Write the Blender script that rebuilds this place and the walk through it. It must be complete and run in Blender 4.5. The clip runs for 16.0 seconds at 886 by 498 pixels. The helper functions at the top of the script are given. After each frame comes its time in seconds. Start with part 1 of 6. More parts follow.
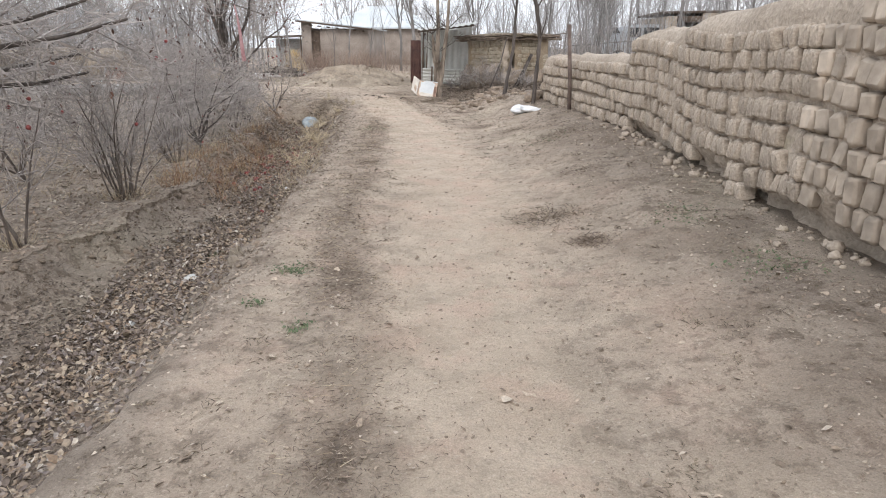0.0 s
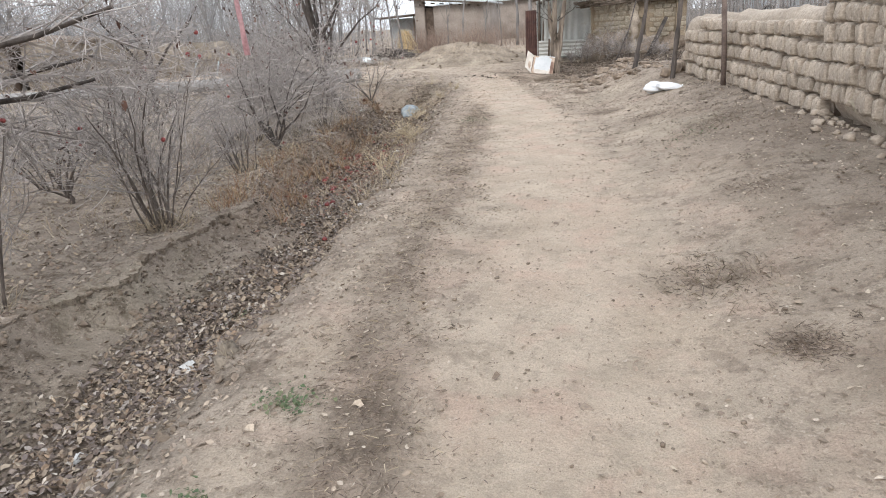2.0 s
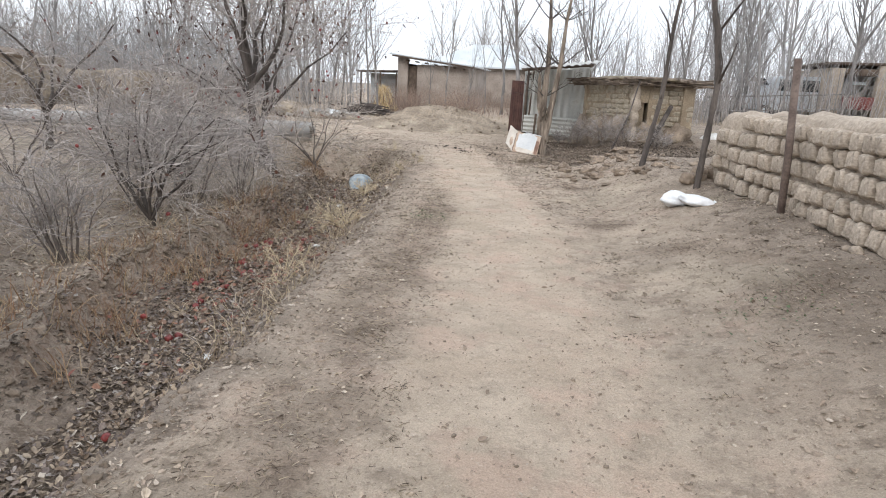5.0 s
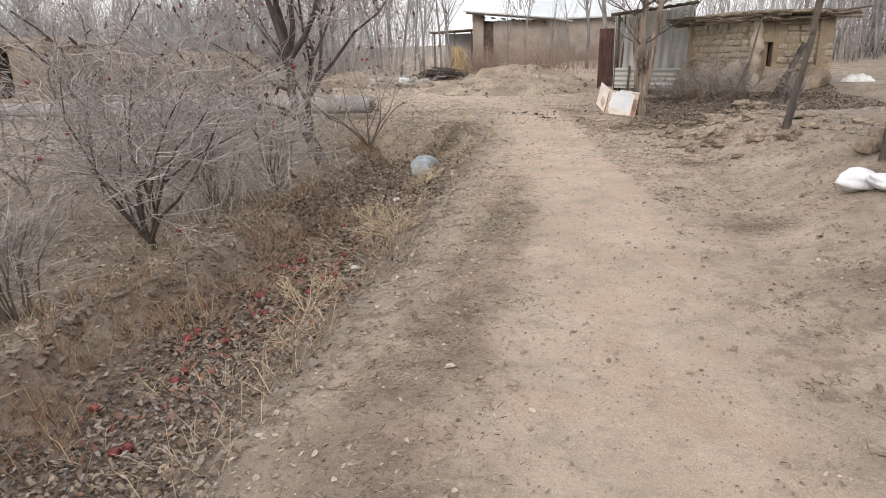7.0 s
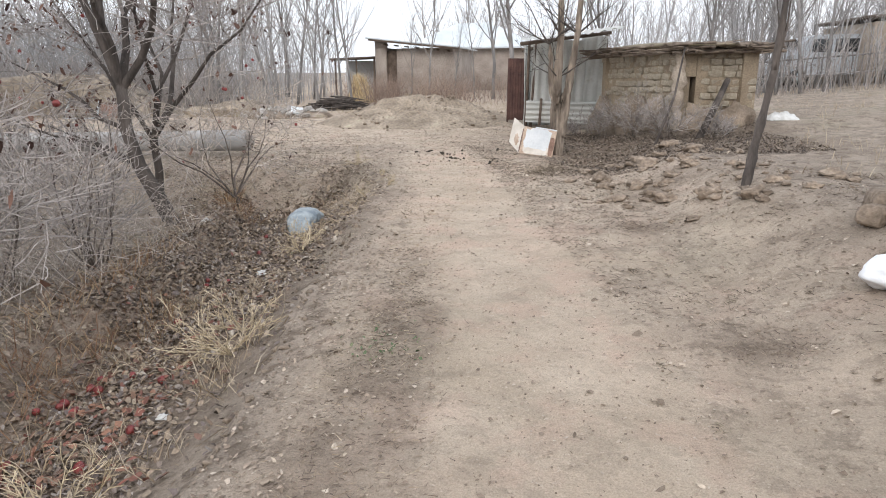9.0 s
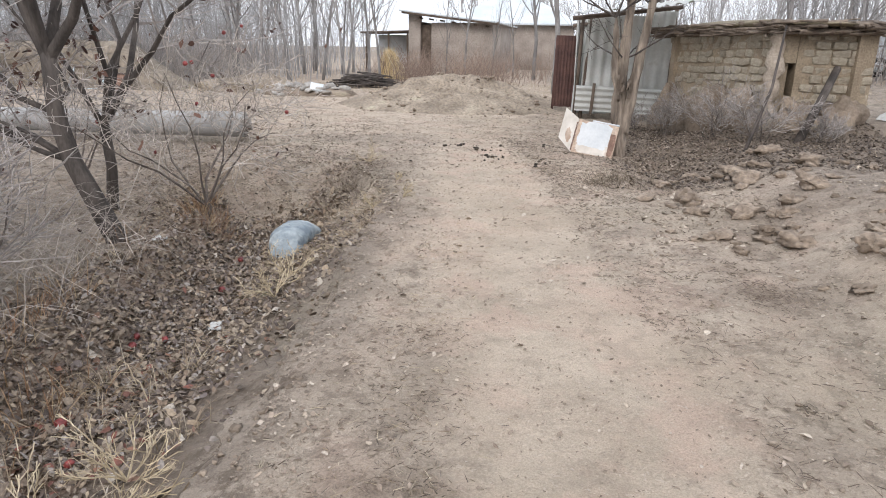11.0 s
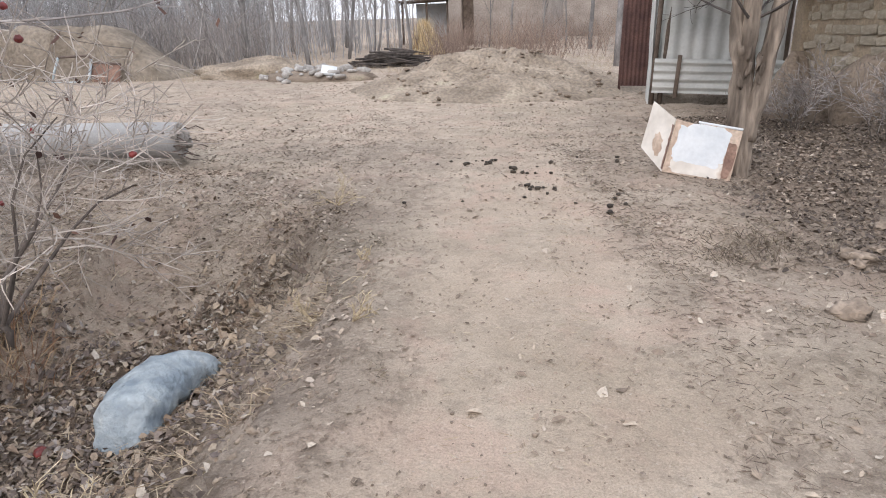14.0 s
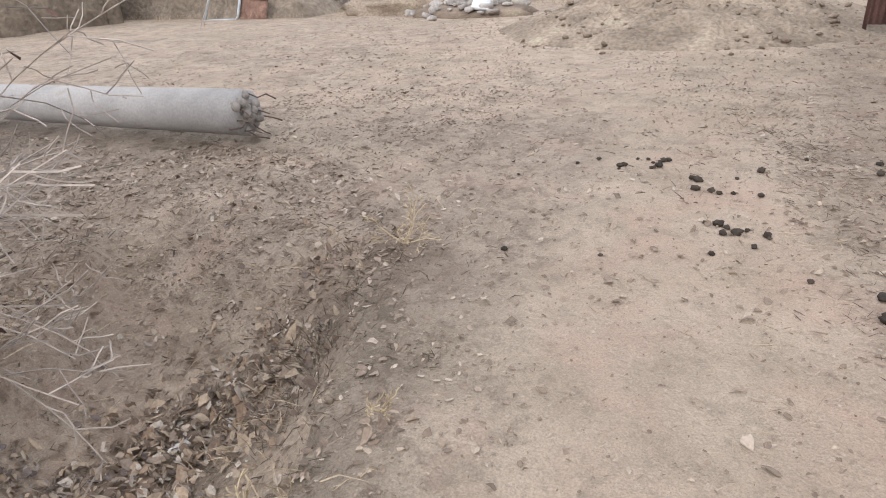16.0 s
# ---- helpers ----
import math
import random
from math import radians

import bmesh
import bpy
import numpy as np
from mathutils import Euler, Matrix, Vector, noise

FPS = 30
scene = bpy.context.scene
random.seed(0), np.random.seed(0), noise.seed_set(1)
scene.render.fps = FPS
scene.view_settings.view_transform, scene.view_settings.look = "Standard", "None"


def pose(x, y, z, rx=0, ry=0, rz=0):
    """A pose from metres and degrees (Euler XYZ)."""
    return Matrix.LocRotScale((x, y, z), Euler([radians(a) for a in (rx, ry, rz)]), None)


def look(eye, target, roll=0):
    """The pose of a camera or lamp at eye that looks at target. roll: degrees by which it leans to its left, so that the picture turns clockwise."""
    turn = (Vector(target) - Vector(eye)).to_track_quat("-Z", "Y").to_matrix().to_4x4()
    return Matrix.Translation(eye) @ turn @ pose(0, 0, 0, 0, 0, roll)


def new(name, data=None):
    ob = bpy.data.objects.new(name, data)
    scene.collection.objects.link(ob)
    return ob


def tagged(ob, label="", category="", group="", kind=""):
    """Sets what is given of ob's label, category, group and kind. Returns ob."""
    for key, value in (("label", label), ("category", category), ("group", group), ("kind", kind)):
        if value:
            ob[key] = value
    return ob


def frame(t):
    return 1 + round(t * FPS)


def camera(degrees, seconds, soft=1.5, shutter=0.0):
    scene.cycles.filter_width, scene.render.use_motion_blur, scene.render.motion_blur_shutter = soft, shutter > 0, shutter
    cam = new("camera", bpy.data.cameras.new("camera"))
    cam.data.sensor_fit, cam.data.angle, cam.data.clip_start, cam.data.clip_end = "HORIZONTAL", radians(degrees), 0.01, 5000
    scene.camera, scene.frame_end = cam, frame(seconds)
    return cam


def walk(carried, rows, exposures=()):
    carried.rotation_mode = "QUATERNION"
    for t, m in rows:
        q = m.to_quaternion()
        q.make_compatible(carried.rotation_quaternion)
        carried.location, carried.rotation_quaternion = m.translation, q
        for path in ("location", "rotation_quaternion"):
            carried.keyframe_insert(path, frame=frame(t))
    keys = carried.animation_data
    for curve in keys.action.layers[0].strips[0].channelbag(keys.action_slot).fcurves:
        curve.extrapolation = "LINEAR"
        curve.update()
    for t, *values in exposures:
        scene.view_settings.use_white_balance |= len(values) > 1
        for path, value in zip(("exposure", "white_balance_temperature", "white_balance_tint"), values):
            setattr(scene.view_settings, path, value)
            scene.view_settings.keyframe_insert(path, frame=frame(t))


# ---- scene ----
cam = camera(68.1, 16.0, soft=1.0)
METRES, EYE, TILT, LEAN, TURN = 17.0, 1.5, -16.9, 0.0, 0.0
ROWS = [
    (0.0, 0.0, 0.0, 0.0, -0.0, 0.0, -0.0),
    (0.5, 0.0065, 0.0345, 0.0102, 7.46, 1.15, -0.02),
    (1.0, 0.0034, 0.065, 0.0159, 9.03, -1.26, -3.14),
    (1.5, 0.003, 0.0882, 0.0249, 8.93, -0.38, -2.2),
    (2.0, 0.0069, 0.1188, 0.0353, 10.66, -2.02, 0.73),
    (2.5, 0.0017, 0.148, 0.0432, 7.48, -1.16, -3.42),
    (3.0, 0.0033, 0.1771, 0.0508, 8.1, 2.76, -2.02),
    (3.5, 0.0015, 0.2035, 0.0599, 6.99, 1.76, 1.35),
    (4.0, -0.0021, 0.2337, 0.0707, 3.24, 1.51, -2.44),
    (4.5, -0.0028, 0.2623, 0.0792, 8.77, -1.62, 2.02),
    (5.0, -0.0031, 0.2935, 0.0884, 7.8, 3.02, -5.36),
    (7.5, -0.0209, 0.4348, 0.1314, 17.28, -1.12, -1.59),
    (8.0, -0.0236, 0.4646, 0.1399, 17.79, -0.8, -0.38),
    (8.5, -0.0234, 0.4917, 0.1512, 13.85, 0.47, 1.68),
    (9.0, -0.0315, 0.5175, 0.1574, 7.65, 1.74, -1.76),
    (11.5, -0.0503, 0.6655, 0.202, 10.74, -0.49, -4.17),
    (12.0, -0.0518, 0.6964, 0.2132, 13.67, 0.07, -0.88),
    (12.5, -0.0556, 0.7229, 0.2191, 20.06, -3.19, 0.69),
    (13.0, -0.0615, 0.7563, 0.2314, 15.35, -1.89, -1.19),
    (13.5, -0.0604, 0.79, 0.2403, 16.37, -3.74, 1.92),
    (14.0, -0.0683, 0.8201, 0.2491, 14.82, -3.0, -2.88),
    (14.5, -0.0706, 0.8475, 0.2581, 19.93, -0.61, -5.07),
    (15.0, -0.0743, 0.8766, 0.2662, 23.99, -6.51, -4.7),
    (15.5, -0.0857, 0.9046, 0.2765, 23.99, -7.68, -8.72),
    (16.0, -0.0899, 0.9376, 0.2845, 29.5, -9.93, -4.98),
]
walk(cam, [(t, pose(0, 0, EYE, TILT, LEAN, TURN) @ pose(METRES * x, METRES * y, METRES * z, 90 + pitch, roll, yaw)) for t, x, y, z, yaw, pitch, roll in ROWS],
     exposures=[(0.0, 0.36, 6500, 13), (0.5, 0.10, 6450, 12), (1.0, 0.30, 6450, 12), (1.5, 0.50, 6450, 12), (2.0, 0.48, 6450, 12), (2.5, 0.48, 6350, 11), (3.0, 0.32, 6350, 11), (3.5, 0.20, 6350, 12), (4.0, 0.23, 6400, 12), (4.5, -0.04, 6400, 12), (5.0, 0.35, 6450, 12),
                (7.5, 0.28, 7000, 16), (8.0, 0.60, 6750, 14), (8.5, 0.58, 6600, 13), (9.0, 0.38, 6500, 13), (12.0, 0.45, 6400, 15), (12.5, 0.36, 6400, 16), (14.0, 0.41, 6400, 16), (14.5, 0.33, 6400, 15), (15.0, 0.36, 6550, 17), (15.5, 0.29, 6550, 17), (16.0, 0.42, 6600, 17)])

# ---- light: an overcast winter sky and a wide, weak sun ----
world = bpy.data.worlds.new("overcast_sky")
scene.world = world
world.use_nodes = True
wn, wl = world.node_tree.nodes, world.node_tree.links
sky = wn.new("ShaderNodeTexSky")
sky.sky_type = "NISHITA"
sky.sun_disc = False
sky.sun_elevation, sky.sun_rotation = radians(38), radians(150)
sky.dust_density, sky.air_density = 4.0, 1.2
scaled = wn.new("ShaderNodeVectorMath")
scaled.operation = "SCALE"
scaled.inputs["Scale"].default_value = 0.08
wl.new(sky.outputs[0], scaled.inputs[0])
cloud = wn.new("ShaderNodeTexNoise")
cloud.inputs["Scale"].default_value = 2.2
cloud.inputs["Detail"].default_value = 5
ramp = wn.new("ShaderNodeValToRGB")
ramp.color_ramp.elements[0].position, ramp.color_ramp.elements[0].color = 0.3, (0.96, 1.05, 1.15, 1)
ramp.color_ramp.elements[1].position, ramp.color_ramp.elements[1].color = 0.7, (1.32, 1.36, 1.40, 1)
wl.new(cloud.outputs["Fac"], ramp.inputs[0])
mixed = wn.new("ShaderNodeMix")
mixed.data_type = "RGBA"
mixed.inputs["Factor"].default_value = 0.85
wl.new(scaled.outputs[0], mixed.inputs["A"])
wl.new(ramp.outputs[0], mixed.inputs["B"])
wl.new(mixed.outputs["Result"], wn["Background"].inputs["Color"])
wn["Background"].inputs["Strength"].default_value = 1.0

sun = new("sun", bpy.data.lights.new("sun", "SUN"))
sun.data.energy, sun.data.angle, sun.data.color = 0.9, radians(25), (1.0, 0.95, 0.88)
sun.matrix_world = look((-6, -10, 14), (0, 10, 0))


# ---- materials ----
def mat(name, c1, c2, scale=3.0, fine=45.0, rough=0.92, bump=0.35, metal=0.0, rand=0.0, island=0.0, c3=None, bdist=0.02, spread=0.15, stretch=(1, 1, 1), grain=0.28):
    """Two colours in broad patches, fine grain over them, a fine relief, and a change of value from piece to piece."""
    m = bpy.data.materials.new(name)
    m.use_nodes = True
    n, l = m.node_tree.nodes, m.node_tree.links
    b = n["Principled BSDF"]
    b.inputs["Roughness"].default_value, b.inputs["Metallic"].default_value = rough, metal
    co = n.new("ShaderNodeTexCoord")
    mp = n.new("ShaderNodeMapping")
    mp.inputs["Scale"].default_value = stretch
    l.new(co.outputs["Object"], mp.inputs["Vector"])
    big, small = n.new("ShaderNodeTexNoise"), n.new("ShaderNodeTexNoise")
    for node, sc, det in ((big, scale, 4), (small, fine, 5)):
        node.inputs["Scale"].default_value, node.inputs["Detail"].default_value = sc, det
        l.new(mp.outputs[0], node.inputs["Vector"])
    r = n.new("ShaderNodeValToRGB")
    e = r.color_ramp.elements
    e[0].position, e[0].color = 0.5 - spread, (*c1, 1)
    e[1].position, e[1].color = 0.5 + spread, (*c2, 1)
    if c3:
        x = e.new(0.5 + 1.6 * spread)
        x.color = (*c3, 1)
    l.new(big.outputs["Fac"], r.inputs[0])
    hsv = n.new("ShaderNodeHueSaturation")
    val = n.new("ShaderNodeMapRange")
    val.inputs["From Min"].default_value, val.inputs["From Max"].default_value = 0.25, 0.75
    val.inputs["To Min"].default_value, val.inputs["To Max"].default_value = 1 - grain, 1 + grain
    l.new(small.outputs["Fac"], val.inputs["Value"])
    last = val.outputs[0]
    for kind, amount in (("ShaderNodeObjectInfo", rand), ("ShaderNodeNewGeometry", island)):
        if amount:
            info = n.new(kind)
            rr = n.new("ShaderNodeMapRange")
            rr.inputs["To Min"].default_value, rr.inputs["To Max"].default_value = 1 - amount, 1 + amount
            l.new(info.outputs["Random" if kind == "ShaderNodeObjectInfo" else "Random Per Island"], rr.inputs["Value"])
            mul = n.new("ShaderNodeMath")
            mul.operation = "MULTIPLY"
            l.new(last, mul.inputs[0])
            l.new(rr.outputs[0], mul.inputs[1])
            last = mul.outputs[0]
    l.new(last, hsv.inputs["Value"])
    l.new(r.outputs[0], hsv.inputs["Color"])
    l.new(hsv.outputs[0], b.inputs["Base Color"])
    if bump:
        bp = n.new("ShaderNodeBump")
        bp.inputs["Strength"].default_value, bp.inputs["Distance"].default_value = bump, bdist
        l.new(small.outputs["Fac"], bp.inputs["Height"])
        l.new(bp.outputs[0], b.inputs["Normal"])
    return m


def leafy(name, colours, rough=0.8):
    """Dead leaves and straw: each piece takes one of several colours."""
    m = bpy.data.materials.new(name)
    m.use_nodes = True
    n, l = m.node_tree.nodes, m.node_tree.links
    g, r = n.new("ShaderNodeNewGeometry"), n.new("ShaderNodeValToRGB")
    r.color_ramp.interpolation = "CONSTANT"
    while len(r.color_ramp.elements) < len(colours):
        r.color_ramp.elements.new(0.5)
    for k, c in enumerate(colours):
        r.color_ramp.elements[k].position, r.color_ramp.elements[k].color = k / len(colours), (*c, 1)
    l.new(g.outputs["Random Per Island"], r.inputs[0])
    co, ns, mx = n.new("ShaderNodeTexCoord"), n.new("ShaderNodeTexNoise"), n.new("ShaderNodeHueSaturation")
    ns.inputs["Scale"].default_value = 70
    l.new(co.outputs["Object"], ns.inputs["Vector"])
    ad = n.new("ShaderNodeMath")
    ad.operation = "ADD"
    ad.inputs[1].default_value = 0.5
    l.new(ns.outputs["Fac"], ad.inputs[0])
    l.new(ad.outputs[0], mx.inputs["Value"])
    l.new(r.outputs[0], mx.inputs["Color"])
    l.new(mx.outputs[0], n["Principled BSDF"].inputs["Base Color"])
    n["Principled BSDF"].inputs["Roughness"].default_value = rough
    return m


def soil():
    """The ground: trodden pale loam where it is worn, brown soil beside it, leaf mould in the ditch."""
    m = bpy.data.materials.new("soil")
    m.use_nodes = True
    n, l = m.node_tree.nodes, m.node_tree.links
    b = n["Principled BSDF"]
    b.inputs["Roughness"].default_value = 0.95
    co = n.new("ShaderNodeTexCoord")

    def tex(sc, det=5, rough=0.6):
        t = n.new("ShaderNodeTexNoise")
        t.inputs["Scale"].default_value, t.inputs["Detail"].default_value, t.inputs["Roughness"].default_value = sc, det, rough
        l.new(co.outputs["Object"], t.inputs["Vector"])
        return t.outputs["Fac"]

    def rng(v, a, z, lo=0.0, hi=1.0):
        r = n.new("ShaderNodeMapRange")
        for k, x in (("From Min", a), ("From Max", z), ("To Min", lo), ("To Max", hi)):
            r.inputs[k].default_value = x
        l.new(v, r.inputs["Value"])
        return r.outputs[0]

    def mix(f, a, z):
        x = n.new("ShaderNodeMix")
        x.data_type = "RGBA"
        for v, k in ((f, "Factor"), (a, "A"), (z, "B")):
            if isinstance(v, tuple):
                x.inputs[k].default_value = (*v, 1)
            else:
                l.new(v, x.inputs[k])
        return x.outputs["Result"]

    def times(a, c):
        x = n.new("ShaderNodeMath")
        x.operation = "MULTIPLY"
        for k, v in enumerate((a, c)):
            if isinstance(v, float):
                x.inputs[k].default_value = v
            else:
                l.new(v, x.inputs[k])
        return x.outputs[0]

    def attr(name):
        a = n.new("ShaderNodeAttribute")
        a.attribute_name = name
        return a.outputs["Fac"]

    worn, mould, rust = attr("worn"), attr("mould"), attr("rust")
    big, mid, fine, grit = tex(0.55, 4), tex(2.6, 6), tex(16, 6, 0.7), tex(120, 4, 0.75)
    brown = mix(rng(mid, 0.35, 0.65), (0.225, 0.185, 0.148), (0.385, 0.322, 0.26))
    pale = mix(rng(mid, 0.35, 0.68), (0.45, 0.372, 0.288), (0.60, 0.502, 0.398))
    pale = mix(times(rng(tex(1.1, 4), 0.45, 0.62), 0.5), pale, (0.58, 0.45, 0.352))
    base = mix(worn, brown, pale)
    scuff = n.new("ShaderNodeMath")
    scuff.operation = "SUBTRACT"
    scuff.inputs[0].default_value = 1.28
    l.new(worn, scuff.inputs[1])
    base = mix(times(times(rng(tex(5.5, 8, 0.72), 0.52, 0.60), 0.72), scuff.outputs[0]), base, (0.155, 0.12, 0.09))
    base = mix(times(times(rng(fine, 0.555, 0.66), 0.6), scuff.outputs[0]), base, (0.19, 0.148, 0.112))
    base = mix(times(times(rng(tex(2.1, 3), 0.52, 0.64), worn), 0.45), base, (0.58, 0.415, 0.33))
    base = mix(times(rng(big, 0.52, 0.66), 0.25), base, (0.30, 0.285, 0.20))
    base = mix(times(rng(tex(30, 3, 0.5), 0.63, 0.70), 0.45), base, (0.60, 0.515, 0.425))
    base = mix(times(times(rng(tex(24, 4, 0.6), 0.38, 0.31), 0.75), scuff.outputs[0]), base, (0.15, 0.115, 0.087))
    base = mix(times(times(rng(tex(52, 3, 0.55), 0.61, 0.66), 0.45), scuff.outputs[0]), base, (0.17, 0.132, 0.10))
    base = mix(times(rng(tex(9, 6, 0.7), 0.57, 0.66), 0.22), base, (0.28, 0.225, 0.175))
    dark = mix(rng(fine, 0.35, 0.65), (0.13, 0.10, 0.076), (0.26, 0.205, 0.155))
    base = mix(mould, base, dark)
    base = mix(times(times(rust, rng(fine, 0.35, 0.65)), 0.5), base, (0.24, 0.12, 0.065))
    hsv = n.new("ShaderNodeHueSaturation")
    l.new(rng(grit, 0.37, 0.63, 0.85, 1.15), hsv.inputs["Value"])
    l.new(base, hsv.inputs["Color"])
    l.new(hsv.outputs[0], b.inputs["Base Color"])
    h = n.new("ShaderNodeMath")
    h.operation = "ADD"
    l.new(times(fine, 1.0), h.inputs[0])
    l.new(times(grit, 0.22), h.inputs[1])
    bp = n.new("ShaderNodeBump")
    bp.inputs["Strength"].default_value, bp.inputs["Distance"].default_value = 0.9, 0.05
    l.new(h.outputs[0], bp.inputs["Height"])
    l.new(bp.outputs[0], b.inputs["Normal"])
    return m


SOIL = soil()
MUD = mat("mud_plaster", (0.33, 0.275, 0.218), (0.455, 0.388, 0.318), 2.5, 30, bump=0.7, bdist=0.03, c3=(0.38, 0.335, 0.25))
ADOBE = mat("adobe_brick", (0.32, 0.268, 0.215), (0.45, 0.385, 0.315), 1.3, 7, bump=0.35, bdist=0.05, grain=0.35, rand=0.14, c3=(0.42, 0.37, 0.275))
ADOBE_REST = mat("adobe_brick_rest", (0.32, 0.268, 0.215), (0.45, 0.385, 0.315), 1.3, 7, bump=0.35, bdist=0.05, grain=0.35, island=0.14, c3=(0.42, 0.37, 0.275))
HUTMUD = mat("hut_adobe", (0.31, 0.268, 0.205), (0.42, 0.37, 0.29), 3, 38, bump=0.6, bdist=0.025, rand=0.13)
HUTJOINT = mat("hut_mortar", (0.235, 0.185, 0.13), (0.32, 0.26, 0.185), 3, 38, bump=0.6, bdist=0.03)
EARTH = mat("heaped_earth", (0.175, 0.137, 0.103), (0.315, 0.252, 0.193), 2.2, 26, bump=0.8, bdist=0.04, c3=(0.32, 0.275, 0.20))
MOUNDEARTH = mat("mound_earth", (0.22, 0.178, 0.134), (0.37, 0.308, 0.238), 1.6, 18, bump=0.9, bdist=0.05, c3=(0.40, 0.355, 0.26), grain=0.4)
BANKMUD = mat("slumped_mud", (0.165, 0.136, 0.103), (0.27, 0.228, 0.18), 1.4, 9, bump=0.9, bdist=0.08, c3=(0.26, 0.235, 0.17), grain=0.35)
CLOD = mat("earth_clod", (0.215, 0.166, 0.124), (0.35, 0.282, 0.218), 3, 22, bump=0.9, bdist=0.035, rand=0.15, grain=0.38)
BARK = mat("dark_bark", (0.045, 0.038, 0.034), (0.115, 0.097, 0.085), 8, 60, bump=0.6, stretch=(1, 1, 0.25))
GREYBARK = mat("grey_bark", (0.16, 0.152, 0.146), (0.30, 0.288, 0.28), 3, 30, bump=0.4, rand=0.25, stretch=(1, 1, 0.3))
# Distance haze is put into this bark colour: paler than the nearer trees.
HAZEBARK = mat("hazed_bark", (0.27, 0.268, 0.27), (0.42, 0.412, 0.408), 0.6, 12, bump=0, island=0.25)
STEM = mat("shrub_stem", (0.085, 0.07, 0.06), (0.185, 0.155, 0.135), 8, 60, bump=0.4, stretch=(1, 1, 0.3))
TWIG = mat("grey_twig", (0.235, 0.212, 0.198), (0.40, 0.365, 0.342), 3, 20, bump=0, island=0.3)
PALETWIG = mat("pale_twig", (0.33, 0.29, 0.255), (0.52, 0.465, 0.415), 3, 20, bump=0, island=0.3)
REDTWIG = mat("russet_brush", (0.205, 0.145, 0.118), (0.33, 0.25, 0.195), 0.7, 15, bump=0, island=0.35)
DEADWOOD = mat("weathered_trunk", (0.10, 0.078, 0.06), (0.30, 0.248, 0.198), 9, 30, bump=1.0, bdist=0.03, stretch=(1, 1, 0.15), grain=0.5)
STRAW = leafy("dry_straw", [(0.46, 0.38, 0.265), (0.38, 0.30, 0.21), (0.54, 0.455, 0.335), (0.31, 0.24, 0.165), (0.43, 0.37, 0.285)])
RUSTGRASS = leafy("russet_grass", [(0.29, 0.17, 0.10), (0.38, 0.26, 0.155), (0.23, 0.135, 0.085), (0.43, 0.33, 0.21)])
LEAVES = leafy("dead_leaves", [(0.13, 0.10, 0.08), (0.21, 0.162, 0.122), (0.31, 0.245, 0.182), (0.165, 0.135, 0.122), (0.36, 0.30, 0.23), (0.24, 0.195, 0.165), (0.095, 0.074, 0.062), (0.235, 0.172, 0.122), (0.32, 0.285, 0.255), (0.155, 0.122, 0.104), (0.27, 0.215, 0.16)])
CHIPS = leafy("path_litter", [(0.24, 0.185, 0.14), (0.19, 0.145, 0.11), (0.42, 0.345, 0.27), (0.31, 0.245, 0.19), (0.47, 0.40, 0.33), (0.22, 0.17, 0.13), (0.36, 0.29, 0.23), (0.27, 0.215, 0.165)])
FLAKES = leafy("leaf_flakes", [(0.19, 0.148, 0.112), (0.25, 0.196, 0.15), (0.48, 0.40, 0.315), (0.32, 0.255, 0.195), (0.22, 0.17, 0.13), (0.52, 0.45, 0.37), (0.25, 0.195, 0.15)])
SCRAPS = leafy("weed_scraps", [(0.105, 0.082, 0.062), (0.16, 0.128, 0.095), (0.215, 0.172, 0.13), (0.28, 0.235, 0.17)])
GREYLEAF = leafy("grey_leaves", [(0.36, 0.295, 0.22), (0.25, 0.20, 0.155), (0.17, 0.125, 0.092), (0.48, 0.43, 0.365), (0.29, 0.21, 0.145), (0.41, 0.325, 0.235), (0.14, 0.105, 0.082), (0.33, 0.265, 0.20)])
CRUMB = mat("dark_crumb", (0.21, 0.168, 0.13), (0.34, 0.28, 0.22), 5, 30, bump=0.5, island=0.25)
# A darker set of leaf browns for the hut slope and the bank.
DARKLEAF = leafy("dark_leaves", [(0.085, 0.066, 0.052), (0.14, 0.108, 0.082), (0.19, 0.148, 0.112), (0.065, 0.05, 0.041), (0.11, 0.085, 0.068), (0.25, 0.205, 0.16)])
RUSSET = leafy("russet_leaves", [(0.23, 0.095, 0.07), (0.18, 0.082, 0.06), (0.28, 0.15, 0.10), (0.22, 0.135, 0.095), (0.17, 0.10, 0.075)])
DRYSTALK = mat("dry_stalk", (0.42, 0.34, 0.22), (0.58, 0.49, 0.35), 5, 40, bump=0, island=0.2)
DRIED = leafy("dried_leaves", [(0.07, 0.04, 0.035), (0.11, 0.06, 0.045), (0.16, 0.085, 0.06)])
WEEDBITS = leafy("weed_bits", [(0.15, 0.115, 0.09), (0.21, 0.165, 0.13), (0.28, 0.225, 0.18), (0.12, 0.09, 0.075), (0.35, 0.285, 0.225)])
GREEN = leafy("green_weed", [(0.08, 0.115, 0.055), (0.11, 0.145, 0.075), (0.15, 0.165, 0.09)])
CONCRETE = mat("pole_concrete", (0.30, 0.298, 0.29), (0.41, 0.405, 0.395), 2.5, 50, bump=0.3, bdist=0.008, c3=(0.36, 0.34, 0.305), grain=0.14)
RUBBLE = mat("rubble", (0.28, 0.262, 0.24), (0.45, 0.43, 0.40), 3, 30, bump=0.5, rand=0.2)
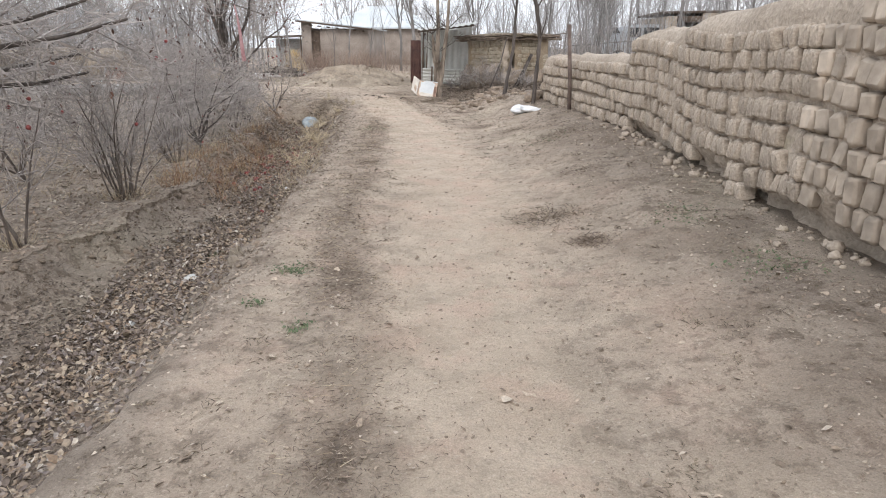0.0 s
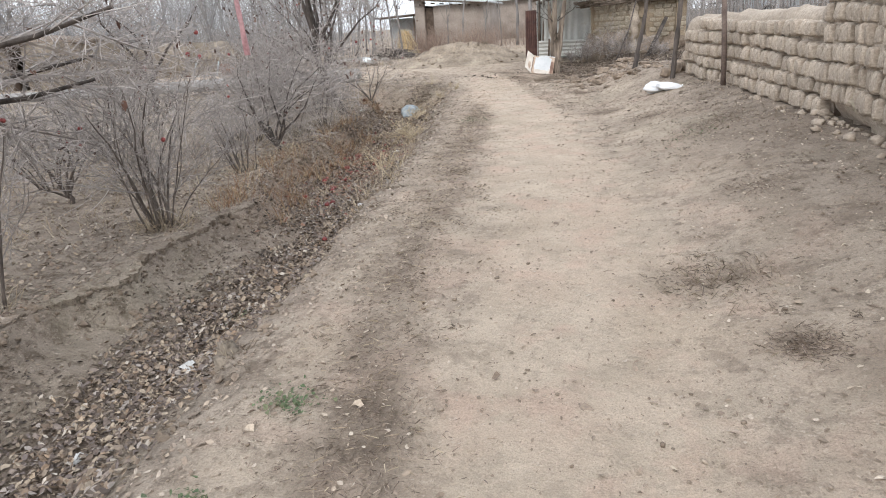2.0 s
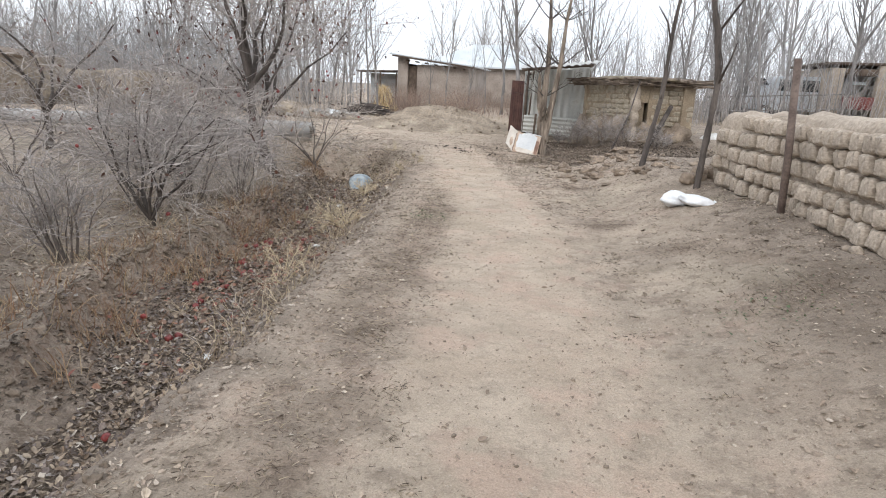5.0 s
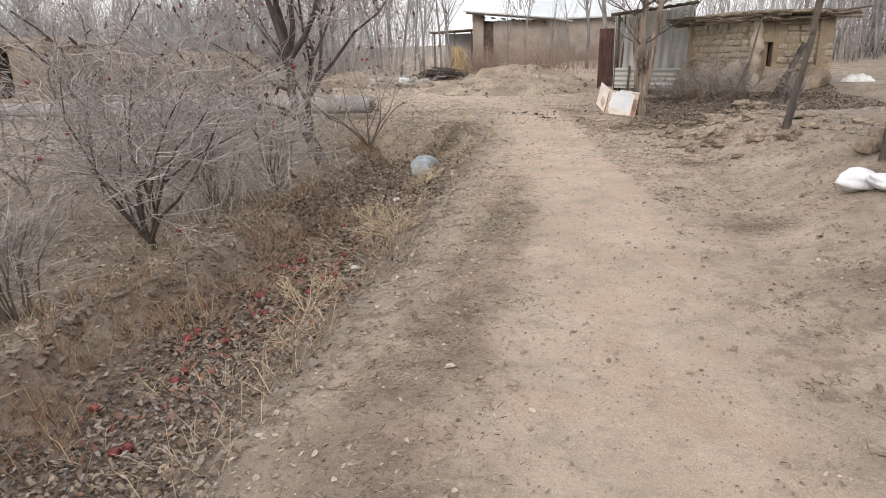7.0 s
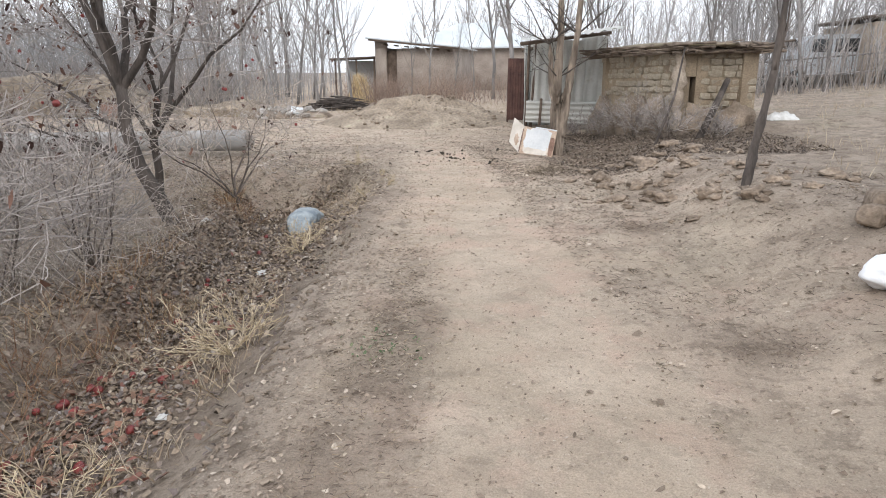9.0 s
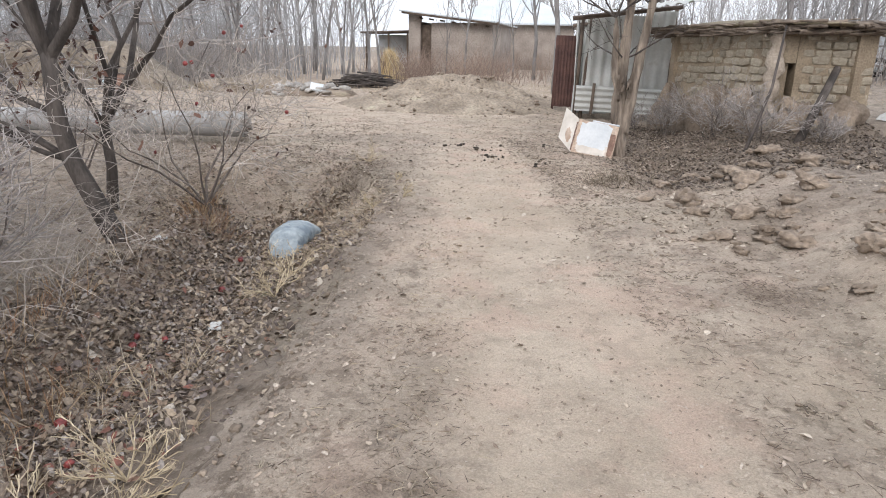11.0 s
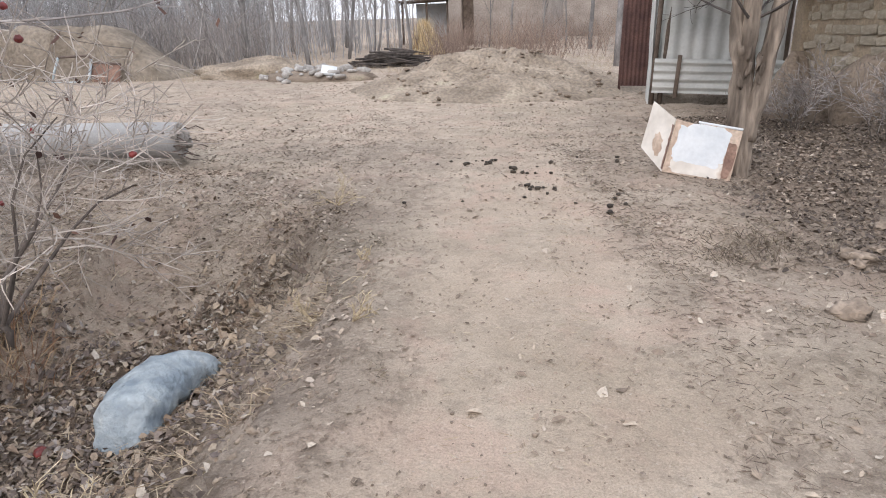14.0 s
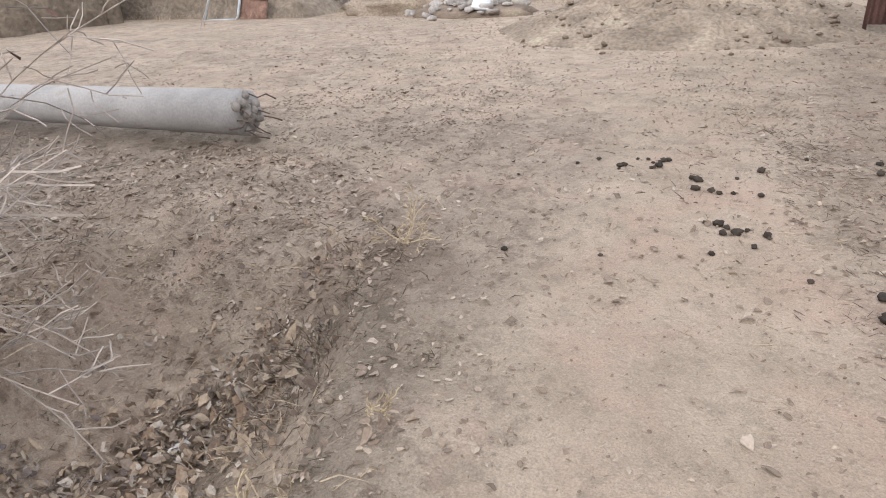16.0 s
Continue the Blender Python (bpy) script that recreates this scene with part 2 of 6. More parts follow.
TIN = mat("galvanised_sheet", (0.42, 0.43, 0.41), (0.56, 0.565, 0.54), 2, 25, rough=0.6, bump=0.12, metal=0.15, c3=(0.42, 0.40, 0.35), grain=0.07)
RUST = mat("rusty_sheet", (0.062, 0.03, 0.026), (0.11, 0.056, 0.045), 5, 40, rough=0.8, bump=0.3)
STEEL = mat("rusty_post", (0.085, 0.06, 0.05), (0.16, 0.12, 0.10), 6, 50, rough=0.8, bump=0.4)
ENAMEL = mat("chipped_enamel", (0.58, 0.62, 0.645), (0.70, 0.73, 0.745), 4, 30, rough=0.45, bump=0.08, grain=0.07)
CREAM = mat("stained_cream_paint", (0.62, 0.575, 0.51), (0.74, 0.70, 0.64), 3, 14, rough=0.6, bump=0.12, c3=(0.50, 0.37, 0.28), grain=0.10, spread=0.12)
RUSTPAN = mat("rusted_pan", (0.15, 0.085, 0.065), (0.29, 0.185, 0.14), 6, 40, rough=0.85, bump=0.35)
RUSTSTAIN = mat("rust_stain", (0.42, 0.31, 0.23), (0.56, 0.45, 0.36), 7, 30, rough=0.7, bump=0.15)
SACK = mat("woven_sack", (0.20, 0.25, 0.29), (0.40, 0.455, 0.48), 6, 22, rough=0.65, bump=0.8, bdist=0.03, c3=(0.56, 0.59, 0.57), grain=0.12, spread=0.12)
PLASTIC = mat("white_plastic", (0.70, 0.73, 0.76), (0.82, 0.84, 0.86), 6, 40, rough=0.5, bump=0.2, grain=0.07)
PAPER = mat("dirty_paper", (0.48, 0.48, 0.46), (0.64, 0.65, 0.64), 9, 40, rough=0.7, bump=0.2, grain=0.1)
PINK = mat("faded_pink_cloth", (0.40, 0.23, 0.24), (0.52, 0.33, 0.34), 9, 60, bump=0.2)
APPLE = mat("red_apple", (0.14, 0.024, 0.024), (0.27, 0.052, 0.046), 14, 50, rough=0.4, bump=0.1, rand=0.3)
DUNG = mat("dry_dung", (0.035, 0.028, 0.022), (0.075, 0.06, 0.045), 12, 60, bump=0.6, rand=0.3)
HOUSEWALL = mat("house_clay_wall", (0.28, 0.24, 0.21), (0.39, 0.34, 0.30), 1.2, 14, bump=0.3)
ROOFTIN = mat("white_roof_sheet", (0.52, 0.57, 0.60), (0.62, 0.66, 0.68), 0.8, 10, rough=0.5, bump=0.05, metal=0.1, grain=0.07)
TIMBER = mat("dark_timber", (0.075, 0.055, 0.042), (0.15, 0.115, 0.09), 4, 40, bump=0.4)
SLATE = mat("roof_brush", (0.11, 0.085, 0.066), (0.23, 0.185, 0.145), 6, 40, bump=0.4, island=0.3)
MOSS = mat("mossy_mud", (0.15, 0.13, 0.085), (0.26, 0.215, 0.15), 3, 40, bump=0.7)
VAN = mat("van_paint", (0.42, 0.46, 0.50), (0.52, 0.56, 0.60), 3, 40, rough=0.4, bump=0.03, grain=0.07)
BLACK = mat("black_rubber_and_holes", (0.02, 0.02, 0.02), (0.035, 0.035, 0.035), 3, 40, rough=0.8)
WINDOW = mat("dark_window", (0.03, 0.035, 0.04), (0.05, 0.055, 0.06), 3, 40, rough=0.1, bump=0)
FRAMEPAINT = mat("grey_blue_paint", (0.36, 0.42, 0.45), (0.47, 0.53, 0.55), 6, 40, rough=0.5, bump=0.1)
YELLOW = leafy("yellow_straw", [(0.64, 0.50, 0.27), (0.72, 0.58, 0.35), (0.54, 0.42, 0.24), (0.76, 0.66, 0.47)])
CLOTH = mat("dark_red_blanket", (0.14, 0.035, 0.035), (0.22, 0.07, 0.06), 5, 50, bump=0.3)


# ---- mesh making ----
class Shape:
    """Vertices and faces that become one mesh."""

    def __init__(self):
        self.v, self.f = [], []

    def add(self, vs, fs):
        k = len(self.v)
        self.v += [tuple(p) for p in vs]
        self.f += [tuple(i + k for i in q) for q in fs]
        return self

    def tube(self, pts, radii, sides=5, cap=True):
        pts = [Vector(p) for p in pts]
        vs, fs, side = [], [], None
        for i, p in enumerate(pts):
            d = (pts[min(i + 1, len(pts) - 1)] - pts[max(i - 1, 0)])
            d = d.normalized() if d.length > 1e-6 else Vector((0, 0, 1))
            if side is None:
                side = d.cross(Vector((0.3, 0.9, 0.1)))
                if side.length < 0.1:
                    side = d.cross(Vector((1, 0, 0)))
            side = (side - d * side.dot(d)).normalized()
            up = d.cross(side)
            for s in range(sides):
                a = 2 * math.pi * s / sides
                vs.append(p + (side * math.cos(a) + up * math.sin(a)) * radii[i])
            if i:
                o = (i - 1) * sides
                for s in range(sides):
                    t = (s + 1) % sides
                    fs.append((o + s, o + t, o + sides + t, o + sides + s))
        if cap:
            fs.append(tuple(reversed(range(sides))))
            fs.append(tuple(range(len(vs) - sides, len(vs))))
        return self.add(vs, fs)

    def block(self, m, size, ch=0.01, jit=0.0, r=random):
        """A box with chamfered edges, at the pose m."""
        h = [x / 2 for x in size]
        c = min(ch, min(h) * 0.9)
        vs, key = [], {}
        for sx in (-1, 1):
            for sy in (-1, 1):
                for sz in (-1, 1):
                    for ax in range(3):
                        p = [s * (h[k] - (0 if k == ax else c)) for k, s in enumerate((sx, sy, sz))]
                        key[sx, sy, sz, ax] = len(vs)
                        vs.append(m @ (Vector(p) + Vector([r.uniform(-jit, jit) for _ in range(3)])))
        fs = []
        S = (-1, 1)
        for ax in range(3):
            a, b = [k for k in range(3) if k != ax]
            for s in S:
                q = []
                for u, w in ((-1, -1), (1, -1), (1, 1), (-1, 1)):
                    k = [0, 0, 0]
                    k[ax], k[a], k[b] = s, u, w
                    q.append(key[(*k, ax)])
                flip = (s > 0) != (ax != 1)
                fs.append(tuple(reversed(q)) if flip else tuple(q))
            for u in S:
                for w in S:
                    q = []
                    for s, other in ((-1, a), (1, a), (1, b), (-1, b)):
                        k = [0, 0, 0]
                        k[ax], k[a], k[b] = s, u, w
                        q.append(key[(*k, other)])
                    fs.append(tuple(q) if (u * w > 0) == (ax != 1) else tuple(reversed(q)))
        for sx in S:
            for sy in S:
                for sz in S:
                    fs.append(tuple(key[sx, sy, sz, k] for k in range(3)))
        mid = m.translation
        for i, q in enumerate(fs):
            a, b, d = [Vector(vs[k]) for k in q[:3]]
            if (b - a).cross(d - a).dot((a + b + d) / 3 - mid) < 0:
                fs[i] = tuple(reversed(q))
        return self.add(vs, fs)

    def lump(self, m, size, r, rough=0.18, rings=5, seg=8, crag=0.0):
        """A rounded uneven lump."""
        vs, fs = [], []
        off = Vector((r.uniform(0, 90), r.uniform(0, 90), r.uniform(0, 90)))
        for i in range(rings + 1):
            th = math.pi * i / rings
            for j in range(seg):
                ph = 2 * math.pi * j / seg
                d = Vector((math.sin(th) * math.cos(ph), math.sin(th) * math.sin(ph), math.cos(th)))
                k = 1 + rough * 2 * noise.noise(d * 1.6 + off) + (crag * 2 * noise.noise(d * 5 + off) if crag else 0)
                vs.append(m @ Vector([d[a] * size[a] / 2 * k for a in range(3)]))
        for i in range(rings):
            for j in range(seg):
                k = (j + 1) % seg
                fs.append((i * seg + j, (i + 1) * seg + j, (i + 1) * seg + k, i * seg + k))
        return self.add(vs, fs)

    def leaf(self, p, size, r, tilt=0.5):
        a, b = r.uniform(0, 6.283), r.uniform(0.3, 0.9)
        u = Vector((math.cos(a), math.sin(a), r.uniform(-tilt, tilt))) * size / 2
        w = Vector((-math.sin(a), math.cos(a), r.uniform(-tilt, tilt))) * size * b / 2
        n, c = Vector((0, 0, size * r.uniform(-0.08, 0.22))), Vector((0, 0, size * r.uniform(-0.05, 0.25)))
        p = Vector(p)
        f = [r.uniform(0.5, 1.15) for _ in range(4)]
        vs = [p - u + c, p + u, p - u * 0.4 * f[0] + w * f[0] + n, p + u * 0.5 * f[1] + w * f[1] + n, p - u * 0.35 * f[2] - w * f[2] + n + c, p + u * 0.5 * f[3] - w * f[3] + n]
        return self.add(vs, [(0, 1, 3, 2), (1, 0, 4, 5)])

    def blade(self, p, d, length, width, bend, r):
        p, d = Vector(p), Vector(d).normalized()
        s = d.cross(Vector((r.uniform(-1, 1), r.uniform(-1, 1), 0.2)))
        s = s.normalized() * width / 2 if s.length > 0.01 else Vector((width / 2, 0, 0))
        q = p + d * length * 0.55
        e = p + d * length * 0.9 + Vector((bend * d.x * length * 2, bend * d.y * length * 2, -abs(bend) * length))
        return self.add([p - s, p + s, q + s * 0.8, q - s * 0.8, e], [(0, 1, 2, 3), (3, 2, 4)])

    def mesh(self, name, material, smooth=True):
        me = bpy.data.meshes.new(name)
        me.from_pydata(self.v, [], self.f)
        me.materials.append(material)
        if smooth:
            me.polygons.foreach_set("use_smooth", [smooth != "brick" or i % 26 not in (0, 1, 6, 7, 12, 13) for i in range(len(me.polygons))])
        me.update()
        return me


def part(name, shape, material, parent, label="", smooth=True):
    ob = new(name, shape if isinstance(shape, bpy.types.Mesh) else shape.mesh(name, material, smooth))
    ob.parent = parent
    return tagged(ob, label)


def thing(name, label, category, m=None, group="", kind=""):
    ob = new(name)
    ob.empty_display_size = 0.1
    if m is not None:
        ob.matrix_basis = m
    return tagged(ob, label, category, group, kind)


def solid(name, shape, material, label, category, m=None, group="", kind="", smooth=True):
    ob = new(name, shape.mesh(name, material, smooth))
    if m is not None:
        ob.matrix_basis = m
    return tagged(ob, label, category, group, kind)


# ---- the ground: path, ditch beside it, field and yard ----
def smooth(a, b, x):
    t = np.clip((x - a) / (b - a), 0, 1)
    return t * t * (3 - 2 * t)


EDGE = ((-40, -1.3), (0, -1.38), (2, -1.42), (4.4, -1.5), (6.4, -1.6), (8.4, -1.66), (10, -1.72), (11.4, -1.78), (13, -1.93), (14.2, -2.1), (16.3, -2.38), (17.5, -2.6), (18.2, -2.9), (19.2, -3.5), (20.2, -4.7), (20.6, -6.0), (21, -9), (22, -30))
BED = ((-40, -2.45), (3.5, -2.48), (5.4, -2.6), (8, -2.5), (10, -2.85), (12, -3.15), (14, -3.4), (16, -3.5), (18, -3.85), (19.5, -4.6), (22, -7))
BANK = ((-40, -3.55), (5, -3.5), (7, -3.42), (8.3, -3.32), (9.5, -3.6), (11, -3.82), (14, -3.9), (16, -4.2), (18, -4.6), (19.5, -6), (22, -9))
BAND = ((-40, -0.35), (2, -0.4), (3.5, -0.55), (5.8, -0.92), (8, -1.05), (12.3, -1.25), (14, -1.5), (40, -1.5))
LINE = ((-40, 0.1), (3.5, 0.1), (6.6, 0.14), (9.5, -0.1), (12.9, -0.46), (15, -0.98), (18, -1.6), (21.7, -2.5), (26, -5.5), (40, -16))


def along(table, y):
    return np.interp(y, [a for a, _ in table], [b for _, b in table])


def ground(x, y, rough=True):
    """The height of the ground."""
    xe, xd, xl = along(EDGE, y), along(BED, y), along(BANK, y)
    way = 0.01 * min(max(y - 4, 0), 14) + 0.004 * min(max(y - 18, 0), 60)
    rise = np.interp(y, [0, 3, 9, 15, 18, 26], [0.15, 0.2, 0.38, 0.42, 0.3, 0.12])
    zr = way + rise * float(smooth(0.5, 2.4 - 0.7 * float(smooth(13, 15, y)), x)) + max(0.0, min(0.07 * (x - 2.4), 1.1)) * float(smooth(13, 20, y))
    if y > 21 and x > -1:
        zr += 0.14 * float(smooth(1.0, 1.7, x)) * float(smooth(21, 22, y)) * (1 - float(smooth(30, 34, y)))
    if x >= xe + 0.25:
        z = zr
    else:
        e = 1 - float(smooth(18.1, 19.3, y))
        field = -0.22 + 0.32 * float(smooth(15, 20.3, y)) + 0.004 * max(0.0, y - 20)
        field += 0.10 * float(smooth(-6, -12, x)) * (1 - float(smooth(15, 20, y)))
        bot = -0.52 + 0.08 * float(smooth(13, 16, y))
        low = field + (bot - field) * e
        wob = 0.07 * math.sin(y * 2.3) + 0.05 * math.sin(y * 5.1 + 1) + 0.12 * noise.noise(Vector((1.3, y * 1.9, 4.4)))
        xs = [xl - 0.35 + wob, xl + wob, xl + 0.06 + wob, xl + 0.20 + wob, xd - 0.2, xd + 0.3, xe - 0.13 + wob * 0.5, xe - 0.03 + wob * 0.4, xe + 0.25]
        zs = [field, field + 0.05 * e, field + 0.02 * e, low + 0.12 * e, low, low + 0.03 * e, zr - 0.2 if e > 0.5 else zr - 0.3 * e - 0.05, zr - 0.04, zr]
        for k in range(1, len(xs)):
            xs[k] = max(xs[k], xs[k - 1] + 0.01)
        z = float(np.interp(x, xs, zs))
    if 18 < y < 22.5 and -1.5 < x < 2.2:
        z -= 0.2 * math.exp(-((x - 0.4) / 0.55) ** 2 - ((y - 20.2) / 0.8) ** 2)
    if 25.2 < y < 27 and -1 < x < 1.2:
        z -= 0.7 * float(smooth(25.38, 25.6, y)) * (1 - float(smooth(26.5, 26.75, y))) * float(smooth(-0.78, -0.6, x)) * (1 - float(smooth(0.85, 1.0, x)))
    if rough:
        soft = min(1.0, abs(x - along(LINE, y)) / 1.3) * 0.7 + 0.3
        z += soft * (0.030 * noise.noise(Vector((x * 0.9, y * 0.9, 0.3))) + 0.022 * noise.noise(Vector((x * 3.1, y * 3.1, 2.7))) + 0.015 * noise.noise(Vector((x * 7, y * 7, 5.1))))
    return z


def spaced(a, b, step, far_low, far_high):
    mid = list(np.arange(a, b + 1e-6, step))
    lo, hi, s = [], [], step
    p = a
    while p > far_low:
        s *= 1.22
        p -= s
        lo.append(p)
    p, s = b, step
    while p < far_high:
        s *= 1.22
        p += s
        hi.append(p)
    return list(reversed(lo)) + mid + hi


PATCHES = ((0.95, 5.72, 0.3), (1.15, 4.9, 0.16), (1.6, 9.6, 0.35), (0.45, 15.2, 0.3), (1.5, 7.3, 0.3), (0.7, 12.6, 0.25), (1.2, 11.2, 0.3), (0.5, 21.8, 0.9), (-3.3, 18.9, 0.5), (1.9, 6.3, 0.35), (0.6, 20.0, 0.8), (0.3, 18.6, 0.55), (1.0, 17.0, 0.6), (-0.4, 23.5, 0.7))
GX, GY = spaced(-5.2, 3.2, 0.07, -600, 600), spaced(0.6, 27, 0.075, -300, 900)
gv, worn, mould, rust = [], [], [], []
for y in GY:
    xe, xd, xl, xc = along(EDGE, y), along(BED, y), along(BANK, y), along(LINE, y)
    for x in GX:
        gv.append((x, y, ground(x, y)))
        n1 = noise.noise(Vector((x * 0.8, y * 0.5, 9)))
        n2 = noise.noise(Vector((x * 2.3, y * 1.6, 4)))
        w = 1 - float(smooth(0.35 + 0.15 * n1, 1.25 + 0.3 * n1 + 0.2 * n2, abs(x - xc)))
        w = max(w, (0.62 + 0.3 * n2) * (1 - float(smooth(1.2, 2.2, x + 0.14 * max(0, y - 15)))) * float(smooth(xe - 0.1, xe + 0.4, x)))
        if y > 20.5:
            open_yard = float(smooth(20.5, 22, y)) * (1 - float(smooth(27, 31, y))) * (1 - float(smooth(-2.0, -0.5, x))) * float(smooth(-11, -5, x))
            w = max(w * 0.85, open_yard * (0.8 + 0.2 * n2))
        if 16.2 < y < 20.5 and x < xe:
            w = max(w, (0.62 + 0.45 * n2) * float(smooth(16.2, 17.6, y)) * float(smooth(-8, -5, x)))
        worn.append(min(1, max(0, w)))
        e = 1 - float(smooth(17.8, 19.6, y))
        a = float(smooth(xl + 0.4, xl + 0.8, x)) * (1 - float(smooth(xe - 0.55, xe - 0.15, x))) * (1 - float(smooth(17.3, 18.6, y)))
        b = 0.85 * (0.7 + n2) * (1 - float(smooth(0.08, 0.34, abs(x - (along(BAND, y) + 0.15 * n1))))) * (1 - float(smooth(12.5, 14.5, y)))
        c = (0.5 * max(0.0, n1 + 0.4) + 0.45 * float(smooth(0.1, 0.45, n2))) * float(smooth(0.9, 1.7, x)) * (1 - float(smooth(14, 20, y)))
        d = 0.35 * max(0.0, n2 + 0.3) * (1 - float(smooth(xl - 0.6, xl, x))) * (1 - float(smooth(15.5, 17, y)))
        n3 = noise.noise(Vector((x * 6, y * 6, 2)))
        f = max(0.8 * math.exp(-(((x - px) / pr) ** 2 + ((y - py) / (pr * 0.8)) ** 2)) for px, py, pr in PATCHES)
        leafy_soil = 0.95 * float(smooth(18.0, 19.2, y)) * float(smooth(-0.55, 0.25, x + 0.25 * n2)) * (1 - float(smooth(3.2, 4.2, x))) * (1 - float(smooth(24, 26, y)))
        mould.append(min(1, max(0, max(leafy_soil * (0.8 + 0.5 * n3), (1 - 0.8 * float(smooth(17.2, 18.3, y)) + 0.6 * math.exp(-(((x + 3.7) / 0.4) ** 2 + ((y - 18.05) / 0.45) ** 2))) * a * (0.85 + 0.3 * n2), (b + f) * (0.8 + 0.9 * n3), c, d))))
        rust.append(min(1, max(0, (0.7 + 0.8 * n1) * (1 - float(smooth(0.3, 0.9, abs(x - (xl + 0.35))))) * float(smooth(7.6, 9, y)) * e)))
nx = len(GX)
gme = bpy.data.meshes.new("ground")
gme.from_pydata(gv, [], [(j * nx + i, j * nx + i + 1, (j + 1) * nx + i + 1, (j + 1) * nx + i) for j in range(len(GY) - 1) for i in range(nx - 1)])
for key, values in (("worn", worn), ("mould", mould), ("rust", rust)):
    gme.attributes.new(key, "FLOAT", "POINT").data.foreach_set("value", values)
gme.polygons.foreach_set("use_smooth", [True] * len(gme.polygons))
gme.materials.append(SOIL)
tagged(new("ground", gme), "bare trodden earth with a footpath and a dry leaf-filled ditch", "ground", kind="structure")


def bank_edge(y):
    return along(BANK, y) + 0.07 * math.sin(y * 2.3) + 0.05 * math.sin(y * 5.1 + 1) + 0.12 * noise.noise(Vector((1.3, y * 1.9, 4.4)))


def bank_lip():
    """A ragged crust of turf that overhangs the ditch, broken here and there."""
    s, n, rows = Shape(), 900, []
    for i in range(n + 1):
        y = 3.2 + 12.3 * i / n
        xl = bank_edge(y)
        jag = 0.07 * noise.noise(Vector((y * 5, 2, 2))) + 0.06 * noise.noise(Vector((y * 13, 2, 2))) + 0.035 * noise.noise(Vector((y * 31, 2, 2)))
        keep = max(0.8 * float(smooth(-0.05, 0.3, noise.noise(Vector((y * 0.9, 6, 1))))), float(smooth(5.5, 6.0, y)) * (1 - float(smooth(8.1, 8.5, y))))
        over = max(0.0, 0.08 + jag) * keep
        z = ground(xl - 0.06, y) + 0.01 + 0.02 * noise.noise(Vector((y * 7, 3, 9))) + 0.012 * noise.noise(Vector((y * 25, 3, 9)))
        th = 0.015 + keep * (0.05 + 0.04 * noise.noise(Vector((y * 4, 7, 2))) + 0.025 * noise.noise(Vector((y * 17, 7, 2))))
        drop = 0.02 * noise.noise(Vector((y * 19, 1, 5)))
        rows.append([(xl - 0.45, y, ground(xl - 0.45, y) - 0.03), (xl - 0.2, y, ground(xl - 0.2, y) + 0.004 + drop * 0.4), (xl + drop, y, z + 0.006), (xl + over, y, z - 0.012 + drop), (xl + over * 0.85, y, z - th), (xl - 0.04, y, z - th - 0.02)])
    k = len(rows[0])
    s.add([p for q in rows for p in q], [(i * k + j, (i + 1) * k + j, (i + 1) * k + j + 1, i * k + j + 1) for i in range(n) for j in range(k - 1)])
    edge, rows = Shape(), []
    for i in range(n + 1):
        y = 4.5 + 14.3 * i / n
        wob = bank_edge(y) - along(BANK, y)
        xe = along(EDGE, y) - 0.03 + wob * 0.4
        jag = 0.05 * noise.noise(Vector((y * 4, 12, 2))) + 0.04 * noise.noise(Vector((y * 11, 12, 2))) + 0.025 * noise.noise(Vector((y * 29, 12, 2)))
        keep = float(smooth(-0.15, 0.2, noise.noise(Vector((y * 1.1, 16, 1))))) * (1 - float(smooth(18.2, 18.8, y)))
        over = max(0.0, 0.035 + jag) * keep
        z = ground(xe + 0.1, y) - 0.012 + 0.012 * noise.noise(Vector((y * 21, 13, 9)))
        th = 0.012 + keep * (0.045 + 0.03 * noise.noise(Vector((y * 5, 17, 2))))
        rows.append([(xe + 0.04, y, z - th - 0.03), (xe - over * 0.8, y, z - th), (xe - over, y, z - 0.014), (xe + 0.05, y, z), (xe + 0.2, y, ground(xe + 0.2, y) - 0.02)])
    k = len(rows[0])
    edge.add([p for q in rows for p in q], [(i * k + j, (i + 1) * k + j, (i + 1) * k + j + 1, i * k + j + 1) for i in range(n) for j in range(k - 1)])
    solid("path_crust", edge, SOIL, "crumbling earth edge of the path above the ditch", "bank", kind="structure", smooth=False)
    r, c = random.Random(71), Shape()
    for i in range(800):
        y = r.uniform(4, 18.5)
        x = along(EDGE, y) - 0.06 + r.gauss(0, 0.08)
        q = 0.012 + min(0.07, r.expovariate(1 / 0.016))
        c.lump(pose(x, y, ground(x, y), r.uniform(-30, 30), r.uniform(-30, 30), r.uniform(0, 360)), (q, q * 0.7, q * 0.5), r, 0.5, 5, 7)
    for i in range(900):
        y = r.uniform(3.2, 15)
        x = bank_edge(y) + r.gauss(0.05, 0.12)
        q = 0.015 + min(0.09, r.expovariate(1 / 0.022))
        c.lump(pose(x, y, ground(x, y), r.uniform(-30, 30), r.uniform(-30, 30), r.uniform(0, 360)), (q, q * 0.7, q * 0.45), r, 0.5, 5, 7)
    solid("bank_crumbs", c, EARTH, "crumbled lumps of earth along the ditch bank", "earth crumbs", kind="stuff")
    solid("bank_crust", s, SOIL, "ragged crust of earth overhanging the ditch bank", "bank", kind="structure", smooth=False)


bank_lip()


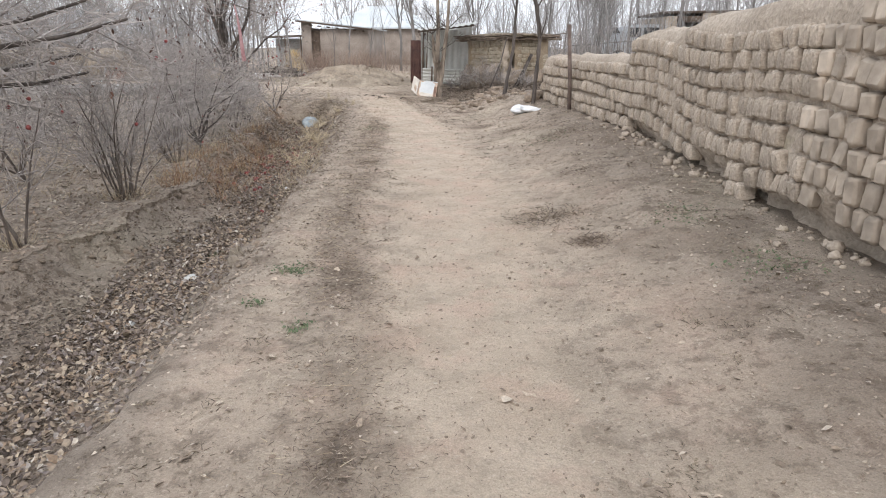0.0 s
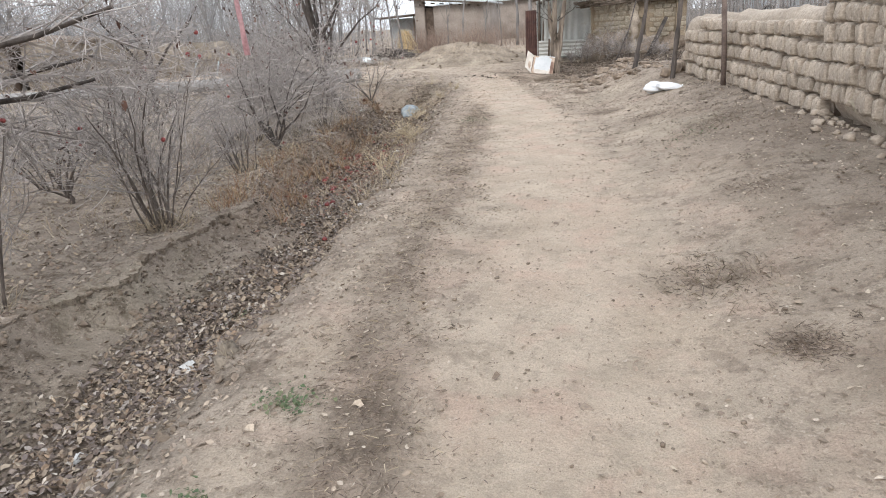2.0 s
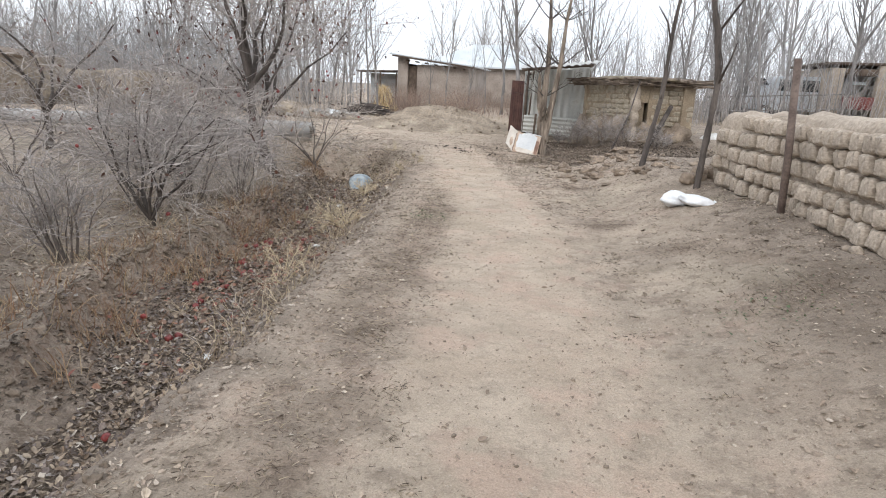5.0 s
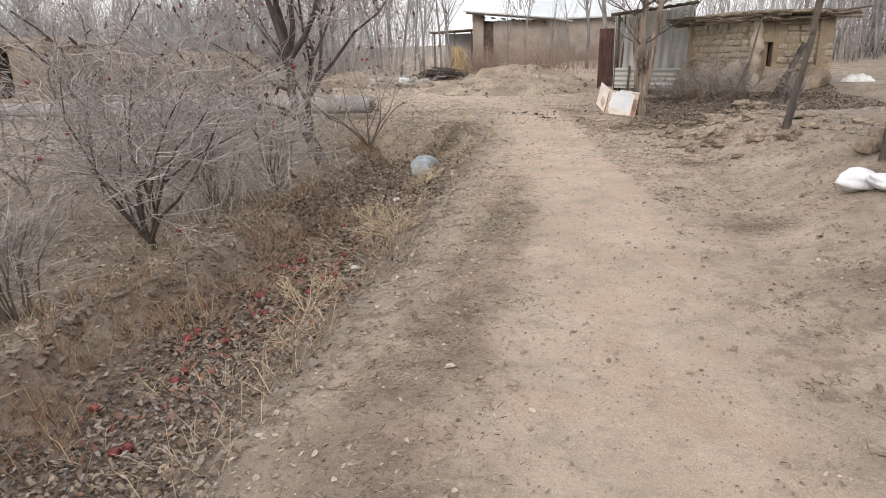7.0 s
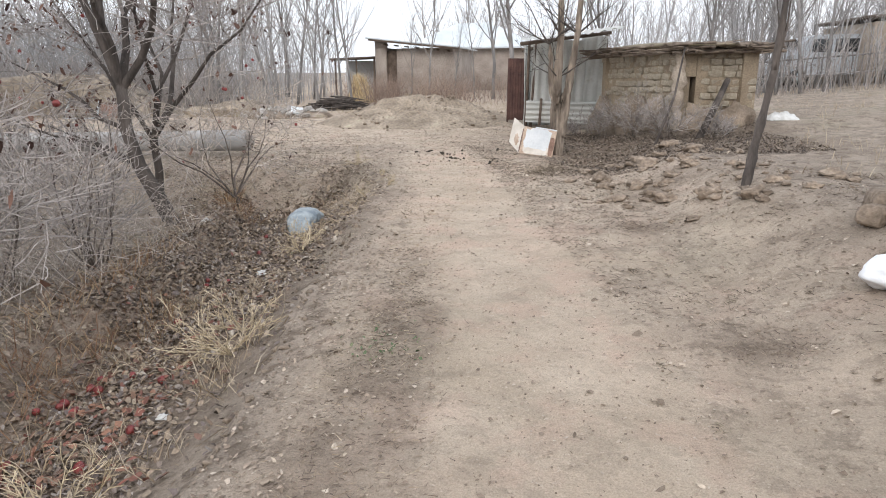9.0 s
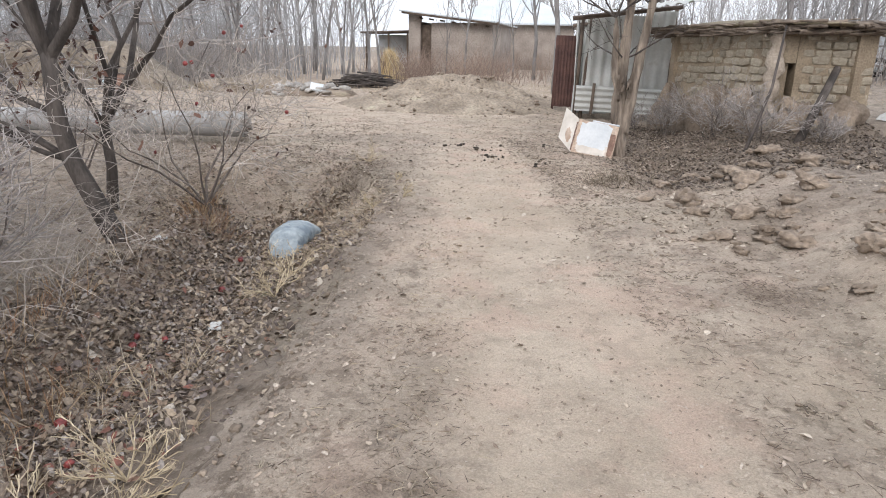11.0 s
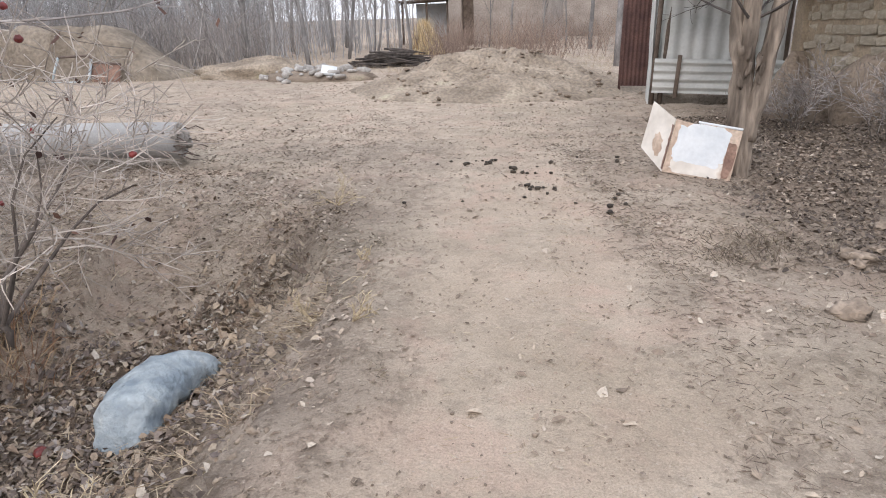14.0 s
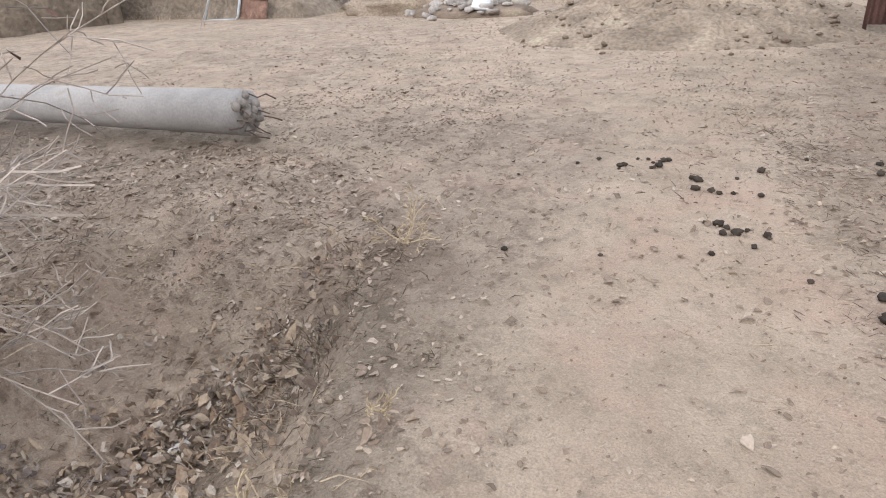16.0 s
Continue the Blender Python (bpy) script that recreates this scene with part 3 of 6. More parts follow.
# ---- the two adobe walls ----
def adobe_variants(n, jit, ch, seed):
    r = random.Random(seed)
    return [Shape().block(Matrix(), (1, 1, 1), ch, jit, r).mesh("brick", ADOBE, "brick") for _ in range(n)]


LUMPS = adobe_variants(14, 0.055, 0.15, 3)


def wall_core(name, label, line, base, top, thick, undercut):
    """A mud wall along a line of (x, y), eroded at its foot, with an uneven rounded top."""
    s = Shape()
    vs, fs = [], []
    pts = []
    for (x0, y0), (x1, y1) in zip(line, line[1:]):
        n = max(2, int(math.hypot(x1 - x0, y1 - y0) / 0.06))
        pts += [(x0 + (x1 - x0) * k / n, y0 + (y1 - y0) * k / n) for k in range(n)]
    pts.append(line[-1])
    prof = []
    for x, y in pts:
        b, t = base(y) - 0.12, top(y)
        u = undercut * (0.7 + 0.6 * noise.noise(Vector((y * 1.3, 0, 7))))
        row = []
        hs = [0, 0.05, 0.1, 0.14, 0.18, 0.22, 0.26, 0.3, 0.36, 0.42, 0.52, 0.62, 0.72, 0.82, 0.93, 1.0]
        for h in hs:
            z = b + (t - b) * h
            off = u * float(1 - smooth(0.08, 0.26, h)) - 0.02 * float(1 - smooth(0.0, 0.1, h)) + 0.05 * float(smooth(0.9, 1.0, h))
            off += 0.05 * noise.noise(Vector((y * 2.2, z * 2.6, 1))) + 0.025 * noise.noise(Vector((y * 7, z * 7, 2)))
            off += undercut * float(1 - smooth(0.22, 0.34, h)) * (0.35 * noise.noise(Vector((y * 5, z * 9, 6))) + 0.25 * noise.noise(Vector((y * 11, z * 16, 8))))
            row.append((x + off, y, z))
        row.append((x + thick * 0.35, y, t + 0.04 + 0.05 * noise.noise(Vector((y * 3, 5, 1)))))
        row.append((x + thick * 0.75, y, t + 0.02 + 0.05 * noise.noise(Vector((y * 3, 9, 1)))))
        row.append((x + thick, y, t - 0.08))
        row.append((x + thick, y, b))
        prof.append(row)
    k = len(prof[0])
    for row in prof:
        vs += row
    for i in range(len(prof) - 1):
        for j in range(k - 1):
            fs.append((i * k + j, i * k + j + 1, (i + 1) * k + j + 1, (i + 1) * k + j))
    fs.append(tuple(range(k)))
    fs.append(tuple(reversed(range(len(vs) - k, len(vs)))))
    s.add(vs, [tuple(reversed(f)) for f in fs])
    return solid(name, s, MUD, label, "wall", kind="structure")


HIGH = [(2.72, -6), (2.66, 0), (2.6, 3), (2.56, 6), (2.55, 9.15)]
LOW = [(2.62, 9.0), (2.5, 10.5), (2.42, 12.2), (2.2, 13.3), (2.08, 13.95)]


def high_top(y):
    return 1.72 + 0.14 * float(1 - smooth(5.5, 7.6, y)) - 0.06 * float(smooth(8, 9, y)) + 0.05 * noise.noise(Vector((y * 1.1, 3, 3)))


def low_top(y):
    return 1.40 - 0.05 * float(smooth(11, 14.5, y)) + 0.03 * noise.noise(Vector((y * 1.7, 8, 3)))


def base_high(y):
    return ground(2.3, y, False)


def base_low(y):
    return ground(2.2, y, False)


wall_high = wall_core("wall_east", "tall weathered adobe wall with eroded foot", HIGH, base_high, high_top, 0.5, 0.24)
wall_low = wall_core("wall_low", "low dry-laid wall of lumpy mud bricks", LOW, base_low, low_top, 0.42, 0.03)


# ---- tin privy with its open door ----
def corrugated(m, width, height, pitch, depth, thick=0.006, vertical=True, wave=0.0, r=random):
    """A corrugated sheet in its own plane (x across, z up), with real thickness."""
    s, n = Shape(), int(width / pitch * 6)
    rows = 7
    vs, fs = [], []
    for side in (0, 1):
        for j in range(rows + 1):
            for i in range(n + 1):
                u, v = i / n, j / rows
                d = depth * math.sin(2 * math.pi * u * width / pitch) + thick * side
                d += wave * noise.noise(Vector((u * 2.2, v * 2.0, 3.3)))
                a, b = u * width, v * height
                vs.append(m @ (Vector((a, d, b)) if vertical else Vector((b, d, a))))
    k = (n + 1) * (rows + 1)
    for side in (0, 1):
        for j in range(rows):
            for i in range(n):
                q = [side * k + j * (n + 1) + i + o for o in (0, 1, n + 2, n + 1)]
                fs.append(tuple(q) if side == 0 else tuple(reversed(q)))
    return s.add(vs, fs)


def privy():
    zb = 0.34
    t = thing("tin_shed", "crooked shed of grey corrugated sheets on a timber frame", "shed", pose(0.13, 25.3, 0.0))
    part("front_sheet", corrugated(pose(-0.80, 0, 0.82, 0, 2.0, 0), 1.22, 1.42, 0.2, 0.022, wave=0.05), TIN, t)
    part("front_sheet", corrugated(pose(0.28, 0.03, 0.80, 0, 3.0, 0), 0.60, 1.52, 0.2, 0.022, wave=0.04), TIN, t)
    part("lower_sheet", corrugated(pose(-0.90, -0.07, 0.36, 0, 1.6, 0), 0.50, 1.82, 0.12, 0.026, vertical=False, wave=0.03), TIN, t, "corrugated sheet laid on its side")
    part("side_sheet", corrugated(pose(-0.93, 1.5, 0.08, 0, 0, -90), 1.5, 2.07, 0.2, 0.02, wave=0.04), TIN, t)
    part("side_sheet", corrugated(pose(0.93, 0.05, 0.08, 0, 0, 90), 1.5, 2.22, 0.2, 0.02, wave=0.04), TIN, t)
    part("back_sheet", corrugated(pose(-0.9, 1.55, 0.08), 1.8, 2.2, 0.2, 0.02, wave=0.04), TIN, t)
    for x, y, h, lean in ((-0.90, 0.0, 2.2, 0.06), (-0.78, 0.05, 2.2, 0.10), (0.90, 0.05, 2.35, 0.02), (-0.90, 1.5, 2.1, 0.0), (0.9, 1.5, 2.3, 0.0)):
        part("post", Shape().tube([(x, y, 0.05), (x + lean, y, h)], [0.04, 0.035], 6), TIMBER, t)
    part("batten", Shape().block(pose(-0.55, -0.11, 0.6, 0, 3), (0.06, 0.03, 0.62), 0.006), TIMBER, t)
    part("roof", corrugated(pose(-1.02, -0.2, 2.24, 94, -6.5, 0), 2.1, 1.95, 0.2, 0.02, wave=0.05), TIN, t)
    for y, z in ((-0.12, 2.2), (1.5, 2.12)):
        part("rafter", Shape().tube([(-1.05, y, z - 0.06), (1.0, y, z + 0.16)], [0.045, 0.04], 6), TIMBER, t)
    d = thing("shed_door", "rust-brown sheet metal door standing open beside the shed", "door", pose(-1.29, 26.9, 0.0, 0, 0.8, 4))
    part("leaf", corrugated(pose(0, 0, 0.30), 0.58, 1.56, 0.07, 0.008), RUST, d)
    part("stile", Shape().block(pose(0.56, 0.02, 1.06), (0.05, 0.05, 1.62), 0.006), TIMBER, d)
    part("stile", Shape().block(pose(0.02, 0.02, 1.0), (0.045, 0.04, 1.64), 0.006), RUST, d)


privy()


# ---- adobe hut with a brushwood roof ----
HUT = thing("adobe_hut", "low mud-brick hut with a brushwood and turf roof", "hut")
HA, HB, HC = Vector((0.90, 24.4, 0)), Vector((1.93, 21.75, 0)), Vector((3.36, 21.9, 0))


def hut():
    r = random.Random(11)
    D = HC + (HA - HB)
    for a, b, hole in ((HA, HB, None), (HB, HC, (0.12, 0.36)), (HC, D, None), (D, HA, None)):
        d = (b - a).normalized()
        n = Vector((-d.y, d.x, 0)) * 0.3
        L = (b - a).length
        spans = [(0.0, L, 0.0, 1.84)] if not hole else [(0, hole[0], 0, 1.84), (hole[1], L, 0, 1.84), (hole[0], hole[1], 0, 0.85), (hole[0], hole[1], 1.4, 1.84)]
        core = Shape()
        for s0, s1, z0, z1 in spans:
            c = a + d * (s0 + s1) / 2 + n / 2
            core.block(Matrix.Translation((c.x, c.y, (z0 + z1) / 2)) @ Matrix.Rotation(math.atan2(d.y, d.x), 4, "Z"), (s1 - s0 - 0.006, 0.3, z1 - z0 - 0.004), 0.004)
        part("wall", core, HUTJOINT, HUT, smooth=False)
    roof = Shape()
    c = (HA + HB + HC + D) / 4
    ang = math.atan2((HA - HB).y, (HA - HB).x)
    roof.lump(Matrix.Translation((c.x, c.y, 1.93)) @ Matrix.Rotation(ang, 4, "Z") @ Matrix.Rotation(radians(0), 4, "X"), (3.5, 2.1, 0.22), r, 0.1, 8, 30, 0.05)
    part("roof_turf", roof, MOSS, HUT, "mossy mud layer over the roof")
    sticks = Shape()
    for k in range(520):
        u, v = r.uniform(-0.06, 1.06), r.uniform(-0.08, 1.05)
        if r.random() < 0.75:
            if r.random() < 0.5:
                u = r.choice((-0.05, 1.03)) + r.uniform(-0.05, 0.05)
            else:
                v = r.uniform(-0.09, 0.05)
        p = HB + (HA - HB) * u + (HC - HB) * v + Vector((0, 0, 1.80 + r.uniform(0, 0.17)))
        a = ang + math.pi / 2 + r.gauss(0, 0.5)
        L = r.uniform(0.25, 0.9)
        e = Vector((math.cos(a), math.sin(a), r.uniform(-0.12, 0.06))) * L / 2
        rad = r.uniform(0.008, 0.03)
        sticks.tube([p - e, p + e], [rad, rad * 0.7], 4)
    part("roof_brush", sticks, SLATE, HUT, "dark brushwood sticking out at the eaves")
    col = Shape()
    col.tube([(1.98 + 0.03 * math.sin(k * 2.4), 21.70 + 0.03 * math.cos(k * 1.9), 0.1 + k * 0.11) for k in range(17)], [0.2 if k < 3 else 0.10 + 0.01 * math.sin(k * 1.75) + 0.02 * math.sin(k * 0.7) for k in range(17)], 14)
    part("corner_pier", col, MUD, HUT, "smooth mud corner pier")
    for u, v, long, high in ((0.12, -0.10, 0.8, 0.95), (0.38, -0.12, 0.9, 1.15), (0.62, -0.10, 0.8, 0.9), (0.86, -0.12, 0.8, 1.2), (-0.02, 0.3, 0.6, 0.7), (-0.02, 0.75, 0.7, 0.6)):
        p = HB + (HA - HB) * u + (HC - HB) * v
        m = Matrix.Translation((p.x, p.y, ground(p.x, p.y) + 0.05)) @ Matrix.Rotation(ang, 4, "Z")
        s = Shape().lump(m, (long, 0.5, high) if u >= 0 else (0.5, long, high), r, 0.22, 12, 20, 0.12)
        part("fallen_mud", s, EARTH, HUT)


hut()

# ---- heaps, boulders of earth, rubble ----
def earth_mound():
    s, n = Shape(), 76
    vs, fs = [], []
    for j in range(n + 1):
        for i in range(n + 1):
            u, v = i / n * 2 - 1, j / n * 2 - 1
            x, y = -3.7 + u * 3.1, 28.1 + v * 2.9
            h = max(0, 1 - u * u - v * v) ** 0.8
            ridge = math.exp(-((u + 0.25) / 0.35) ** 2 - (v / 0.5) ** 2) * 0.25 + math.exp(-((u - 0.25) / 0.3) ** 2 - (v / 0.5) ** 2) * 0.22
            z = h * (0.42 + ridge + 0.16 * noise.noise(Vector((x * 1.2, y * 1.2, 4))) + 0.17 * noise.noise(Vector((x * 3.2, y * 3.2, 6))) + 0.09 * noise.noise(Vector((x * 8, y * 8, 6))))
            vs.append((x, y, ground(x, y) - 0.05 + z))
    for j in range(n):
        for i in range(n):
            fs.append((j * (n + 1) + i, j * (n + 1) + i + 1, (j + 1) * (n + 1) + i + 1, (j + 1) * (n + 1) + i))
    ob = solid("earth_mound", s.add(vs, fs), MOUNDEARTH, "heap of loose brown earth with stones on it", "mound")
    r = random.Random(5)
    st = Shape()
    for k in range(380):
        u, v = r.gauss(0, 0.5), r.gauss(-0.25, 0.45)
        if u * u + v * v > 1.3:
            continue
        x, y = -3.7 + u * 3.1, 28.1 + v * 2.9
        i, j = min(n, max(0, round((u + 1) / 2 * n))), min(n, max(0, round((v + 1) / 2 * n)))
        z = max(vs[j * (n + 1) + i][2], ground(x, y))
        q = 0.025 + min(0.13, r.expovariate(1 / 0.035))
        st.lump(pose(x, y, z + q * 0.15, r.uniform(0, 40), 0, r.uniform(0, 360)), (q, q * r.uniform(0.5, 0.9), q * 0.42), r, 0.35, 5, 7)
    tagged(part("loose_stones", st, CLOD, ob), kind="stuff")


earth_mound()


def rubble_heap():
    r = random.Random(21)
    t = thing("rubble_heap", "heap of broken pale concrete and stones", "rubble")
    bed = Shape().lump(pose(-8.4, 29.9, ground(-8.4, 29.9)), (2.9, 1.8, 0.5), r, 0.12, 6, 16)
    part("earth_bed", bed, EARTH, t)
    for k in range(46):
        x, y = -8.4 + r.gauss(0, 0.65), 29.7 + r.gauss(0, 0.4)
        d = math.hypot((x + 8.4) / 1.45, (y - 29.9) / 0.9)
        z = ground(x, y) + 0.23 * max(0, 1 - d * d) ** 0.5
        w = r.uniform(0.08, 0.32)
        part("stone", Shape().block(pose(x, y, z + 0.03, r.uniform(-25, 25), r.uniform(-25, 25), r.uniform(0, 180)), (w, w * r.uniform(0.5, 0.9), w * r.uniform(0.3, 0.6)), w * 0.12, w * 0.06, r), RUBBLE, t)
    part("slab", Shape().block(pose(-7.95, 29.35, 0.42, 35, 10, 20), (0.36, 0.30, 0.07), 0.01), ENAMEL, t, "whitewashed broken slab")
    heap = Shape().lump(pose(-10.6, 30.6, ground(-10.6, 30.6)), (3.4, 2.0, 0.9), r, 0.2, 14, 30, 0.09)
    solid("earth_heap", heap, MOUNDEARTH, "low overgrown heap of earth with dry grass", "mound")


rubble_heap()


def clods():
    r = random.Random(8)
    spots = [(0.35, 17.8, 0.55), (1.0, 19.0, 0.5), (0.85, 16.2, 0.5), (1.15, 15.7, 0.45), (0.7, 17.2, 0.6), (0.4, 16.5, 0.35), (1.35, 15.1, 0.5), (0.75, 16.6, 0.4),
             (1.0, 18.4, 0.55), (1.35, 17.6, 0.5), (1.6, 18.6, 0.6), (1.1, 17.3, 0.35), (0.2, 18.6, 0.35), (1.7, 16.6, 0.5), (2.3, 15.9, 0.5), (0.6, 19.4, 0.35), (1.5, 19.7, 0.5), (0.9, 15.2, 0.28)]
    for x, y, w in spots:
        for k in range(6):
            a, b, q = (x, y, w * 0.6) if k == 0 else (x + r.gauss(0, 0.28), y + r.gauss(0, 0.28), w * r.uniform(0.1, 0.36))
            s = Shape().lump(Matrix(), (q, q * r.uniform(0.6, 0.9), q * r.uniform(0.3, 0.5)), r, 0.35, 9, 13, 0.28)
            solid("earth_clod", s, CLOD, "lump of dry brown earth lying by the path", "earth clod", pose(a, b, ground(a, b) + q * 0.09, r.uniform(-12, 12), r.uniform(-12, 12), r.uniform(0, 360)), "earth clods before the hut")
    for x, y, z, w in ((1.95, 14.2, 0.12, 0.3), (1.82, 14.0, 0.05, 0.24), (2.2, 14.4, 0.1, 0.3)):
        s = Shape().block(Matrix(), (w, w * 0.7, w * 0.6), w * 0.12, w * 0.05, r)
        solid("fallen_mud_brick", s, CLOD, "mud brick fallen from the low wall", "mud brick", pose(x, y, ground(x, y) + w * 0.2, 8, 5, r.uniform(0, 90)))


clods()

# ---- concrete pole lying beside the field ----
def lying_pole():
    t = thing("concrete_pole", "long grey concrete utility pole lying on the ground", "utility pole")
    a, b = Vector((-5.62, 20.45, 0.375)), Vector((-16.5, 19.4, 0.34))
    s, n = Shape(), 30
    pts = [a + (b - a) * (k / n) + Vector((0, 0, 0.006 * noise.noise(Vector((k * 0.4, 0, 0))))) for k in range(n + 1)]
    s.tube(pts, [0.188 - 0.05 * k / n for k in range(n + 1)], 20)
    part("shaft", s, CONCRETE, t)
    r = random.Random(4)
    broken = Shape()
    for k in range(26):
        an, q = r.uniform(0, 6.283), r.uniform(0.03, 0.155)
        broken.lump(pose(a.x + r.uniform(-0.01, 0.05), a.y + q * math.cos(an), a.z + q * math.sin(an)), (0.09, 0.08, 0.08), r, 0.3, 4, 6)
    tagged(part("broken_end", broken, RUBBLE, t, "crumbled end of the pole"), "crumbled end of the pole", kind="stuff")
    for k in range(9):
        an = k / 9 * 6.283
        p = a + Vector((-0.1, 0.125 * math.cos(an), 0.125 * math.sin(an)))
        pts = [p]
        for j in range(4):
            pts.append(pts[-1] + Vector((r.uniform(0.05, 0.09), r.gauss(0, 0.03), r.gauss(-0.012, 0.03))))
        part("reinforcing_bar", Shape().tube(pts, [0.006] * 5, 5), STEEL, t)
    # Each hole is a black disc on the shaft; its dark inside is painted.
    for k in range(5):
        x = -6.6 - k * 1.15
        z = 0.36 + 0.08 * (-5.62 - x) / 10.9 + 0.175 - 0.05 * (-5.62 - x) / 10.9
        part("hole", Shape().tube([(x, 20.45 + 0.069 * (x + 5.62), z - 0.01), (x, 20.45 + 0.069 * (x + 5.62), z + 0.003)], [0.014, 0.014], 8), BLACK, t)
    prop = Shape().lump(pose(-14, 20.7, 0.12), (0.8, 0.5, 0.4), r, 0.1)
    part("earth_prop", prop, EARTH, t)


lying_pole()

# ---- box of chipped enamel leaning on the gnarled tree ----
def enamel_box():
    ex = Vector((0.567, -0.01, -0.092)).normalized()
    ez = Vector((0.09, 0.08, 0.45))
    ez = (ez - ex * ez.dot(ex)).normalized()
    ey = ez.cross(ex)
    base = Matrix((ex, ey, ez)).transposed().to_4x4()
    base.translation = Vector((-0.80, 20.62, 0.165))
    t = thing("enamel_box", "rusted cream metal box with chipped white enamel front", "metal box", base)
    w, d, h, k = 0.575, 0.42, 0.47, 0.016

    def sheet(name, outline, y0, y1, material, label="", flip=False):
        """A plate with a ragged outline, in the plane of the front or of the side."""
        n = len(outline)
        at = (lambda u, v, q: (q, u, v)) if flip else (lambda u, v, q: (u, q, v))
        s = Shape().add([at(u, v, y0) for u, v in outline] + [at(u, v, y1) for u, v in outline],
                        [tuple(range(n)), tuple(reversed(range(n, 2 * n)))] + [(i, n + i, n + (i + 1) % n, (i + 1) % n) for i in range(n)])
        return part(name, s, material, t, label, False)

    def blob(cx, cz, rx, rz, seed, n=44, power=0.45):
        out = []
        for i in range(n):
            a = 2 * math.pi * i / n
            q = 0.96 + 0.26 * noise.noise(Vector((math.cos(a) * 1.6, math.sin(a) * 1.6, seed))) + 0.10 * noise.noise(Vector((math.cos(a) * 6, math.sin(a) * 6, seed)))
            u = cx + rx * q * math.copysign(abs(math.cos(a)) ** power, math.cos(a))
            v = cz + rz * q * math.copysign(abs(math.sin(a)) ** power, math.sin(a))
            out.append((min(w - 0.008, max(0.008, u)), min(h - 0.006, max(0.008, v))))
        return out

    sheet("front_panel", [(0, 0), (w, 0), (w, h - 0.01), (0.24, h), (0.23, h - 0.02), (0.02, h)], 0, k, RUSTSTAIN)
    sheet("enamel_patch", blob(0.262, 0.285, 0.24, 0.185, 3.4), -0.006, -0.001, ENAMEL, "white enamel left on the front")
    sheet("cream_patch", blob(0.27, 0.09, 0.25, 0.075, 8.1), -0.004, -0.0005, CREAM, "stained cream paint along the bottom")
    sheet("rust_patch", blob(0.525, 0.2, 0.045, 0.15, 5.5, 30), -0.009, -0.0062, RUSTPAN, "rust where the enamel has flaked")
    inv = base.inverted()
    low, high = inv @ Vector((-0.985, 20.92, 0.325)), inv @ Vector((-0.895, 21.0, 0.735))
    foot, lip = Vector((-0.004, 0.004, 0.0)), Vector((0.012, 0.004, h - 0.004))
    nrm = (low - foot).cross(lip - foot).normalized()
    if nrm.x > 0:
        nrm = -nrm

    def plate(name, at, rise, material, label=""):
        """A piece of the splayed side, its outline given along and up the panel."""
        pts = [foot.lerp(low, u).lerp(lip.lerp(high, u), v) for u, v in at]
        n = len(pts)
        s = Shape().add([p + nrm * rise for p in pts] + [p - nrm * 0.012 for p in pts], [tuple(range(n)), tuple(reversed(range(n, 2 * n)))] + [(i, n + i, n + (i + 1) % n, (i + 1) % n) for i in range(n)])
        return part(name, s, material, t, label, False)

    plate("side_panel", [(0, 0), (1, 0), (1, 1), (0, 1)], 0.0, CREAM, "cream side stained with rust")
    plate("rust_streak", [(0.05 + 0.07 * noise.noise(Vector((i * 0.7, 2, 2))), 0.04 + i * 0.06) for i in range(15)] + [(0.0, 0.9), (0.0, 0.04)], 0.003, RUSTPAN, "rust along the corner")
    stain = [(0.42 + 0.2 * math.cos(a * 0.35) * (1 + 0.5 * noise.noise(Vector((a * 0.8, 1, 7)))), 0.35 + 0.2 * math.sin(a * 0.35) * (1 + 0.5 * noise.noise(Vector((a * 0.8, 5, 7))))) for a in range(18)]
    plate("rust_stain", stain, 0.002, RUSTSTAIN, "faint rust stain on the side")
    sheet("side_panel", [(0.017, 0), (d, 0), (d, h), (0.017, h)], w - k, w, RUSTPAN, "", True)
    part("back_panel", Shape().block(pose(w / 2, d - 0.008, h / 2 - 0.05), (w - 0.04, k, h - 0.11), 0.005), RUSTPAN, t)
    part("bottom_panel", Shape().block(pose(w / 2, d / 2 + 0.008, 0.012), (w - 0.04, d - 0.05, k), 0.004), RUSTPAN, t)
    part("rim", Shape().block(pose(0.39, 0.014, h + 0.004), (0.37, 0.034, 0.022), 0.006), ENAMEL, t)
    part("flap", Shape().block(pose(0.2, 0.2, h - 0.07, 12, 0, 0), (0.36, 0.2, 0.01), 0.004), RUSTPAN, t, "bent rusty flap in the open top")
    r = random.Random(2)
    part("support_stone", Shape().lump(pose(0.2, 0.24, -0.08), (0.44, 0.34, 0.2), r, 0.15), CLOD, t)


enamel_box()


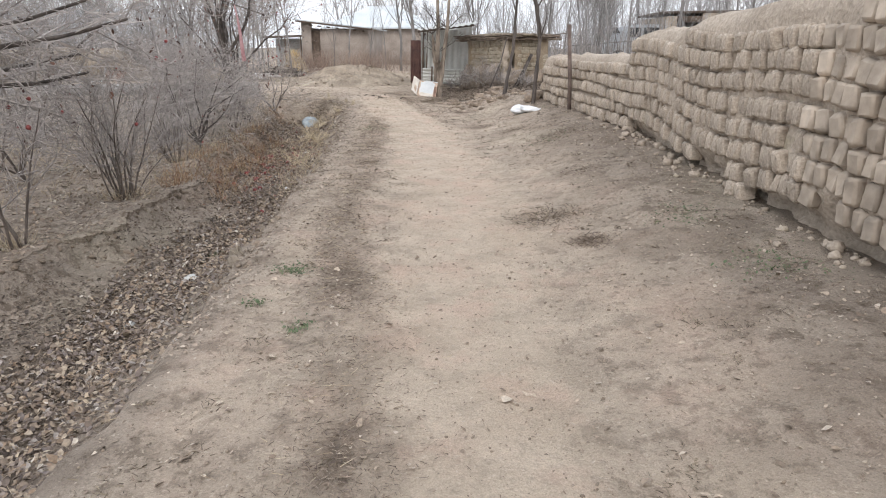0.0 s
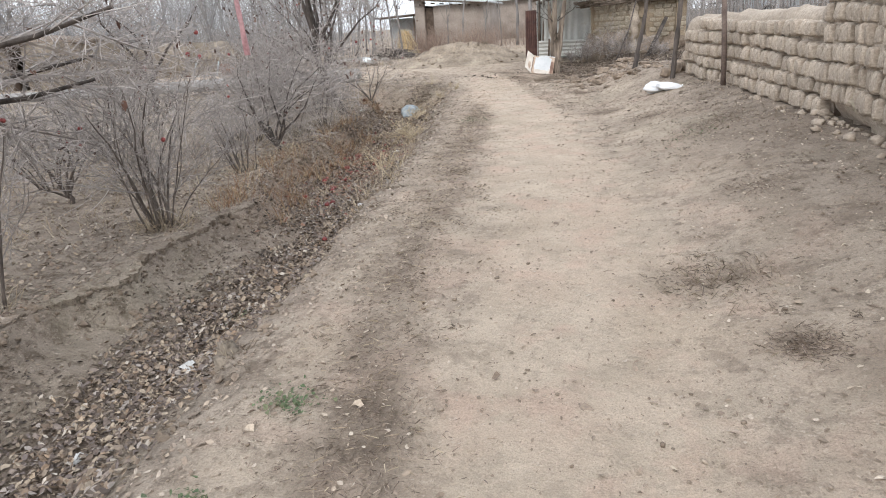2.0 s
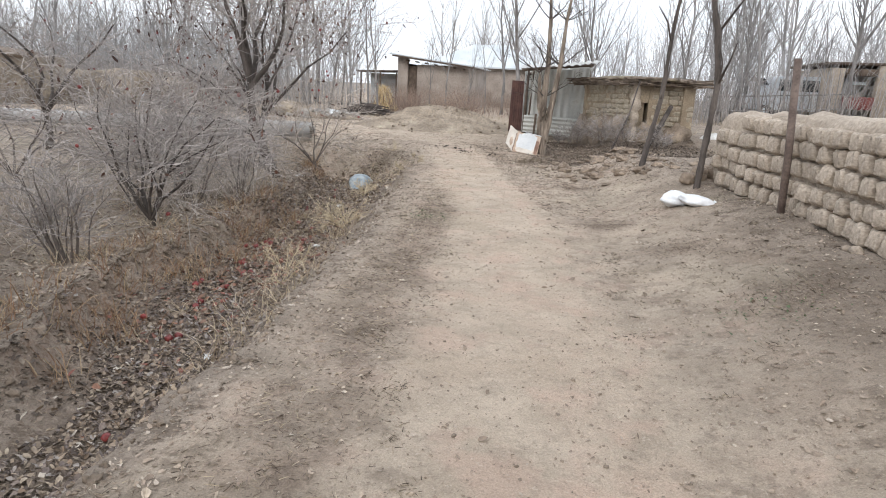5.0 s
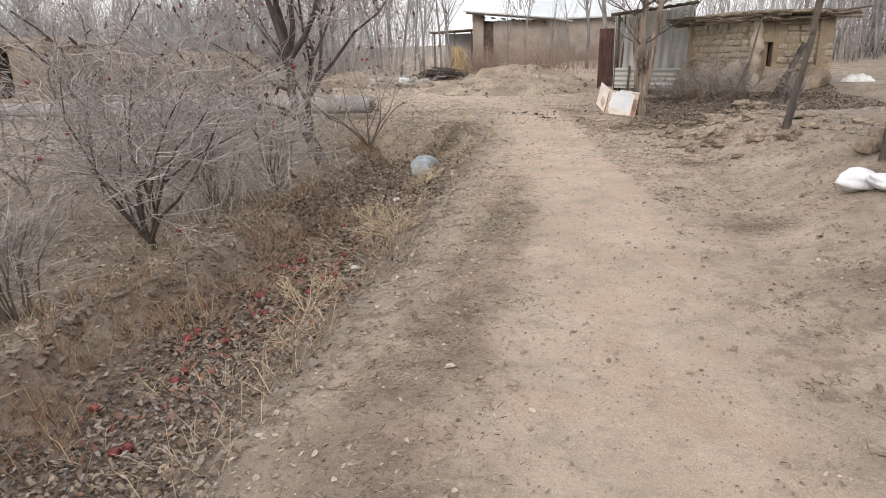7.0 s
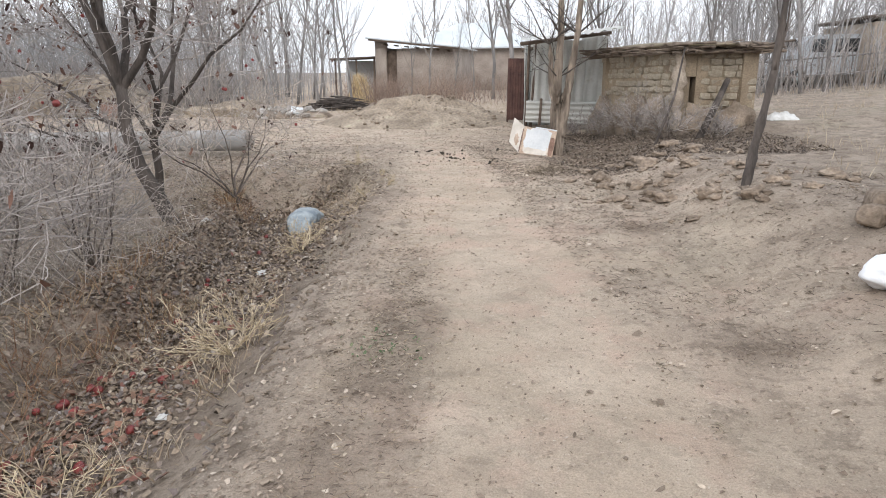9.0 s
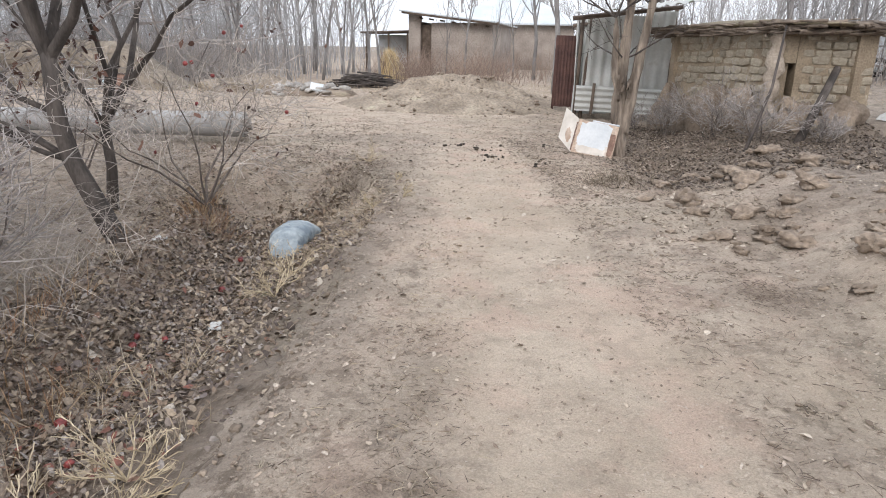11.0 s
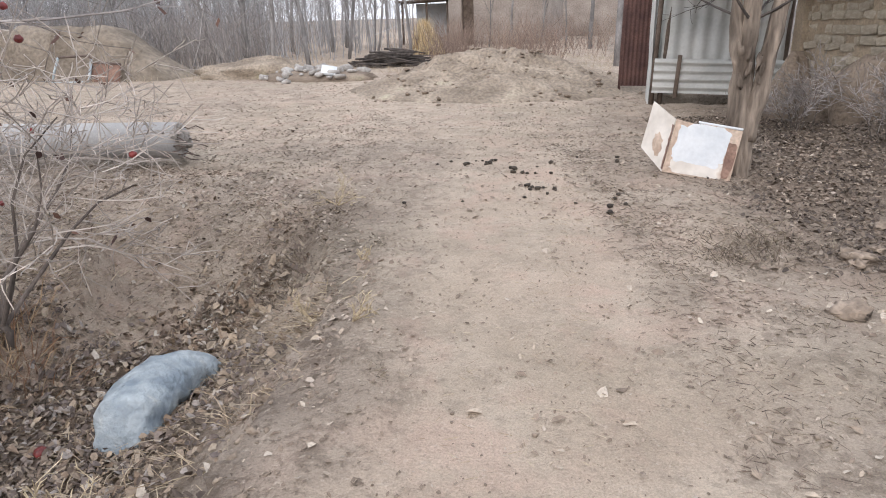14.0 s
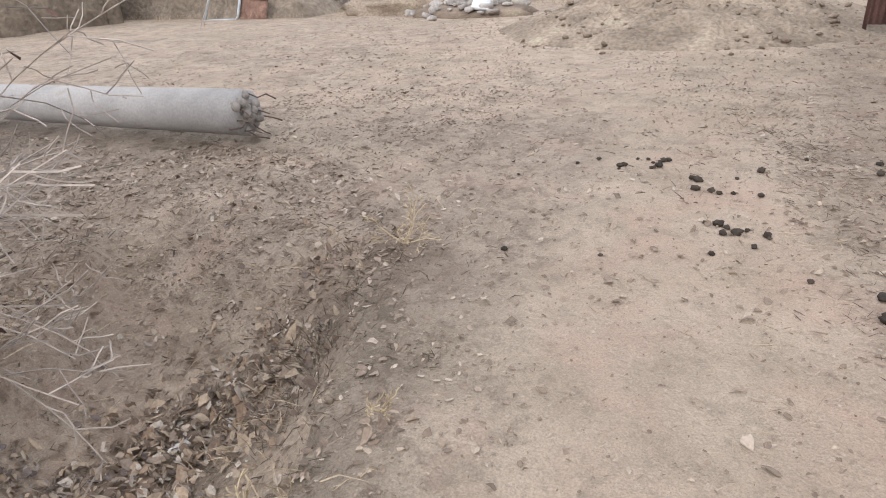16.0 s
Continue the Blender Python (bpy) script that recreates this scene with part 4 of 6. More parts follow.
# ---- sack in the ditch, bags and paper ----
def sack():
    s, r = Shape(), random.Random(6)
    pts = [(-3.33, 16.64), (-3.34, 16.68), (-3.37, 16.78), (-3.41, 16.95), (-3.42, 17.13), (-3.39, 17.29), (-3.33, 17.42), (-3.28, 17.48)]
    rad = [0.118, 0.142, 0.158, 0.165, 0.16, 0.145, 0.10, 0.035]
    vs, fs, seg = [], [], 18
    rings = 26
    for i in range(rings + 1):
        u = i / rings * (len(pts) - 1)
        k = min(int(u), len(pts) - 2)
        f = u - k
        x, y = [pts[k][a] + (pts[k + 1][a] - pts[k][a]) * f for a in (0, 1)]
        q = rad[k] + (rad[k + 1] - rad[k]) * f
        d = Vector((pts[k + 1][0] - pts[k][0], pts[k + 1][1] - pts[k][1], 0)).normalized()
        n = Vector((d.y, -d.x, 0))
        flat = min(1.0, 0.1 + i / 7)
        zc = -0.44 + q * 0.74 * flat + 0.05 * math.sin(math.pi * min(1, u / 7))
        for j in range(seg):
            a = 2 * math.pi * j / seg
            fold = abs(noise.noise(Vector((x * 9 + a, y * 7, a * 1.3))))
            w = q * (1.03 + 0.10 * noise.noise(Vector((x * 5, y * 5, math.cos(a) * 2))) - 0.22 * max(0, 0.16 - fold) / 0.16 * (0.4 + 0.6 * abs(math.cos(a))))
            vs.append(Vector((x, y, zc)) + n * math.cos(a) * w * 1.05 + Vector((0, 0, math.sin(a) * w * 0.82 * flat)))
    for i in range(rings):
        for j in range(seg):
            k = (j + 1) % seg
            fs.append((i * seg + j, i * seg + k, (i + 1) * seg + k, (i + 1) * seg + j))
    fs.append(tuple(range(seg)))
    fs.append(tuple(reversed(range(rings * seg, (rings + 1) * seg))))
    t = solid("full_sack", s.add(vs, [tuple(reversed(f)) for f in fs]), SACK, "bulging pale grey woven sack lying in the ditch", "sack")
    hem = Shape().tube([Vector(v) for v in vs[:seg]] + [Vector(vs[0])], [0.008] * (seg + 1), 5, False)
    part("stitched_hem", hem, SACK, t)


sack()


def crumpled(name, label, x, y, w, d, h, material, seed, rot=0, category="plastic bag"):
    """Crumpled sheet: a folded shell with thickness lying on the ground."""
    s, r, n = Shape(), random.Random(seed), 12
    vs, fs = [], []
    for side in (0, 1):
        for j in range(n + 1):
            for i in range(n + 1):
                u, v = i / n * 2 - 1, j / n * 2 - 1
                e = max(0, 1 - max(abs(u), abs(v)) ** 3)
                q = 1 + 0.25 * noise.noise(Vector((u * 1.5 + seed, v * 1.5, 0)))
                z = h * e * (0.6 + 0.7 * abs(noise.noise(Vector((u * 2.2, v * 2.2 + seed, 1))))) + 0.3 * h * noise.noise(Vector((u * 5, v * 5, seed))) * e
                vs.append((u * w / 2 * q, v * d / 2 * q, max(0, z) * (1 - 0.12 * side) + (0 if side else 0.004)))
    k = (n + 1) ** 2
    for side in (0, 1):
        for j in range(n):
            for i in range(n):
                q = [side * k + j * (n + 1) + i + o for o in (0, 1, n + 2, n + 1)]
                fs.append(tuple(q) if side == 0 else tuple(reversed(q)))
    return solid(name, s.add(vs, fs), material, label, category, pose(x, y, ground(x, y) + 0.005, 0, 0, rot))


def plump_bag():
    r = random.Random(61)
    for label, x, y, size, rot in (("plump white plastic bag on bare earth beside the wall", 1.52, 13.12, (0.42, 0.30, 0.17), 35), ("slack end of a white plastic bag on bare earth", 1.68, 12.82, (0.40, 0.30, 0.12), -20)):
        s = Shape().lump(Matrix(), size, r, 0.16, 14, 22, 0.06)
        t = solid("white_bag", s, PLASTIC, label, "plastic bag", pose(x, y, ground(x, y) + size[2] * 0.36, 0, 6, rot))
    part("tied_neck", Shape().tube([(0.16, 0.02, 0), (0.24, 0.04, -0.02), (0.32, 0.02, -0.05)], [0.05, 0.018, 0.035], 8), PLASTIC, t)


plump_bag()
crumpled("rubbish_heap", "pale rubbish and rags heaped beside the hut", 3.95, 22.2, 0.5, 0.35, 0.16, PAPER, 7, 0, "rubbish")
for k, (x, y, w) in enumerate(((-4.27, 16.18, 0.13), (-3.21, 15.21, 0.15), (-3.73, 17.98, 0.10), (-3.62, 18.17, 0.08), (-2.17, 5.37, 0.14), (-2.54, 12.24, 0.08), (-3.17, 15.17, 0.07), (-2.35, 4.55, 0.09), (-2.2, 9.1, 0.09))):
    crumpled("paper_scrap", "crumpled white scrap of paper among dead leaves", x, y, w, w * 0.6, w * 0.25, PAPER, 20 + k, k * 37, "paper")


# ---- dung ----
def dung():
    r = random.Random(14)
    groups = [(-2.55, 20.8, 14, 0.16), (-2.0, 20.5, 8, 0.18), (-1.9, 19.95, 10, 0.13), (-1.5, 19.6, 4, 0.2), (-1.15, 19.46, 3, 0.1), (-2.6, 19.4, 2, 0.25), (-1.22, 19.28, 2, 0.08), (-1.6, 20.9, 4, 0.3)]
    for x, y, n, w in groups:
        for k in range(n):
            a, b, q = x + r.gauss(0, w), y + r.gauss(0, w * 0.7), r.uniform(0.025, 0.06)
            s = Shape().lump(Matrix(), (q, q * 0.8, q * 0.55), r, 0.3, 6, 8)
            solid("dung_ball", s, DUNG, "dark dry ball of dung on the path", "dung", pose(a, b, ground(a, b) + q * 0.25, 0, 0, r.uniform(0, 180)), "dung on the path")


dung()


# ---- posts and bare trunks by the low wall ----
def post_and_trunks():
    s = Shape().tube([(2.26, 11.9, 0.2), (2.23, 11.9, 1.0), (2.17, 11.9, 1.92)], [0.037, 0.035, 0.034], 10)
    solid("fence_post", s, STEEL, "rusty brown upright post against the low wall", "post")
    for name, label, pts, rad in (
        ("dead_tree", "bare crooked dead trunk standing by the wall", [(1.84, 13.7, 0.15), (1.88, 13.75, 0.9), (1.94, 13.8, 1.7), (1.87, 13.8, 2.3), (1.74, 13.8, 2.75), (1.70, 13.8, 3.1)], [0.05, 0.038, 0.036, 0.042, 0.03, 0.02]),
        ("leaning_tree", "bare dark leaning trunk beside the path", [(1.39, 15.5, 0.3), (1.47, 15.6, 0.8), (1.60, 15.7, 1.5), (1.66, 15.75, 2.3), (1.74, 15.8, 3.2), (1.9, 15.9, 4.2)], [0.056, 0.037, 0.033, 0.029, 0.022, 0.012]),
    ):
        t = thing(name, label, "tree trunk")
        fine_pts, fine_rad = [], []
        for (a, b), (q0, q1) in zip(zip(pts, pts[1:]), zip(rad, rad[1:])):
            for k in range(6):
                f = k / 6
                n = Vector((noise.noise(Vector((a[2] + f, 1, 1))), noise.noise(Vector((a[2] + f, 5, 1))), 0)) * 0.04
                fine_pts.append(Vector(a).lerp(Vector(b), f) + n)
                fine_rad.append((q0 + (q1 - q0) * f) * (1 + 0.35 * noise.noise(Vector((3, (a[2] + f) * 4, 1)))))
        part("trunk", Shape().tube(fine_pts, fine_rad, 9), BARK, t)
        r = random.Random(len(name))
        for k in range(4):
            p = Vector(pts[2 + k % 3])
            e = p + Vector((r.uniform(-0.4, 0.4), r.uniform(-0.3, 0.3), r.uniform(0.3, 0.8)))
            part("branch", Shape().tube([p, (p + e) / 2 + Vector((0.03, 0, 0.05)), e], [0.018, 0.012, 0.005], 5), BARK, t)
    s = Shape().tube([(2.2, 20.95, 0.3), (2.55, 21.35, 0.9), (2.8, 21.66, 1.35)], [0.06, 0.055, 0.05], 8)
    solid("leaning_log", s, BARK, "dark log leaning against the hut wall", "log")
    s = Shape().tube([(1.35, 20.1, 0.3), (1.75, 20.8, 1.1), (2.0, 21.5, 1.9)], [0.022, 0.018, 0.014], 6)
    solid("leaning_stick", s, BARK, "thin dark stick leaning against the hut", "stick")


post_and_trunks()


# ---- left side: ruined mud bank, hut, window frame ----
def ruined_bank():
    s, n = Shape(), 180
    vs, fs = [], []
    for i in range(n + 1):
        x = -12.6 - i * 0.15
        rise = min(1.0, (i * 0.15) / 1.9) ** 0.8
        h = (1.45 + 0.2 * noise.noise(Vector((x * 0.5, 1, 1)))) * rise
        for j, (dy, k) in enumerate(((-0.95, 0), (-0.8, 0.18), (-0.7, 0.4), (-0.62, 0.62), (-0.52, 0.85), (-0.3, 0.99), (0.4, 0.95), (0.9, 0.5), (1.3, 0.0))):
            y = 30.2 + dy + 0.16 * noise.noise(Vector((x * 1.1, k * 2, 4))) + 0.10 * noise.noise(Vector((x * 3.1, k * 5, 8)))
            vs.append((x, y, ground(x, y) - 0.05 + h * k * (1 + 0.07 * noise.noise(Vector((x * 1.5, dy * 2, 7)))) + 0.07 * k * noise.noise(Vector((x * 2.6, dy * 6, 2)))))
    for i in range(n):
        for j in range(8):
            fs.append((i * 9 + j, i * 9 + j + 1, (i + 1) * 9 + j + 1, (i + 1) * 9 + j))
    solid("mud_bank", s.add(vs, [tuple(reversed(q)) for q in fs]), BANKMUD, "long ruined mud wall slumped into a bank", "mud wall")
    t = thing("window_frame", "pale grey vehicle window frame leaning on the mud bank", "window frame", pose(-15.6, 29.0, 0.17, -14, 0, 3))
    pts = [(-0.1, 0, 0), (-0.03, 0, 0.3), (0.1, 0, 0.66), (1.0, 0, 0.70), (1.1, 0, 0.6), (1.02, 0, 0.1), (0.95, 0, 0.02)]
    part("side_rail", Shape().tube(pts[:3], [0.03] * 3, 6), FRAMEPAINT, t)
    part("top_rail", Shape().tube(pts[2:5], [0.028] * 3, 6), STEEL, t, "rusty top rail")
    part("side_rail", Shape().tube(pts[4:], [0.035] * 3, 6), FRAMEPAINT, t)
    p = thing("rusty_panel", "rust-brown sheet propped on the mud bank", "metal panel", pose(-14.15, 29.2, 0.42, -16, 4, 2))
    part("sheet", Shape().block(Matrix(), (0.85, 0.025, 0.5), 0.006, 0.01), RUSTPAN, p)
    part("rail", Shape().block(pose(0, -0.02, 0.24), (0.9, 0.05, 0.05), 0.006), STEEL, p)
    part("bottom_rail", Shape().tube([pts[0], pts[6]], [0.035] * 2, 6), FRAMEPAINT, t)


ruined_bank()


def far_left_hut():
    t = thing("mud_hut", "small plastered mud hut with a dark doorway", "hut", pose(-21.25, 25.7, 0, 0, 0, -12))
    z0, z1 = -0.1, 1.95
    for name, x, w in (("wall", -2.55, 4.0), ("wall", 1.32, 1.84)):
        part(name, Shape().block(pose(x, 0.2, (z0 + z1) / 2), (w, 0.4, z1 - z0), 0.02), BANKMUD, t)
    part("lintel", Shape().block(pose(-0.075, 0.2, 1.88), (0.94, 0.36, 0.22), 0.015), TIMBER, t)
    part("wall", Shape().block(pose(-1.15, 3.2, 0.92), (6.8, 0.4, 2.0), 0.02), BANKMUD, t)
    for x in (-4.35, 2.04):
        part("wall", Shape().block(pose(x, 1.7, 0.92), (0.4, 2.58, 2.0), 0.02), BANKMUD, t)
    part("door_frame", Shape().block(pose(-0.51, 0.2, 0.85), (0.07, 0.3, 1.8), 0.01), TIMBER, t)
    part("door_frame", Shape().block(pose(0.36, 0.2, 0.85), (0.07, 0.3, 1.8), 0.01), TIMBER, t)
    roof, r = Shape(), random.Random(3)
    roof.lump(pose(-1.15, 1.6, 2.08, 0, 3), (7.6, 4.2, 0.5), r, 0.05, 6, 24)
    part("roof", roof, SLATE, t, "brushwood and mud roof")


far_left_hut()


# ---- far houses, straw, brush pile ----
def house():
    t = thing("clay_house", "long low clay-walled house with a sloping lean-to roof", "house", pose(-9.85, 48, 0.1, 0, 0, -4))
    L, D, hl, hr = 4.7, 6.0, 3.42, 2.95
    for x, w in ((0.34, 0.68), (3.0, 3.4)):
        part("wall", Shape().block(pose(x, 0.15, 1.4), (w - 0.006, 0.3, 2.8), 0.01), HOUSEWALL, t)
    part("wall", Shape().block(pose(0.99, 0.32, 1.35), (0.62, 0.2, 2.7), 0.01), TIMBER, t)
    part("wall", Shape().block(pose(0.15, D / 2 + 0.16, 1.45), (0.3, D - 0.3, 2.9), 0.01), HOUSEWALL, t)
    part("wall", Shape().block(pose(L - 0.15, D / 2 + 0.16, 1.4), (0.3, D - 0.3, 2.8), 0.01), HOUSEWALL, t)
    part("wall", Shape().block(pose(L / 2, D, 1.4), (L - 0.62, 0.3, 2.8), 0.01), HOUSEWALL, t)
    part("gable", Shape().add([(0.0, 0.0, 2.8), (0.68, 0.0, 2.8), (0.68, 0.0, 3.25), (0.0, 0.0, 3.3), (0.0, 0.3, 2.8), (0.68, 0.3, 2.8), (0.68, 0.3, 3.25), (0.0, 0.3, 3.3)],
                              [(0, 1, 2, 3), (7, 6, 5, 4), (3, 2, 6, 7), (1, 5, 6, 2), (4, 0, 3, 7)]), HOUSEWALL, t)
    part("roof", Shape().block(pose(L / 2, D / 2 - 0.2, 3.1, 0, 6.2), (L + 0.7, D + 1.0, 0.08), 0.01), ROOFTIN, t, "pale sheet roof")
    part("eave", Shape().block(pose(L / 2 + 0.1, -0.62, 3.03, 0, 6.2), (L + 0.6, 0.12, 0.16), 0.01), TIMBER, t, "dark timber eave board")
    for k in range(7):
        x = 0.7 + k * 0.62
        part("rafter_end", Shape().tube([(x, -0.5, 3.1 - x * 0.108), (x, 0.3, 3.1 - x * 0.108)], [0.05, 0.05], 6), TIMBER, t)
    p = thing("porch", "low open porch with pale wall beside the clay house", "porch", pose(-12.6, 49, 0.1))
    part("roof", Shape().block(pose(1.3, 0.8, 2.32, 0, -2), (3.0, 2.4, 0.1), 0.02), TIMBER, p)
    part("wall", Shape().block(pose(1.5, 1.8, 1.1), (2.5, 0.2, 2.2), 0.02), ENAMEL, p, "whitewashed wall")
    for x in (0.1, 1.4, 2.5):
        part("post", Shape().tube([(x, -0.2, 0), (x, -0.2, 2.3)], [0.06, 0.06], 6), TIMBER, p)
    b = thing("hipped_house", "clay house with a white sheet-metal hipped roof", "house", pose(-9.6, 58, 0.2))
    W, D2 = 8.6, 8.0
    for x, y, sx, sy in ((W / 2, 0.15, W, 0.3), (W / 2, D2, W, 0.3), (0.15, D2 / 2 + 0.08, 0.3, D2 - 0.46), (W - 0.15, D2 / 2 + 0.08, 0.3, D2 - 0.46)):
        part("wall", Shape().block(pose(x, y, 1.55), (sx, sy, 3.1), 0.01), HOUSEWALL, b)
    e = 0.55
    part("roof", Shape().add([(-e, -e, 3.08), (W + e, -e, 3.08), (W + e, D2 + e, 3.08), (-e, D2 + e, 3.08), (3.0, D2 / 2, 5.0), (W - 3.0, D2 / 2, 5.0), (-e, -e, 2.98), (W + e, -e, 2.98), (W + e, D2 + e, 2.98), (-e, D2 + e, 2.98)],
                             [(0, 1, 5, 4), (1, 2, 5), (2, 3, 4, 5), (3, 0, 4), (6, 7, 1, 0), (7, 8, 2, 1), (8, 9, 3, 2), (9, 6, 0, 3), (9, 8, 7, 6)]), ROOFTIN, b, "white sheet-metal hipped roof", False)
    s, r = Shape(), random.Random(31)
    for k in range(1500):
        a, f = r.uniform(0, 6.283), r.uniform(0.35, 1.0)
        foot = Vector((-8.6 + math.cos(a) * 0.72 * f, 40 + math.sin(a) * 0.6 * f, 0.2))
        tip = Vector((-8.75 + r.gauss(0, 0.14), 40 + r.gauss(0, 0.14), 1.5))
        d = tip - foot
        s.blade(foot + d * r.uniform(0, 0.25), d, d.length * r.uniform(0.5, 1.0), 0.035, 0.03, r)
    solid("straw_stook", s, YELLOW, "pointed stook of bright yellow straw stalks", "straw")
    s = Shape()
    for k in range(190):
        x, y = -7.9 + r.gauss(0, 0.6), 34 + r.gauss(0, 0.35)
        a, L = r.gauss(0.05, 0.35), r.uniform(0.5, 1.4)
        z = ground(x, y) + 0.03 + r.uniform(0, 0.45) * max(0, 1 - abs(x + 7.9) / 1.2)
        d = Vector((math.cos(a), math.sin(a), r.gauss(0, 0.06))) * L / 2
        q = r.uniform(0.012, 0.035)
        s.tube([Vector((x, y, z)) - d, Vector((x, y, z + r.uniform(-0.04, 0.05))), Vector((x, y, z)) + d], [q, q * 0.8, q * 0.5], 4)
    solid("brush_pile", s, BARK, "pile of dark cut brushwood on the ground", "brush pile")


house()


def right_yard():
    gx = ground(12, 37)
    t = thing("yard_hut", "pale mud outbuilding with an open dark doorway", "hut", pose(11.8, 36.6, gx))
    H = 3.3 - gx
    part("wall", Shape().block(pose(0.28, 0.15, H / 2 - 0.1), (0.56, 0.3, H), 0.02), MUD, t)
    part("wall", Shape().block(pose(4.4, 0.15, H / 2), (5.0, 0.3, H + 0.2), 0.02), MUD, t)
    part("wall", Shape().block(pose(0.15, 2.3, H / 2 - 0.1), (0.3, 3.98, H), 0.02), MUD, t)
    part("wall", Shape().block(pose(3.45, 4.5, H / 2 - 0.1), (6.9, 0.3, H), 0.02), MUD, t)
    part("wall", Shape().block(pose(6.75, 2.3, H / 2 - 0.1), (0.3, 3.98, H), 0.02), MUD, t)
    part("roof", Shape().block(pose(3.4, 2.4, H + 0.14, 0, -1), (7.2, 4.9, 0.12), 0.02), TIMBER, t)
    part("lintel", Shape().block(pose(1.23, 0.15, H - 0.25), (1.3, 0.26, 0.3), 0.02), TIMBER, t)
    part("blanket", Shape().block(pose(1.23, -0.03, 0.75), (1.32, 0.04, 0.55), 0.015), CLOTH, t, "dark red blanket over the opening")
    sign = part("sign", Shape().block(pose(1.4, 0.5, 1.6), (0.55, 0.03, 0.14), 0.005), ENAMEL, t, "small white plate in the doorway")
    vx, vy = 8.9, 37.6
    g = ground(vx + 1, vy)
    v = thing("parked_van", "old blue-grey van parked behind the yard fence", "van", pose(vx, vy, g))
    prof = [(0.0, 0.45), (0.0, 1.05), (0.55, 1.2), (1.05, 1.85), (1.3, 1.95), (3.9, 1.98), (4.15, 1.8), (4.2, 0.45)]
    n = len(prof)
    body = Shape().add([(x, y, z) for y in (0, 1.75) for x, z in prof], [tuple(range(n)), tuple(reversed(range(n, 2 * n)))] + [(i, i + n, (i + 1) % n + n, (i + 1) % n) for i in range(n)])
    part("body", body, VAN, v, smooth=False)
    part("windscreen", Shape().block(pose(0.79, 0.875, 1.54, 0, -37.5), (0.02, 1.5, 0.7), 0.004), WINDOW, v)
    for x, w in ((1.55, 0.7), (2.45, 0.85), (3.4, 0.85)):
        part("side_window", Shape().block(pose(x, -0.006, 1.55), (w, 0.02, 0.5), 0.006), WINDOW, v)
    for y in (0.2, 1.55):
        part("headlight", Shape().tube([(-0.02, y, 0.85), (0.03, y, 0.85)], [0.1, 0.1], 12), ENAMEL, v)
    for x in (0.75, 3.4):
        for y in (0.05, 1.7):
            w = part("wheel", Shape().tube([(x, y - 0.1, 0.33), (x, y + 0.1, 0.33)], [0.33, 0.33], 18), BLACK, v)
            part("rim", Shape().tube([(x, y - 0.11, 0.33), (x, y + 0.11, 0.33)], [0.18, 0.18], 12), FRAMEPAINT, w)
    f, r = thing("stick_fence", "rough fence of upright grey poles in the yard", "fence"), random.Random(9)
    for k in range(34):
        x = 6.6 + k * 0.17 + r.uniform(-0.05, 0.05)
        y = 35.4 + r.uniform(-0.1, 0.1)
        z = ground(x, y)
        part("pole", Shape().tube([(x, y, z - 0.1), (x + r.gauss(0, 0.06), y, z + 0.9), (x + r.gauss(0, 0.12), y, z + r.uniform(1.4, 2.3))], [0.03, 0.025, 0.015], 5), GREYBARK, f)
    for z in (0.5, 1.1):
        part("rail", Shape().tube([(6.5, 35.35, ground(6.5, 35.4) + z), (12.4, 35.35, ground(12.4, 35.4) + z)], [0.03, 0.03], 5), GREYBARK, f)


right_yard()


# ---- bare trees, shrubs and brush ----
def grow(shapes, p, d, length, r0, depth, r, kids, spread, up, sides=(7, 4, 3, 3), wander=0.12, tips=None, start=0.35, ratio=(0.32, 0.58), fine=0.0022):
    """A branch that wanders, thins and forks; shapes[depth] takes its tube."""
    p, d = Vector(p), Vector(d).normalized()
    n = (8, 5, 4, 3)[min(depth, 3)]
    pts, rad = [p.copy()], [r0]
    dirs = [d.copy()]
    for k in range(n):
        d = (d + Vector((r.gauss(0, wander), r.gauss(0, wander), r.gauss(0, wander * 0.6) + up * 0.12))).normalized()
        p = p + d * (length / n)
        pts.append(p.copy())
        dirs.append(d.copy())
        rad.append(max(fine, r0 * (1 - 0.72 * (k + 1) / n)))
    shapes[min(depth, len(shapes) - 1)].tube(pts, rad, sides[min(depth, 3)], depth == 0)
    if tips is not None and depth >= 1:
        tips.append(pts[-1])
    if depth < len(kids):
        for c in range(kids[depth]):
            f = start + (1 - start) * (c + r.random()) / kids[depth]
            i = min(n - 1, int(f * n))
            q = pts[i] + (pts[i + 1] - pts[i]) * (f * n - i)
            axis = Vector((r.gauss(0, 1), r.gauss(0, 1), r.gauss(0, 0.4)))
            side = axis - dirs[i] * axis.dot(dirs[i])
            side = side.normalized() if side.length > 0.01 else Vector((1, 0, 0))
            a = radians(r.uniform(*spread))
            grow(shapes, q, dirs[i] * math.cos(a) + side * math.sin(a), length * r.uniform(*ratio) * (1.15 - 0.5 * f), max(fine * 1.2, rad[i] * r.uniform(0.4, 0.62)), depth + 1, r, kids, spread, up, sides, wander, tips, 0.25, ratio, fine)


def poplar(seed, h):
    r = random.Random(seed)
    a, b = Shape(), Shape()
    grow([a, b], (0, 0, -0.1), (r.gauss(0, 0.06), r.gauss(0, 0.06), 1), h, h * r.uniform(0.009, 0.0135), 0, r, (13, 4), (22, 45), 0.8, sides=(6, 3, 3, 3), wander=0.05, start=0.28)
    return a, b


